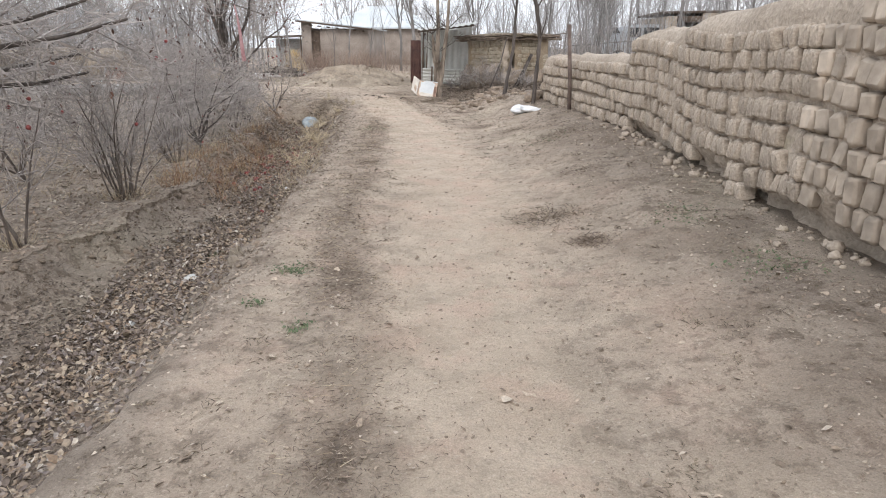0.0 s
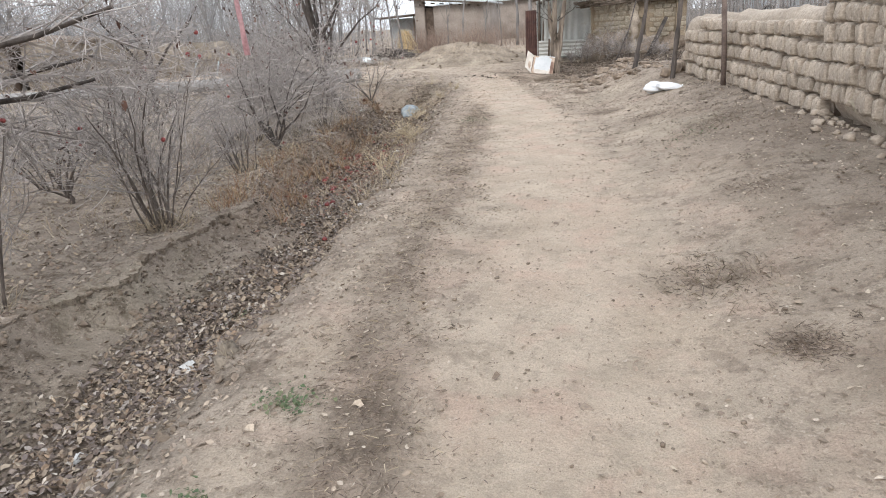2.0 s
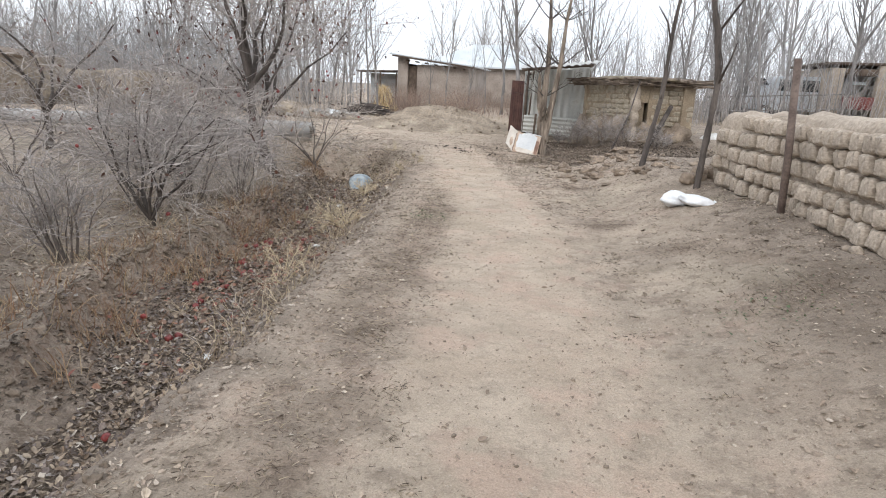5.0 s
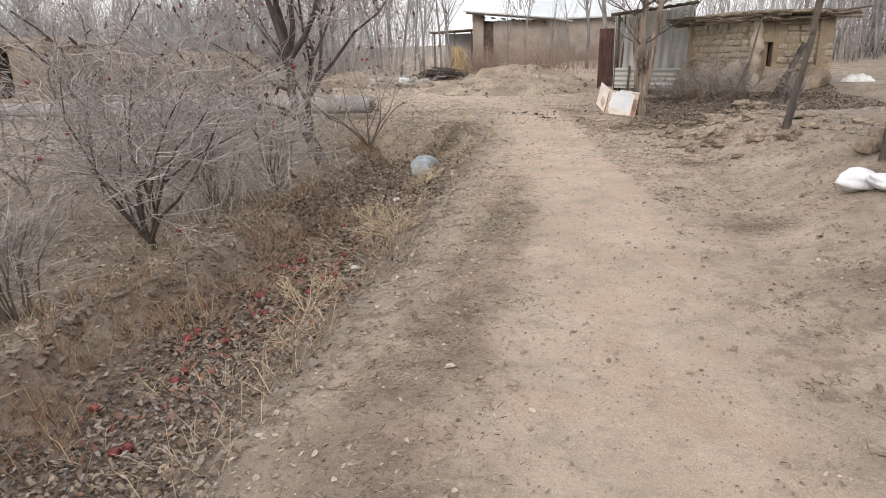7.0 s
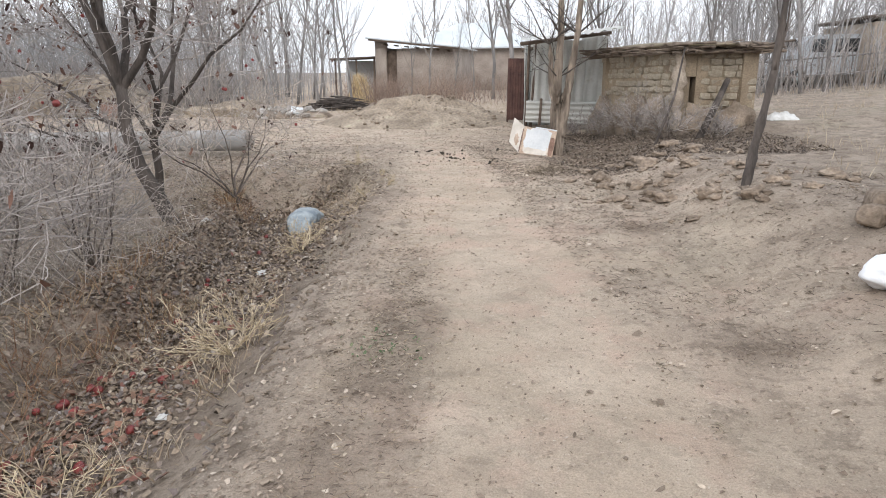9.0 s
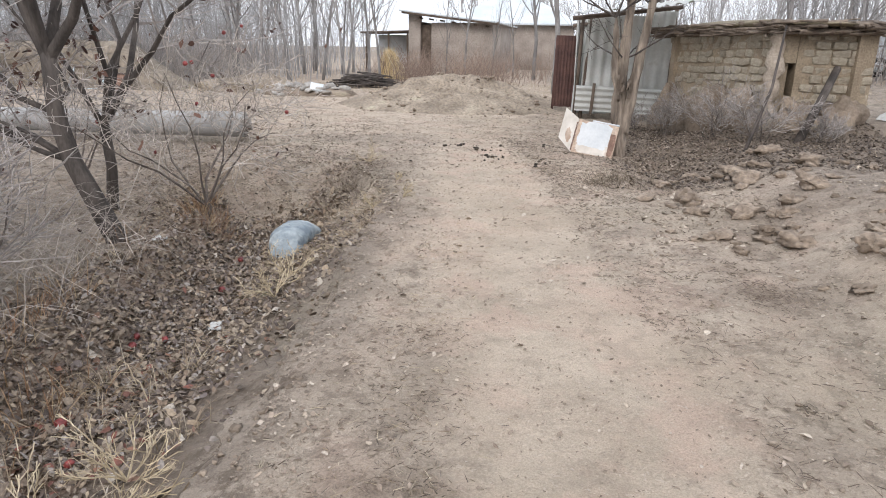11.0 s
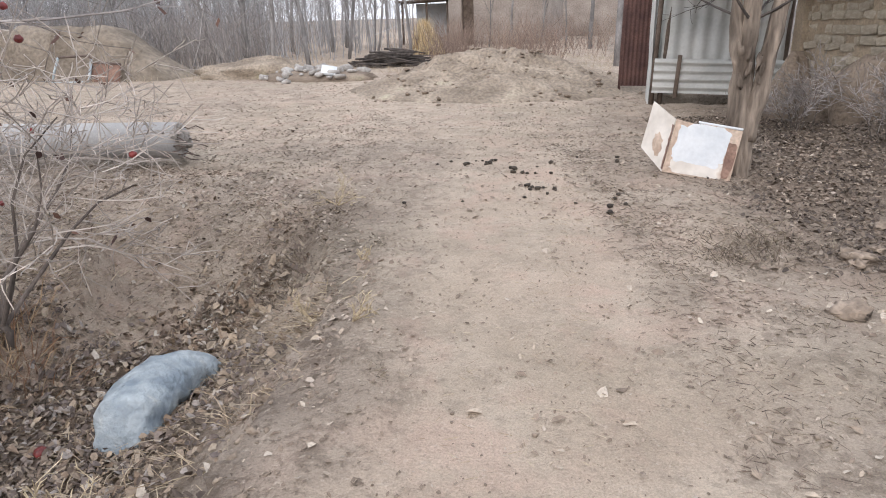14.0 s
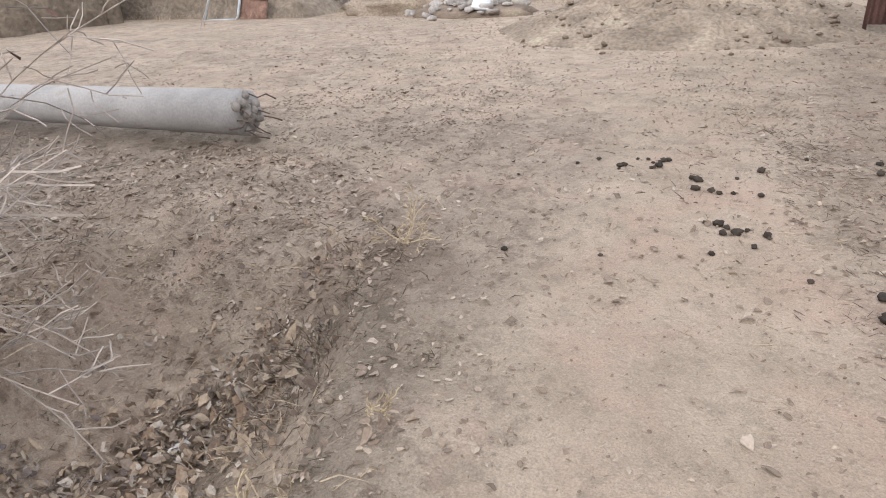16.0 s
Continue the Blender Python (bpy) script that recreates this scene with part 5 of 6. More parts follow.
POPLARS = [poplar(40 + k, h) for k, h in enumerate((6.0, 7.5, 8.5, 7.0, 9.0, 6.5))]
PMESH = [(a.mesh("trunk", GREYBARK), b.mesh("crown", GREYBARK)) for a, b in POPLARS]


def plant_poplar(k, x, y, turn, scale, lean=0.0):
    t = thing("bare_tree", "slender leafless grey-barked young tree", "tree", pose(x, y, ground(x, y), 0, lean, turn) @ Matrix.Diagonal((scale, scale, scale, 1)), "bare trees round the village")
    part("trunk", PMESH[k][0], None, t)
    part("crown", PMESH[k][1], None, t)


rt = random.Random(77)
for x, y in ((-9.4, 36), (-8.9, 37.5), (-8.0, 36), (-7.2, 45), (-6.0, 44), (-4.9, 45), (-3.6, 43), (-2.6, 42), (-1.4, 33), (-0.6, 35), (-12.2, 33), (-14, 34), (-11, 34.5)):
    plant_poplar(rt.randrange(6), x, y, rt.uniform(0, 360), rt.uniform(0.55, 0.9), rt.gauss(0, 3))
for k in range(50):
    y = rt.uniform(31, 50)
    plant_poplar(rt.randrange(6), 0.6 + (y - 15) * rt.uniform(0.02, 0.85), y, rt.uniform(0, 360), rt.uniform(0.55, 0.92), rt.gauss(4, 5))
for k in range(46):
    y = rt.uniform(32.5, 48)
    plant_poplar(rt.randrange(6), -9.5 - (y - 12) * rt.uniform(0.05, 1.1), y, rt.uniform(0, 360), rt.uniform(0.7, 1.1), rt.gauss(0, 4))


def woods():
    """Far woods and thickets, which nobody could count."""
    r = random.Random(123)
    V, F, base = [], [], 0
    arr = []
    for a, b in POPLARS:
        sh = Shape().add(a.v, a.f).add(b.v, b.f)
        arr.append((np.array(sh.v), sh.f))
    for k in range(330):
        y = r.uniform(46, 110)
        side = r.random()
        if side < 0.55:
            x = -14 - (y - 40) * 0.2 - r.random() ** 1.2 * (y * 0.95)
        else:
            x = 1.5 + (y - 40) * 0.05 + r.random() * (y * 0.85)
        if r.random() < 0.16:
            x, y = r.uniform(-14, 3), r.uniform(72, 120)
        vs, fs = arr[r.randrange(6)]
        a, s = r.uniform(0, 6.283), r.uniform(0.75, 1.25)
        c, q = math.cos(a) * s, math.sin(a) * s
        p = np.stack([vs[:, 0] * c - vs[:, 1] * q + x + vs[:, 2] * r.gauss(0, 0.06), vs[:, 0] * q + vs[:, 1] * c + y, vs[:, 2] * s + ground(x, y, False)], 1)
        V += p.tolist()
        F += [tuple(i + base for i in f) for f in fs]
        base += len(vs)
    me = bpy.data.meshes.new("far_woods")
    me.from_pydata(V, [], F)
    me.materials.append(HAZEBARK)
    tagged(new("far_woods", me), "distant leafless grey woodland behind the village", "woods", kind="stuff")


woods()


def brushwood(name, label, material, spots, count, hlo, hhi, seed, spread=0.25, thick=0.008):
    r, s = random.Random(seed), Shape()
    for k in range(count):
        x0, x1, y0, y1 = spots[k % len(spots)]
        x, y = r.uniform(x0, x1), r.uniform(y0, y1)
        h = r.uniform(hlo, hhi)
        p = Vector((x, y, ground(x, y, False) - 0.05))
        d = Vector((r.gauss(0, spread), r.gauss(0, spread), 1)).normalized()
        m, e = p + d * h * 0.5, p + d * h + Vector((r.gauss(0, 0.1), r.gauss(0, 0.1), 0)) * h
        q = thick * r.uniform(0.6, 1.4)
        s.tube([p, m, e], [q, q * 0.7, q * 0.3], 3, False)
        for j in range(2):
            f = p + d * h * r.uniform(0.3, 0.8)
            s.tube([f, f + Vector((r.gauss(0, 0.25), r.gauss(0, 0.25), r.uniform(0.15, 0.45))) * h], [q * 0.6, q * 0.25], 3, False)
    solid(name, s, material, label, "brush", kind="stuff", smooth=False)


brushwood("house_thicket", "russet leafless shrubs before the clay house", REDTWIG, [(-9.5, -6.5, 38, 42), (-6, -1.0, 37, 45), (-10.5, -2, 41, 46), (-5, -3, 33, 36), (-7.5, -6, 35, 38)], 800, 0.5, 1.6, 1, 0.32, 0.008)
brushwood("wood_thicket", "grey tangled undergrowth at the foot of the woods", TWIG, [(-34, -13, 32, 44), (-60, -17, 42, 60), (-26, -12, 31.5, 35), (1.5, 22, 30, 44), (5, 40, 40, 60)], 5200, 0.7, 2.4, 2, 0.28, 0.011)
brushwood("wood_saplings", "dense thin saplings along the edge of the woods", HAZEBARK, [(-36, -14, 33, 40), (-50, -16, 38, 50), (-36, -11, 33, 46), (-60, -14, 44, 64), (2.5, 24, 34, 48), (6, 44, 44, 60)], 4200, 2.2, 5.2, 7, 0.12, 0.014)


def apple_tree(name, label, x, y, seed, h, limbs, lean, spread, mats=(BARK, TWIG), kids=(9, 7, 4), up=0.25, apples=6, r0=0.06, low=0.25, reach=(), dried=60, bole=()):
    """A low orchard tree: a short trunk that splits into limbs, dense thin twigs, a few shrivelled apples."""
    r = random.Random(seed)
    z = ground(x, y)
    t = thing(name, label, "tree", pose(x, y, z))
    trunk, twigs, tips = Shape(), Shape(), []
    top = Vector((lean[0] * low, lean[1] * low, h * low))
    if bole:
        top = Vector(bole[-1])
        trunk.tube([(0, 0, -0.1), *bole], [r0 * (1.35 - 0.5 * k / len(bole)) for k in range(len(bole) + 1)], 9)
        for p in bole[1:-1]:
            for k in range(3):
                grow([trunk, trunk, twigs, twigs], p, (r.gauss(0, 1), r.gauss(0, 1), 0.7), h * r.uniform(0.25, 0.45), r0 * 0.4, 1, r, (0, *kids), (30, 75), up, sides=(7, 5, 3, 3), wander=0.24, tips=tips, ratio=(0.45, 0.8), fine=0.0029)
    else:
        trunk.tube([(0, 0, -0.1), top * 0.5 + Vector((0.03, 0.02, 0)), top], [r0 * 1.35, r0 * 1.05, r0], 9)
    for k in range(limbs):
        a = 2 * math.pi * (k + r.random() * 0.7) / limbs
        d = Vector((math.cos(a) * spread + lean[0], math.sin(a) * spread + lean[1], 1))
        grow([trunk, trunk, twigs, twigs], top - Vector((0, 0, 0.05)), d, h * r.uniform(0.6, 0.85), r0 * r.uniform(0.55, 0.8), 1, r, (0, *kids), (30, 75), up, sides=(7, 5, 3, 3), wander=0.24, tips=tips, ratio=(0.45, 0.8), fine=0.0029)
    for d, L in reach:
        grow([trunk, trunk, twigs, twigs], top - Vector((0, 0, 0.05)), d, L, r0 * 0.6, 1, r, (0, 12, 8, 4), (30, 80), -0.02, sides=(7, 6, 3, 3), wander=0.12, tips=tips, ratio=(0.35, 0.6), fine=0.0029)
    part("trunk", trunk, mats[0], t)
    part("crown", twigs, mats[1], t, smooth=False)
    dry = Shape()
    for p in r.sample(tips, min(dried, len(tips))):
        dry.leaf(p - Vector((0, 0, 0.02)), r.uniform(0.035, 0.07), r, 1.5)
    if dried:
        tagged(part("dried_leaf", dry, DRIED, t, "curled dark leaves left on the twigs"), kind="stuff")
    for p in r.sample(tips, min(apples, len(tips))):
        part("apple", Shape().lump(Matrix.Translation(p - Vector((0, 0, 0.03))), (0.042, 0.042, 0.04), r, 0.1, 6, 8), APPLE, t, "shrivelled dark red apple")
    return t


def vase_shrub(x, y, seed, stems, h, spread, material=TWIG, apples=0, r0=0.014, label="leafless multi-stemmed shrub on the ditch bank", name="bare_shrub"):
    r = random.Random(seed)
    t = thing(name, label, "shrub", pose(x, y, ground(x, y)))
    b, tips = Shape(), []
    for k in range(stems):
        a = Shape()
        an = r.uniform(0, 6.283)
        q = r.uniform(0.0, 0.13)
        d = Vector((math.cos(an) * r.uniform(0.1, spread), math.sin(an) * r.uniform(0.1, spread), 1))
        grow([a, b, b], (math.cos(an) * q, math.sin(an) * q, -0.05), d, h * r.uniform(0.5, 1.0), r0 * r.uniform(0.5, 1.2), 0, r, (9, 5), (25, 65), 0.22, sides=(5, 3, 3, 3), wander=0.11, tips=tips, start=0.3, ratio=(0.35, 0.65), fine=0.003)
        part("stem", a, STEM if material is TWIG else material, t)
    part("crown", b, material, t, smooth=False)
    for p in r.sample(tips, min(apples, len(tips))):
        part("apple", Shape().lump(Matrix.Translation(p - Vector((0, 0, 0.02))), (0.045, 0.045, 0.045), r, 0.08, 6, 8), APPLE, t, "shrivelled dark red apple")
    return t


def bramble(x, y, seed, n, w, h, material=PALETWIG):
    """A tangle of thin arching canes."""
    r, s = random.Random(seed), Shape()
    for k in range(n):
        p = Vector((r.gauss(0, w * 0.3), r.gauss(0, w * 0.3), -0.04))
        a, L, v = r.uniform(0, 6.283), r.uniform(0.5, 1.25) * w, r.uniform(0.55, 1.25) * h
        d = Vector((math.cos(a), math.sin(a), 0))
        pts = [p + d * L * f + Vector((r.gauss(0, 0.02), r.gauss(0, 0.02), v * (f * 2.6 - f * f * 2.1))) for f in (0, 0.2, 0.4, 0.6, 0.8, 1.0)]
        q = r.uniform(0.0012, 0.0026)
        s.tube(pts, [q * 1.5, q * 1.3, q, q * 0.8, q * 0.6, q * 0.4], 3, False)
        for j in range(3):
            c = pts[r.randrange(1, 5)]
            s.tube([c, c + Vector((r.gauss(0, 0.13), r.gauss(0, 0.13), r.gauss(0.08, 0.08)))], [q * 0.6, q * 0.3], 3, False)
    return solid("bramble", s, material, "low tangle of thin leafless canes", "shrub", pose(x, y, ground(x, y)), kind="stuff", smooth=False)


apple_tree("apple_tree", "old leafless apple tree reaching over the ditch", -5.7, 5.3, 3, 2.9, 5, (0.25, 0.1), 0.95, up=0.06, apples=8, r0=0.075, low=0.45, reach=(((1, 0.25, 0.22), 3.0), ((1, 0.7, 0.3), 2.8), ((0.9, -0.05, 0.30), 2.6), ((0.7, 1.0, 0.25), 2.6)))
apple_tree("apple_tree", "dark leafless apple tree on the ditch bank with dried fruit", -4.66, 16.2, 12, 3.4, 5, (-0.05, 0.05), 0.3, up=0.4, apples=14, r0=0.072, dried=700, kids=(8, 6, 3), bole=((-0.18, 0, 0.28), (-0.39, 0, 0.7), (-0.5, 0.02, 1.1), (-0.5, 0.03, 1.6)))
apple_tree("apple_tree", "dark leafless apple tree with curled dead leaves", -5.35, 17.0, 17, 3.6, 6, (0.05, 0.1), 0.32, up=0.4, apples=8, r0=0.048, low=0.25, dried=600, kids=(8, 6, 3))
apple_tree("apple_bush", "low leafless apple bush with a forked dark trunk", -4.45, 12.0, 21, 2.0, 11, (0.05, 0.0), 0.55, up=0.25, apples=6, r0=0.026, low=0.06, kids=(8, 6, 3), mats=(BARK, TWIG))
for k, (x, y, h) in enumerate(((-5.8, 8.9, 1.3), (-6.9, 11.2, 1.8), (-7.6, 13.6, 2.0), (-8.6, 10.0, 1.7))):
    apple_tree("apple_bush", "leafless grey apple bush on the field edge", x, y, 400 + k, h, 7, (0, 0), 0.7, up=0.2, apples=3, r0=0.026, low=0.1, kids=(7, 5, 3), mats=(STEM, TWIG), dried=40)
apple_tree("apple_tree", "leafless young apple tree in the field", -9.8, 17.0, 35, 3.0, 5, (0, 0), 0.7, up=0.25, apples=5, r0=0.06, kids=(6, 5, 2))
vase_shrub(-3.93, 5.72, 1, 7, 1.75, 0.55, apples=2, r0=0.017, label="tall thin leafless shrub with two main stems")
vase_shrub(-3.86, 7.8, 2, 18, 1.6, 0.6, apples=3, r0=0.015)
vase_shrub(-4.25, 10.45, 5, 12, 1.0, 0.5)
apple_tree("apple_sapling", "small crooked apple sapling with russet leaves at its foot", -4.3, 17.0, 66, 1.75, 8, (0.1, 0.0), 0.7, up=0.1, apples=7, r0=0.02, low=0.07, kids=(7, 4, 3), mats=(STEM, PALETWIG), dried=25)
for k, (x, y, n, h) in enumerate(((-6.6, 9.6, 9, 1.7), (-5.3, 13.0, 10, 1.8), (-4.6, 14.6, 12, 1.5), (-6.3, 15.6, 10, 2.1), (-6.8, 18.3, 8, 1.4))):
    vase_shrub(x, y, 130 + k, n, h, 0.6, apples=2 if k % 2 else 0, r0=0.013)
vase_shrub(-4.95, 9.4, 8, 8, 1.0, 0.6, PALETWIG)
vase_shrub(-5.0, 13.9, 9, 16, 1.5, 0.6, apples=2)
vase_shrub(-5.2, 17.9, 10, 4, 1.3, 0.9, PALETWIG, apples=3, r0=0.011, label="pale arching leafless shrub with a few dark apples")
for k, (x, y, n, w, h) in enumerate(((-6.3, 13.4, 110, 1.3, 0.9), (-4.4, 15.4, 40, 0.7, 0.45), (-5.2, 10.9, 50, 1.0, 0.75), (-5.0, 13.1, 100, 1.1, 0.75), (-4.7, 14.2, 90, 1.0, 0.65), (-5.6, 14.8, 90, 1.3, 0.8), (-5.0, 15.3, 50, 1.0, 0.5), (-5.5, 16.6, 50, 1.1, 0.5), (-5.4, 17.6, 22, 0.9, 0.4), (-6.0, 12.0, 60, 1.2, 0.8), (-6.6, 16, 60, 1.3, 0.7), (-5.9, 18.6, 30, 1.0, 0.35))):
    bramble(x, y, 60 + k, n, w, h)


for k, (x, y, n, h) in enumerate(((1.25, 21.6, 12, 0.9), (0.75, 22.9, 10, 0.8), (1.7, 20.9, 12, 0.7), (2.5, 20.9, 10, 0.6), (0.4, 23.6, 8, 0.6))):
    vase_shrub(x, y, 230 + k, n, h, 0.7, TWIG, r0=0.006, label="dead greyish brush at the foot of the hut", name="dead_brush")


def gnarled_tree():
    t = thing("gnarled_tree", "gnarled pale-barked forked tree beside the tin shed", "tree", pose(-0.17, 20.9, ground(-0.17, 20.9)))
    r, s, tw = random.Random(19), Shape(), Shape()
    for pts, rad in (([(0, 0, -0.1), (0.02, 0.0, 0.35), (-0.02, 0.02, 0.8), (0.0, 0, 1.3), (0.03, 0, 2.0), (0.0, 0.05, 3.0), (-0.1, 0.1, 4.2)], [0.13, 0.088, 0.078, 0.06, 0.046, 0.035, 0.016]),
                     ([(0.05, 0, 0.3), (0.14, -0.02, 0.75), (0.20, -0.02, 1.3), (0.30, 0, 2.0), (0.36, 0.1, 3.0), (0.55, 0.1, 4.4)], [0.08, 0.066, 0.054, 0.042, 0.032, 0.012]),
                     ([(0.0, 0, 0.75), (-0.10, 0.0, 1.1), (-0.12, 0, 1.6), (-0.16, 0.02, 1.85)], [0.06, 0.045, 0.035, 0.012])):
        fine_pts, fine_rad = [], []
        for (a, b), (q0, q1) in zip(zip(pts, pts[1:]), zip(rad, rad[1:])):
            for k in range(7):
                fine_pts.append(Vector(a).lerp(Vector(b), k / 7))
                fine_rad.append((q0 + (q1 - q0) * k / 7) * 1.18)
        s.tube(fine_pts + [pts[-1]], fine_rad + [rad[-1]], 18)
        for p in pts[3:]:
            for k in range(6):
                grow([tw, tw, tw], p, (r.gauss(0, 1), r.gauss(0, 1), 0.8), r.uniform(0.5, 1.2), 0.014, 1, r, (0, 4, 3), (25, 60), 0.3, tips=None)
    for i, p in enumerate(s.v):
        v, k = Vector(p), 1 - 0.75 * float(smooth(1.2, 2.4, p[2]))
        ridge = noise.noise_vector(Vector((v.x * 16, v.y * 16, v.z * 2.6))) * 0.030 + noise.noise_vector(v * 5.5) * 0.022
        s.v[i] = tuple(v + Vector((ridge.x, ridge.y, ridge.z * 0.5)) * k)
    for k in range(14):
        z = r.uniform(0.1, 1.5)
        s.lump(pose(r.uniform(-0.06, 0.12), -0.07, z, r.uniform(-20, 20), r.uniform(-20, 20), 0), (0.05, 0.05, r.uniform(0.06, 0.2)), r, 0.35, 6, 9, 0.2)
    part("trunk", s, DEADWOOD, t)
    part("crown", tw, BARK, t, smooth=False)


gnarled_tree()


def pink_scrap():
    s, vs, fs = Shape(), [], []
    for side in (0, 1):
        for j in range(9):
            v = j / 8
            for i in range(4):
                u = i / 3 - 0.5
                vs.append((-1.74 + u * (0.01 + 0.024 * v) + 0.05 * v, 5.82 + 0.02 * math.sin(i * 2 + v * 5) + 0.003 * side, 1.86 - 0.45 * v))
    for side in (0, 1):
        for j in range(8):
            for i in range(3):
                q = [side * 36 + j * 4 + i + o for o in (0, 1, 5, 4)]
                fs.append(tuple(q) if side else tuple(reversed(q)))
    t = solid("cloth_strip", s.add(vs, fs), PINK, "faded pink strip of cloth tied to a branch", "cloth")
    b = Shape().tube([(-3.3, 5.6, 1.75), (-2.7, 5.7, 1.95), (-2.1, 5.8, 1.98), (-1.74, 5.82, 1.86), (-1.5, 5.9, 1.78)], [0.014, 0.011, 0.008, 0.005, 0.002], 5)
    b.tube([(-5.2, 5.35, 1.15), (-4.3, 5.5, 1.5), (-3.3, 5.6, 1.75)], [0.03, 0.022, 0.014], 6)
    solid("overhanging_branch", b, BARK, "thin bare branch reaching over the ditch", "branch")


pink_scrap()


# ---- fallen apples ----
def apples():
    r = random.Random(44)
    spots = [(-3.49, 12.41), (-3.44, 12.55), (-3.29, 12.47), (-3.34, 12.78), (-3.24, 13.0), (-2.72, 12.19), (-3.28, 11.92), (-3.3, 11.0), (-3.3, 12.5), (-2.84, 11.91), (-4.6, 12.6), (-3.27, 11.82), (-3.01, 10.47), (-3.63, 14.83), (-3.46, 14.94), (-2.32, 8.18), (-3.3, 10.9), (-2.99, 10.34), (-3.0, 10.95), (-2.95, 12.9), (-3.1, 13.6), (-3.4, 13.9), (-3.2, 9.9), (-2.8, 9.6), (-3.05, 11.4), (-3.5, 15.8), (-3.75, 16.6)]
    for x, y in spots:
        for k in range(r.choice((1, 1, 2))):
            a, b = x + k * r.gauss(0, 0.06), y + k * r.gauss(0, 0.08)
            q = r.uniform(0.05, 0.07)
            s = Shape().lump(Matrix(), (q, q, q * 0.82), r, 0.09, 8, 10)
            s.tube([(0, 0, q * 0.35), (0.005, 0, q * 0.6)], [0.002, 0.0015], 4)
            solid("fallen_apple", s, APPLE, "withered red apple lying among dead leaves", "apple", pose(a, b, ground(a, b) + q * 0.42, r.uniform(-60, 60), r.uniform(-60, 60), 0), "fallen apples in the ditch")


apples()


# ---- grass, weeds, leaves: what nobody could count ----
def grass(name, label, material, spots, hlo, hhi, seed, lean=0.5, width=0.006):
    """Tufts: each spot is x, y, radius, number of blades."""
    r, s = random.Random(seed), Shape()
    for x, y, q, n in spots:
        for k in range(n):
            a, b = x + r.gauss(0, q), y + r.gauss(0, q)
            d = (r.gauss((a - x) / max(q, 0.01) * 0.25, lean), r.gauss((b - y) / max(q, 0.01) * 0.25, lean), 1)
            s.blade((a, b, ground(a, b) - 0.01), d, r.uniform(hlo, hhi), width * r.uniform(0.6, 1.3), r.uniform(0, 0.25), r)
    return solid(name, s, material, label, "grass", kind="stuff", smooth=False)


rg = random.Random(91)
tufts = []
for k in range(60):
    y = rg.uniform(8.2, 15.0)
    tufts.append((along(BANK, y) + rg.uniform(-0.3, 0.5), y, rg.uniform(0.06, 0.16), rg.randrange(16, 40)))
tufts += [(-4.3, 17.0, 0.12, 260), (-4.73, 16.2, 0.1, 40)]
grass("russet_grass", "russet dry grass along the ditch bank", RUSTGRASS, tufts, 0.10, 0.34, 1, 0.4)
tufts = [(-3.93, 5.72, 0.09, 90), (-3.86, 7.8, 0.13, 200), (-4.25, 10.45, 0.12, 90), (-4.45, 12.0, 0.14, 60)]
for k in range(75):
    y = rg.uniform(8.5, 17.2)
    if y < 14.6:
        tufts.append((along(BED, y) + rg.uniform(-0.2, 0.95), y, rg.uniform(0.05, 0.13), rg.randrange(10, 34)))
for k in range(190):
    tufts.append((rg.uniform(-11, -3.8), rg.uniform(4, 16), rg.uniform(0.08, 0.2), rg.randrange(8, 20)))
grass("dry_grass", "pale dry grass and stalks in the ditch", STRAW, tufts, 0.10, 0.32, 2, 0.6)
mats = [(float(along(BED, y)) + 0.3 + rg.gauss(0, 0.25), y, 0.10, 40) for y in (rg.uniform(13.6, 16.4) for _ in range(24))] + [(-2.95 + rg.gauss(0, 0.2), rg.uniform(16.2, 17.7), 0.09, 45) for k in range(20)] + [(rg.uniform(-5.5, -3.2), rg.uniform(16.8, 19.6), 0.16, 26) for k in range(60)]
grass("matted_straw", "flattened dry straw matted beside the ditch", STRAW, mats, 0.05, 0.2, 12, 2.6, 0.005)
tufts = []
for k in range(260):
    y = rg.uniform(31, 38)
    tufts.append((rg.uniform(-14, -0.5), y, rg.uniform(0.1, 0.3), 12))
for k in range(150):
    tufts.append((rg.uniform(2.5, 14), rg.uniform(16, 34), rg.uniform(0.1, 0.3), 16))
for k in range(160):
    tufts.append((rg.uniform(-24, -11), rg.choice((29.0, 30.3, 31.2)) + rg.gauss(0, 0.35), rg.uniform(0.1, 0.3), 9))
grass("yard_grass", "dry buff grass round the heaps and yards", STRAW, tufts, 0.06, 0.28, 3, 0.35, 0.007)
gw, green = random.Random(17), Shape()
for x, y, q, n in ((-1.07, 4.42, 0.06, 150), (-0.8, 3.4, 0.045, 90), (-1.15, 3.75, 0.04, 60), (-2.3, 6.3, 0.06, 70), (1.9, 5.1, 0.14, 160), (2.1, 3.9, 0.16, 200), (-3.0, 15.7, 0.07, 60), (1.45, 9.4, 0.2, 120), (-1.3, 12.4, 0.12, 60)):
    for k in range(n):
        a, b = x + gw.gauss(0, q), y + gw.gauss(0, q)
        green.leaf((a, b, ground(a, b) + gw.uniform(0.004, 0.03)), gw.uniform(0.012, 0.028), gw, 0.7)
solid("green_weeds", green, GREEN, "small flat green weeds on the path edge", "weeds", kind="stuff", smooth=False)


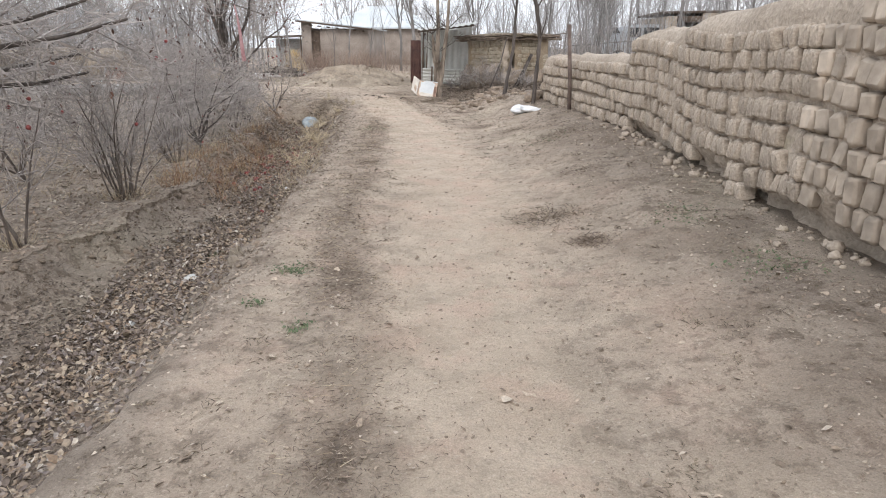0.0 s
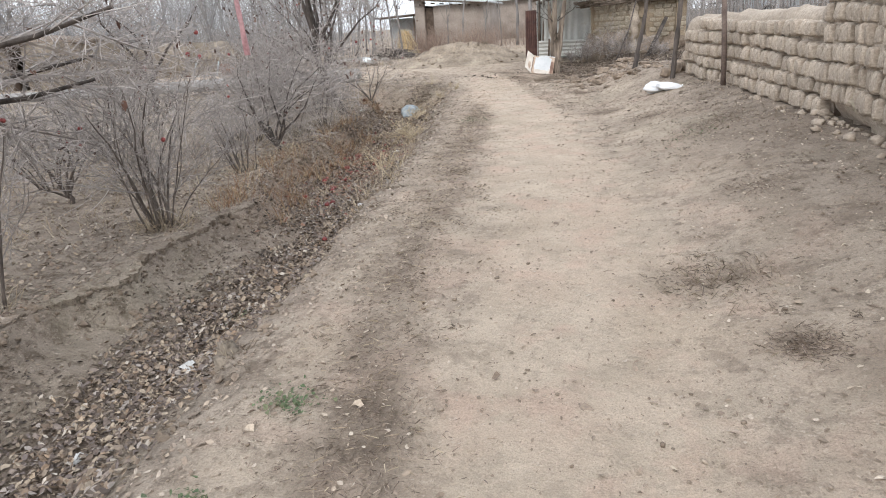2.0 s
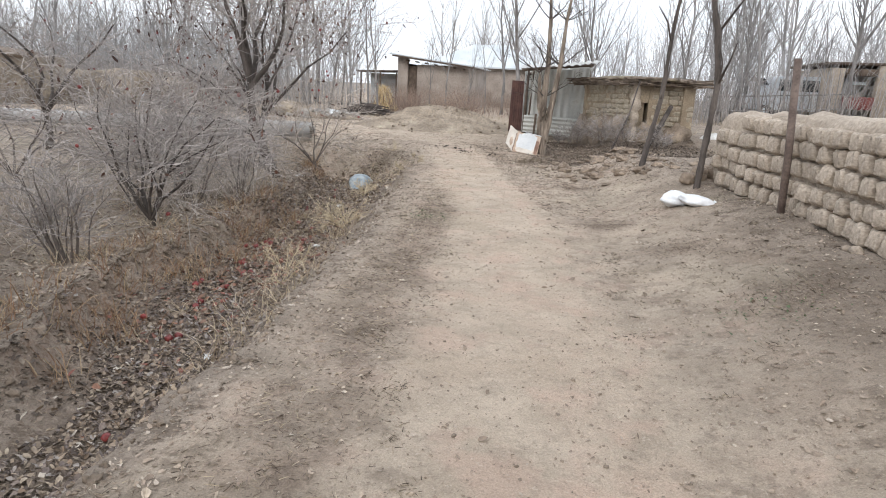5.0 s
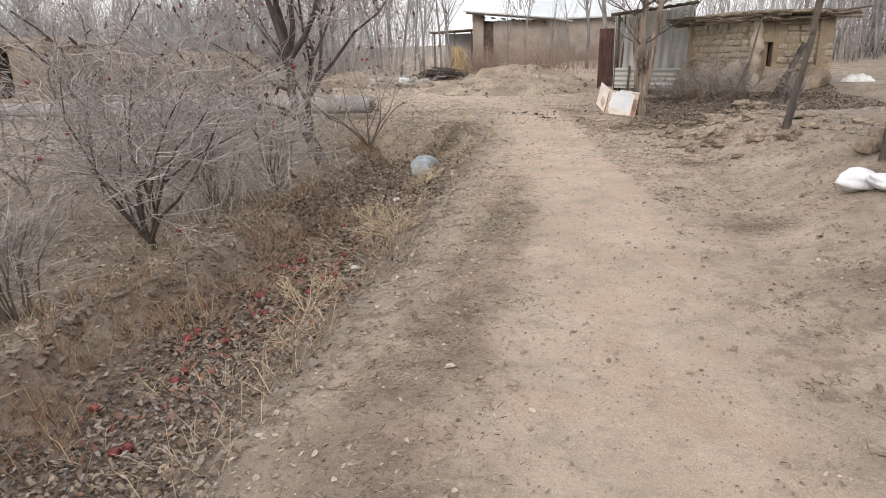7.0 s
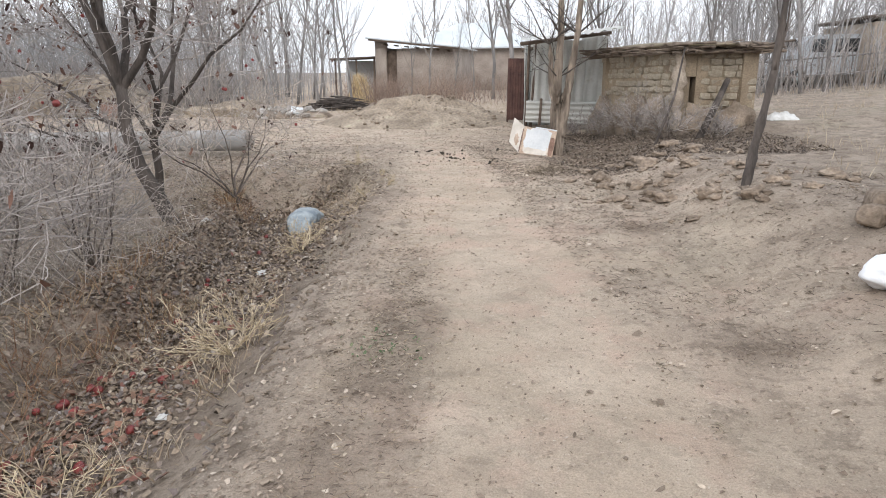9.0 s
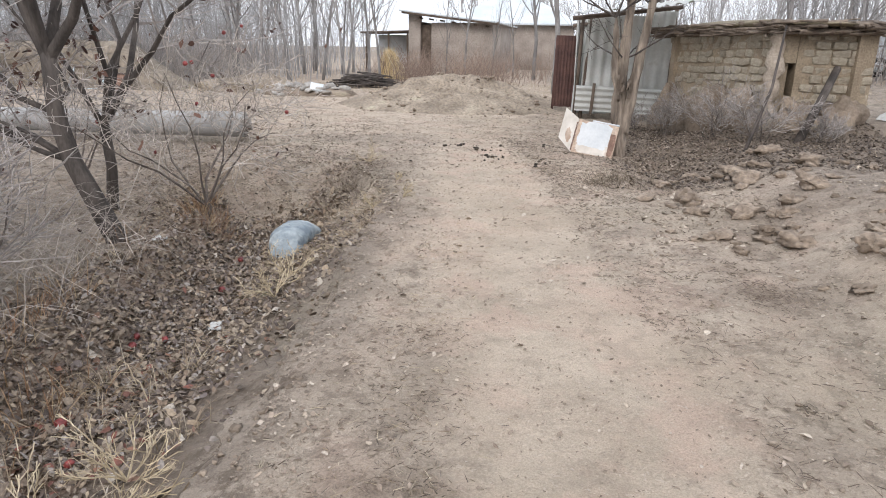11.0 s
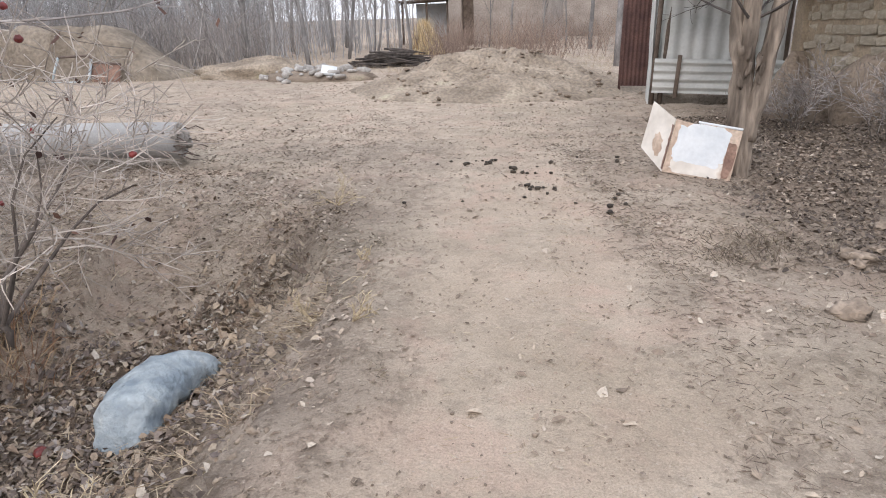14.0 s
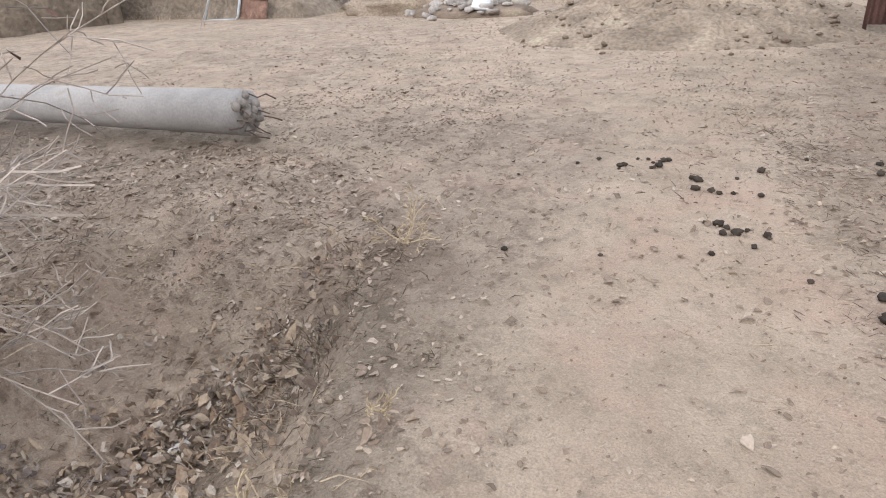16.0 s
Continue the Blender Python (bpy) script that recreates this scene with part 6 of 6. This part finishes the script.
def dead_weed(x, y, seed, n, w, h):
    """A pale, brittle, many-branched dead weed."""
    r = random.Random(seed)
    t = thing("dead_weed", "pale dry branching weed on the ditch edge", "weed", pose(x, y, ground(x, y) + 0.01))
    for k in range(n):
        an, a = r.uniform(0, 6.283), Shape()
        d = Vector((math.cos(an) * r.uniform(0.4, 1.3), math.sin(an) * r.uniform(0.4, 1.3), r.uniform(0.3, 1)))
        grow([a, a, a], (0, 0, 0), d, w * r.uniform(0.5, 1.0), 0.006, 0, r, (6, 3), (25, 55), 0.1, sides=(4, 3, 3, 3), wander=0.12, start=0.2)
        part("stalk", a, DRYSTALK, t, smooth=False)


for k, (x, y, n, w) in enumerate(((-2.45, 12.9, 9, 0.5), (-2.75, 17.55, 5, 0.2), (-2.62, 18.0, 3, 0.14), (-2.6, 11.4, 6, 0.4), (-2.55, 13.3, 6, 0.4), (-2.35, 17.2, 4, 0.2), (-2.9, 15.5, 6, 0.4), (-2.3, 10.6, 5, 0.3), (-3.0, 16.0, 6, 0.35), (-3.3, 19.2, 5, 0.35))):
    dead_weed(x, y, 300 + k, n, w, 0.3)
grass("path_tuft", "low tuft of dead brown weed on the path", SCRAPS, [(0.95, 5.72, 0.17, 420), (1.15, 4.9, 0.08, 80), (1.55, 9.6, 0.2, 160), (-3.35, 18.9, 0.25, 420), (0.05, 18.9, 0.2, 200), (2.6, 15.9, 0.2, 120)], 0.03, 0.11, 6, 1.6, 0.006)


def litter():
    r = random.Random(500)
    s = Shape()
    for k in range(36000):
        y = 2.0 + 17.5 * r.random() ** 1.15
        lo, hi = along(BANK, y) + 0.5 + 0.15 * math.sin(y * 1.7), along(EDGE, y) - 0.1
        x = along(BED, y) + 0.15 + r.gauss(0, 0.42)
        if y > 13:
            x -= abs(r.gauss(0, 0.35))
        if x < lo - (1.0 if y > 9 else 0.0) or x > hi or r.random() < 0.9 * float(smooth(17.0, 18.0, y)):
            continue
        s.leaf((x, y, ground(x, y) + r.uniform(0.004, 0.028)), r.uniform(0.02, 0.05), r, 0.7)
    for k in range(8000):
        y = r.uniform(13.5, 17.6)
        x = along(BED, y) - 0.1 + r.gauss(0, 0.5)
        if along(BANK, y) - 0.6 < x < along(EDGE, y) - 0.1:
            s.leaf((x, y, ground(x, y) + r.uniform(0.004, 0.035)), r.uniform(0.02, 0.055), r, 0.9)
    red = Shape()
    for k in range(700):
        y = r.gauss(12.0, 1.4)
        x = along(BED, y) + r.gauss(0.1, 0.35)
        if x < along(EDGE, y) - 0.15:
            red.leaf((x, y, ground(x, y) + r.uniform(0.01, 0.04)), r.uniform(0.035, 0.075), r, 0.5)
    solid("russet_leaves", red, RUSSET, "patch of russet fallen leaves in the ditch", "dead leaves", kind="stuff", smooth=False)
    solid("leaf_litter", s, LEAVES, "thick litter of brown dead leaves in the ditch", "dead leaves", kind="stuff", smooth=False)
    s = Shape()
    for k in range(13000):
        y = 1.5 + 24 * r.random() ** 1.1
        x = r.uniform(along(EDGE, y), 2.4) if y < 18 else r.uniform(-9, 2.4)
        if r.random() < 0.75 * math.exp(-((x - along(LINE, y)) / 0.45) ** 2) or noise.noise(Vector((x * 1.4, y * 1.4, 33))) + 0.35 * r.gauss(0, 1) < 0.1:
            continue
        s.leaf((x, y, ground(x, y) + 0.006), min(0.05, 0.008 + r.expovariate(1 / 0.009)), r, 0.4)
    for k in range(11000):
        y = r.uniform(3, 20)
        x = along(BANK, y) - r.expovariate(1 / 2.2)
        s.leaf((x, y, ground(x, y) + 0.006), r.uniform(0.02, 0.055), r, 0.5)
    for k in range(7000):
        y = r.uniform(14, 26)
        x = along(LINE, y) + r.choice((-1, 1)) * (0.5 + r.expovariate(1 / 1.1))
        if x > 2.3 or noise.noise(Vector((x * 1.4, y * 1.4, 33))) + 0.3 * r.gauss(0, 1) < 0.05:
            continue
        s.leaf((x, y, ground(x, y) + 0.005), r.uniform(0.010, 0.032), r, 0.5)
    for k in range(5000):
        y = r.uniform(3, 15)
        x = r.choice((along(EDGE, y) + r.expovariate(1 / 0.35), 2.35 - r.expovariate(1 / 0.5)))
        s.leaf((x, y, ground(x, y) + 0.005), r.uniform(0.01, 0.034), r, 0.5)
    for k in range(2600):
        y = r.uniform(16.6, 20.4)
        x = r.uniform(-6.2, along(EDGE, y) + 0.25)
        s.leaf((x, y, ground(x, y) + 0.006), r.uniform(0.012, 0.05), r, 0.6)
    for k in range(12000):
        y = 1.6 + 22 * r.random()
        x = along(LINE, y) + r.gauss(0, 1.1)
        if along(EDGE, y) < x < 2.3:
            s.leaf((x, y, ground(x, y) + 0.004), r.uniform(0.006, 0.02), r, 0.5)
    for k in range(4500):
        x, y = r.gauss(0.7, 0.5), r.uniform(20.4, 24.5)
        s.leaf((x, y, ground(x, y) + 0.008), r.uniform(0.02, 0.05), r, 0.4)
    for k in range(9000):
        x, y = r.uniform(-11, 2.2), r.uniform(18.8, 30)
        if noise.noise(Vector((x * 0.7, y * 0.7, 21))) + 0.3 * r.gauss(0, 1) > 0.0:
            s.leaf((x, y, ground(x, y) + 0.006), r.uniform(0.015, 0.05), r, 0.5)
    solid("scattered_leaves", s, CHIPS, "scattered dry leaves and chips on the earth", "dead leaves", kind="stuff", smooth=False)
    s = Shape()
    for k in range(5200):
        y = r.uniform(1.2, 22)
        x = r.uniform(along(EDGE, y), 2.4) if y < 18 else r.uniform(-8, 2)
        q = 0.004 + min(0.03, r.expovariate(1 / 0.005))
        s.lump(pose(x, y, ground(x, y) + q * 0.1, 0, 0, r.uniform(0, 360)), (q, q * 0.8, q * 0.6), r, 0.15, 3, 5)
    solid("pebbles", s, CLOD, "small pebbles and crumbs of earth on the path", "pebbles", kind="stuff")
    s = Shape()
    for k in range(5200):
        y = r.uniform(2, 20)
        zone = r.random()
        if zone < 0.45:
            x = along(BAND, y) + r.gauss(0, 0.22)
        elif zone < 0.7:
            x = r.uniform(along(EDGE, y) - 1.4, along(EDGE, y))
        else:
            x = along(BANK, y) - r.expovariate(1 / 1.5)
        a = r.uniform(0, 6.283)
        s.blade((x, y, ground(x, y) + 0.008), (math.cos(a), math.sin(a), r.uniform(0.0, 0.3)), r.uniform(0.02, 0.085), 0.003, 0.02, r)
    dim = Shape()
    for k in range(26000):
        y = 1.4 + 13 * r.random() ** 1.2
        n1 = noise.noise(Vector((along(LINE, y) * 0.8, y * 0.5, 9)))
        if k % 3:
            x = along(BAND, y) + 0.15 * n1 + r.gauss(0, 0.17)
        else:
            px, py, pr = r.choice(PATCHES[:7] + PATCHES[10:12])
            x, y = px + r.gauss(0, pr * 0.6), py + r.gauss(0, pr * 0.5)
        if noise.noise(Vector((x * 2.3, y * 1.6, 4))) + 0.4 * r.gauss(0, 1) < -0.1:
            continue
        a = r.uniform(0, 6.283)
        dim.blade((x, y, ground(x, y) + 0.004), (math.cos(a), math.sin(a), r.uniform(0.0, 0.45)), r.uniform(0.012, 0.05), 0.0035, 0.02, r)
    for k in range(9000):
        y = r.uniform(12.5, 21.5)
        x = 0.25 + along(LINE, y) + r.expovariate(1 / 1.0) + 0.3
        if x > 2.6 or noise.noise(Vector((x * 1.9, y * 1.3, 14))) + 0.35 * r.gauss(0, 1) < 0.0:
            continue
        a = r.uniform(0, 6.283)
        dim.blade((x, y, ground(x, y) + 0.004), (math.cos(a), math.sin(a), r.uniform(0.0, 0.4)), r.uniform(0.02, 0.08), 0.004, 0.02, r)
    for k in range(2500):
        y = r.uniform(16.8, 20.2)
        x = along(EDGE, y) + 0.1 - r.expovariate(1 / 0.9)
        if noise.noise(Vector((x * 1.6, y * 1.6, 24))) + 0.3 * r.gauss(0, 1) < 0.0:
            continue
        a = r.uniform(0, 6.283)
        dim.blade((x, y, ground(x, y) + 0.004), (math.cos(a), math.sin(a), r.uniform(0.0, 0.6)), r.uniform(0.02, 0.09), 0.004, 0.02, r)
    for k in range(14000):
        y = r.uniform(3, 20)
        x = along(BANK, y) + 0.25 - r.expovariate(1 / 1.8)
        if noise.noise(Vector((x * 0.9, y * 0.9, 44))) + 0.3 * r.gauss(0, 1) < -0.1:
            continue
        a = r.uniform(0, 6.283)
        dim.blade((x, y, ground(x, y) + 0.003), (math.cos(a), math.sin(a), r.uniform(0.0, 0.8)), r.uniform(0.03, 0.11), 0.005, 0.02, r)
    for k in range(9000):
        x, y = r.uniform(-11, 2.2), r.uniform(18.8, 30)
        if noise.noise(Vector((x * 0.8, y * 0.8, 54))) + 0.3 * r.gauss(0, 1) < 0.0:
            continue
        a = r.uniform(0, 6.283)
        dim.blade((x, y, ground(x, y) + 0.004), (math.cos(a), math.sin(a), r.uniform(0.0, 0.5)), r.uniform(0.03, 0.1), 0.006, 0.02, r)
    slope = Shape()
    for k in range(7000):
        y = r.uniform(2.5, 12)
        x = along(BANK, y) + r.uniform(0.1, 0.7)
        if noise.noise(Vector((x * 1.5, y * 1.5, 64))) + 0.3 * r.gauss(0, 1) > 0.05:
            slope.leaf((x, y, ground(x, y) + 0.008), r.uniform(0.015, 0.045), r, 0.6)
    for k in range(19000):
        x, y = r.uniform(-0.5, 3.4), r.uniform(18.3, 24.0)
        if x < 0.05 - (y - 18.6) * 0.10 + r.gauss(0, 0.22):
            continue
        slope.leaf((x, y, ground(x, y) + r.uniform(0.004, 0.02)), r.uniform(0.015, 0.05), r, 0.6)
    solid("slope_leaves", slope, DARKLEAF, "dark dead leaves on the bank and the hut slope", "dead leaves", kind="stuff", smooth=False)
    solid("weed_litter", dim, WEEDBITS, "crushed dark bits of dead weed along the path", "plant litter", kind="stuff", smooth=False)
    solid("straw_litter", s, STRAW, "fine dry straw and grass stems on the earth", "straw", kind="stuff", smooth=False)


litter()


def debris():
    """Curled leaf flakes, crumbs and flattened scraps of weed that roughen the trodden earth."""
    r, flakes, crumbs, scraps = random.Random(812), Shape(), Shape(), Shape()

    def place():
        y = 1.4 + 23.5 * r.random()
        lo = along(EDGE, y) + 0.02 if y < 18.5 else -8.0
        return r.uniform(lo, 2.35), y

    for k in range(15000):
        x, y = place()
        off = abs(x - along(LINE, y))
        clump = noise.noise(Vector((x * 1.7, y * 1.7, 71))) + 0.5 * noise.noise(Vector((x * 5, y * 5, 72)))
        if r.random() > 0.12 + 0.55 * float(smooth(0.3, 1.2, off)) + 0.5 * clump:
            continue
        q = 0.012 + min(0.05, r.expovariate(1 / (0.010 + 0.008 * float(smooth(14, 18, y)))))
        flakes.leaf((x, y, ground(x, y) + 0.003), q, r, 0.35)
    for k in range(9000):
        x, y = place()
        if noise.noise(Vector((x * 1.3, y * 1.3, 81))) + 0.35 * r.gauss(0, 1) < 0.12 or r.random() < math.exp(-((x - along(LINE, y)) / 0.4) ** 2):
            continue
        q = 0.006 + min(0.03, r.expovariate(1 / 0.006))
        crumbs.lump(pose(x, y, ground(x, y) + q * 0.12, 0, 0, r.uniform(0, 360)), (q, q * r.uniform(0.6, 0.9), q * 0.5), r, 0.3, 3, 6)
    for k in range(420):
        x, y = place()
        if y > 21 or abs(x - along(LINE, y)) < 0.42 + 0.2 * r.random() or noise.noise(Vector((x * 0.9, y * 0.9, 91))) < -0.15:
            continue
        w = 0.03 + min(0.12, r.expovariate(1 / 0.035))
        long_way = r.uniform(0, 6.283)
        for j in range(int(10 + 260 * w)):
            u, v = r.gauss(0, w), r.gauss(0, w * 0.45)
            a, b = x + u * math.cos(long_way) - v * math.sin(long_way), y + u * math.sin(long_way) + v * math.cos(long_way)
            t = r.uniform(0, 6.283)
            scraps.blade((a, b, ground(a, b) + 0.003), (math.cos(t), math.sin(t), r.uniform(0.05, 0.7)), r.uniform(0.015, 0.045), 0.005, 0.05, r)
    for k in range(9000):
        x, y = r.uniform(-6.5, 1.0), r.uniform(16.5, 24)
        if y < 18.5 and along(EDGE, y) - 1.6 < x < along(EDGE, y) or r.random() < 0.85 * math.exp(-((x - along(LINE, y)) / 0.8) ** 4):
            continue
        if noise.noise(Vector((x * 1.5, y * 1.5, 73))) + 0.4 * r.gauss(0, 1) > -0.05:
            flakes.leaf((x, y, ground(x, y) + 0.005), 0.012 + min(0.045, r.expovariate(1 / 0.012)), r, 0.6)
    for k in range(9000):
        side = r.random()
        y = r.uniform(16.8, 22.5)
        x = r.uniform(-6.5, along(EDGE, min(y, 19.5)) + 0.1) if side < 0.6 else along(LINE, y) + 0.7 + r.expovariate(1 / 0.8)
        if x > 1.2 or noise.noise(Vector((x * 2.1, y * 2.1, 75))) + 0.3 * r.gauss(0, 1) < 0.0:
            continue
        t = r.uniform(0, 6.283)
        scraps.blade((x, y, ground(x, y) + 0.003), (math.cos(t), math.sin(t), r.uniform(0.05, 0.6)), r.uniform(0.02, 0.06), 0.005, 0.05, r)
    solid("path_flakes", flakes, FLAKES, "curled flakes of dead leaf strewn over the path", "dead leaves", kind="stuff", smooth=False)
    solid("path_crumbs", crumbs, CRUMB, "crumbs of dark earth kicked up on the path", "earth crumbs", kind="stuff")
    solid("weed_scraps", scraps, SCRAPS, "flattened dark scraps of dead weed on the earth", "plant litter", kind="stuff", smooth=False)
    crust = Shape()
    for k in range(260):
        y = r.uniform(2.5, 13.6)
        x = float(np.interp(y, [p[1] for p in HIGH + LOW[1:]], [p[0] for p in HIGH + LOW[1:]])) + 0.06 - r.expovariate(1 / 0.09)
        q = 0.015 + min(0.12, r.expovariate(1 / 0.028))
        crust.lump(pose(x, y, ground(x, y) + q * 0.15, r.uniform(-20, 20), 0, r.uniform(0, 360)), (q, q * r.uniform(0.6, 0.9), q * 0.65), r, 0.35, 5, 7, 0.15)
    solid("wall_crumbs", crust, MUD, "crumbs of mud fallen at the foot of the walls", "earth crumbs", kind="stuff")
    hollow = Shape()
    for k in range(1300):
        x, y = -3.72 + r.gauss(0, 0.24), 18.05 + r.gauss(0, 0.36)
        if x < along(EDGE, y) - 0.12:
            hollow.leaf((x, y, ground(x, y) + r.uniform(0.005, 0.035)), 0.02 + min(0.06, r.expovariate(1 / 0.018)), r, 1.1)
    for k in range(2600):
        y = r.uniform(13.0, 17.4)
        x = along(BED, y) + 0.1 + r.gauss(0, 0.4)
        if along(BANK, y) + 0.2 < x < along(EDGE, y) - 0.14:
            hollow.leaf((x, y, ground(x, y) + r.uniform(0.01, 0.03)), 0.02 + min(0.05, r.expovariate(1 / 0.018)), r, 0.9)
    for k in range(1500):
        y = r.uniform(2.5, 9.5)
        x = along(BED, y) + 0.15 + r.gauss(0, 0.35)
        if along(BANK, y) + 0.4 < x < along(EDGE, y) - 0.12:
            hollow.leaf((x, y, ground(x, y) + r.uniform(0.015, 0.035)), r.uniform(0.025, 0.055), r, 0.8)
    for k in range(700):
        x, y = r.uniform(-6, -3.2), r.uniform(16.6, 20.2)
        if x < along(EDGE, y) and noise.noise(Vector((x * 2, y * 2, 17))) > 0.05:
            hollow.leaf((x, y, ground(x, y) + 0.01), r.uniform(0.02, 0.06), r, 1.0)
    for k in range(5000):
        y = r.uniform(3.5, 15)
        x = along(BANK, y) - 0.05 - r.expovariate(1 / 1.6)
        if noise.noise(Vector((x * 1.2, y * 1.2, 19))) + 0.3 * r.gauss(0, 1) > 0.0:
            hollow.leaf((x, y, ground(x, y) + 0.008), r.uniform(0.02, 0.055), r, 0.8)
    solid("hollow_leaves", hollow, GREYLEAF, "grey and buff dead leaves in the ditch and on its bank", "dead leaves", kind="stuff", smooth=False)
    clod = Shape().lump(pose(-1.6, 4.87, ground(-1.6, 4.87) + 0.01, 10, -15, 30), (0.16, 0.2, 0.15), r, 0.35, 9, 14, 0.25)
    solid("turf_clod", clod, BANKMUD, "clod of turf broken off at the path edge", "earth clod")
    grass("hump_weed", "low dead brown weed at the path edge", SCRAPS, [(-0.3, 18.75, 0.16, 420), (-0.45, 18.5, 0.10, 160), (-3.35, 18.5, 0.13, 260), (-3.2, 18.15, 0.10, 120), (-1.6, 4.87, 0.08, 70)], 0.05, 0.16, 31, 0.9, 0.005)


debris()


# ---- bricks of the walls, piece by piece ----
def lay(parent, line, z0, z1, w, h, proud, seed, near, limit, meshes, material, thick=0.16, skip=None):
    """Courses of mud bricks along a line; those in the near stretch are pieces of their own, the rest is joined."""
    r, rest, count = random.Random(seed), Shape(), 0
    segs, total = [], 0.0
    for a, b in zip(line, line[1:]):
        L = math.hypot(b[0] - a[0], b[1] - a[1])
        segs.append((total, total + L, a, b))
        total += L
    row = 0
    zc = 0.0
    while zc < 2.0:
        hh = h * r.uniform(0.92, 1.08)
        s = (row % 2) * w * 0.5 + r.uniform(0, 0.05)
        wave = r.uniform(0, 6)
        while s < total:
            ww = w * r.uniform(0.78, 1.25)
            u = s + ww / 2
            s += ww * 1.04
            if u + ww / 2 > total:
                break
            g = next(q for q in segs if q[0] <= u <= q[1] + 1e-6)
            f = (u - g[0]) / (g[1] - g[0])
            x, y = [g[2][k] + (g[3][k] - g[2][k]) * f for k in (0, 1)]
            z = z0(y) + zc + hh / 2 + 0.02 * math.sin(u * 1.3 + wave)
            if z + hh / 2 > z1(y) or (skip and skip(u, z, r)):
                continue
            ang = math.degrees(math.atan2(g[3][1] - g[2][1], g[3][0] - g[2][0]))
            off = proud + r.uniform(-0.03, 0.025)
            d = Vector((g[3][0] - g[2][0], g[3][1] - g[2][1], 0)).normalized()
            nrm = Vector((-d.y, d.x, 0)) if parent is not HUT else Vector((d.y, -d.x, 0))
            p = Vector((x, y, z)) + nrm * (off - thick / 2)
            m = Matrix.Translation(p) @ Euler((radians(r.gauss(0, 5)), radians(r.gauss(0, 5)), radians(ang + r.gauss(0, 6)))).to_matrix().to_4x4() @ Matrix.Diagonal((ww * (0.95 if parent is HUT else r.uniform(0.8, 0.88)), thick, hh * r.uniform(0.86, 0.95), 1))
            me = r.choice(meshes)
            if near[0] <= y <= near[1] and count < limit:
                ob = new("brick", me)
                ob.parent = parent
                ob.matrix_parent_inverse = parent.matrix_basis.inverted()
                ob.matrix_basis = m
                count += 1
            else:
                rest.add([m @ v.co for v in me.vertices], [tuple(q.vertices) for q in me.polygons])
        zc += hh
        row += 1
    if rest.v:
        tagged(part("further_bricks", rest, material, parent, "", "brick"), kind="stuff")


lay(wall_high, [(x - 0.01, y) for x, y in HIGH], lambda y: base_high(y) - 0.04 + 0.05 * math.sin(y * 1.7), lambda y: high_top(y) + 0.01, 0.135, 0.18, 0.05, 1, (4.6, 9.2), 300, LUMPS, ADOBE_REST, 0.16, lambda u, z, r: z < base_high(u - 6) + 0.17 + 0.3 * noise.noise(Vector((u * 1.6, 4, 4))) or r.random() < 0.03)
lay(wall_low, LOW, lambda y: base_low(y) + 0.0, lambda y: low_top(y) + 0.03, 0.20, 0.172, 0.10, 2, (8.9, 14.6), 300, LUMPS, ADOBE_REST, 0.22)
flat = random.Random(9)
SLIPS = [Shape().block(Matrix(), (1, 1, 1), 0.10, 0.03, flat).mesh("brick", HUTMUD, "brick") for _ in range(6)]
lay(HUT, [(HB.x + 0.42, HB.y + 0.04), (HC.x, HC.y)], lambda y: 0.3, lambda y: 1.86, 0.21, 0.118, 0.022, 3, (0, 99), 200, SLIPS, HUTMUD, 0.12)
lay(HUT, [(HA.x, HA.y), (HB.x, HB.y)], lambda y: 0.3, lambda y: 1.86, 0.21, 0.118, 0.022, 4, (0, 99), 300, SLIPS, HUTMUD, 0.12)
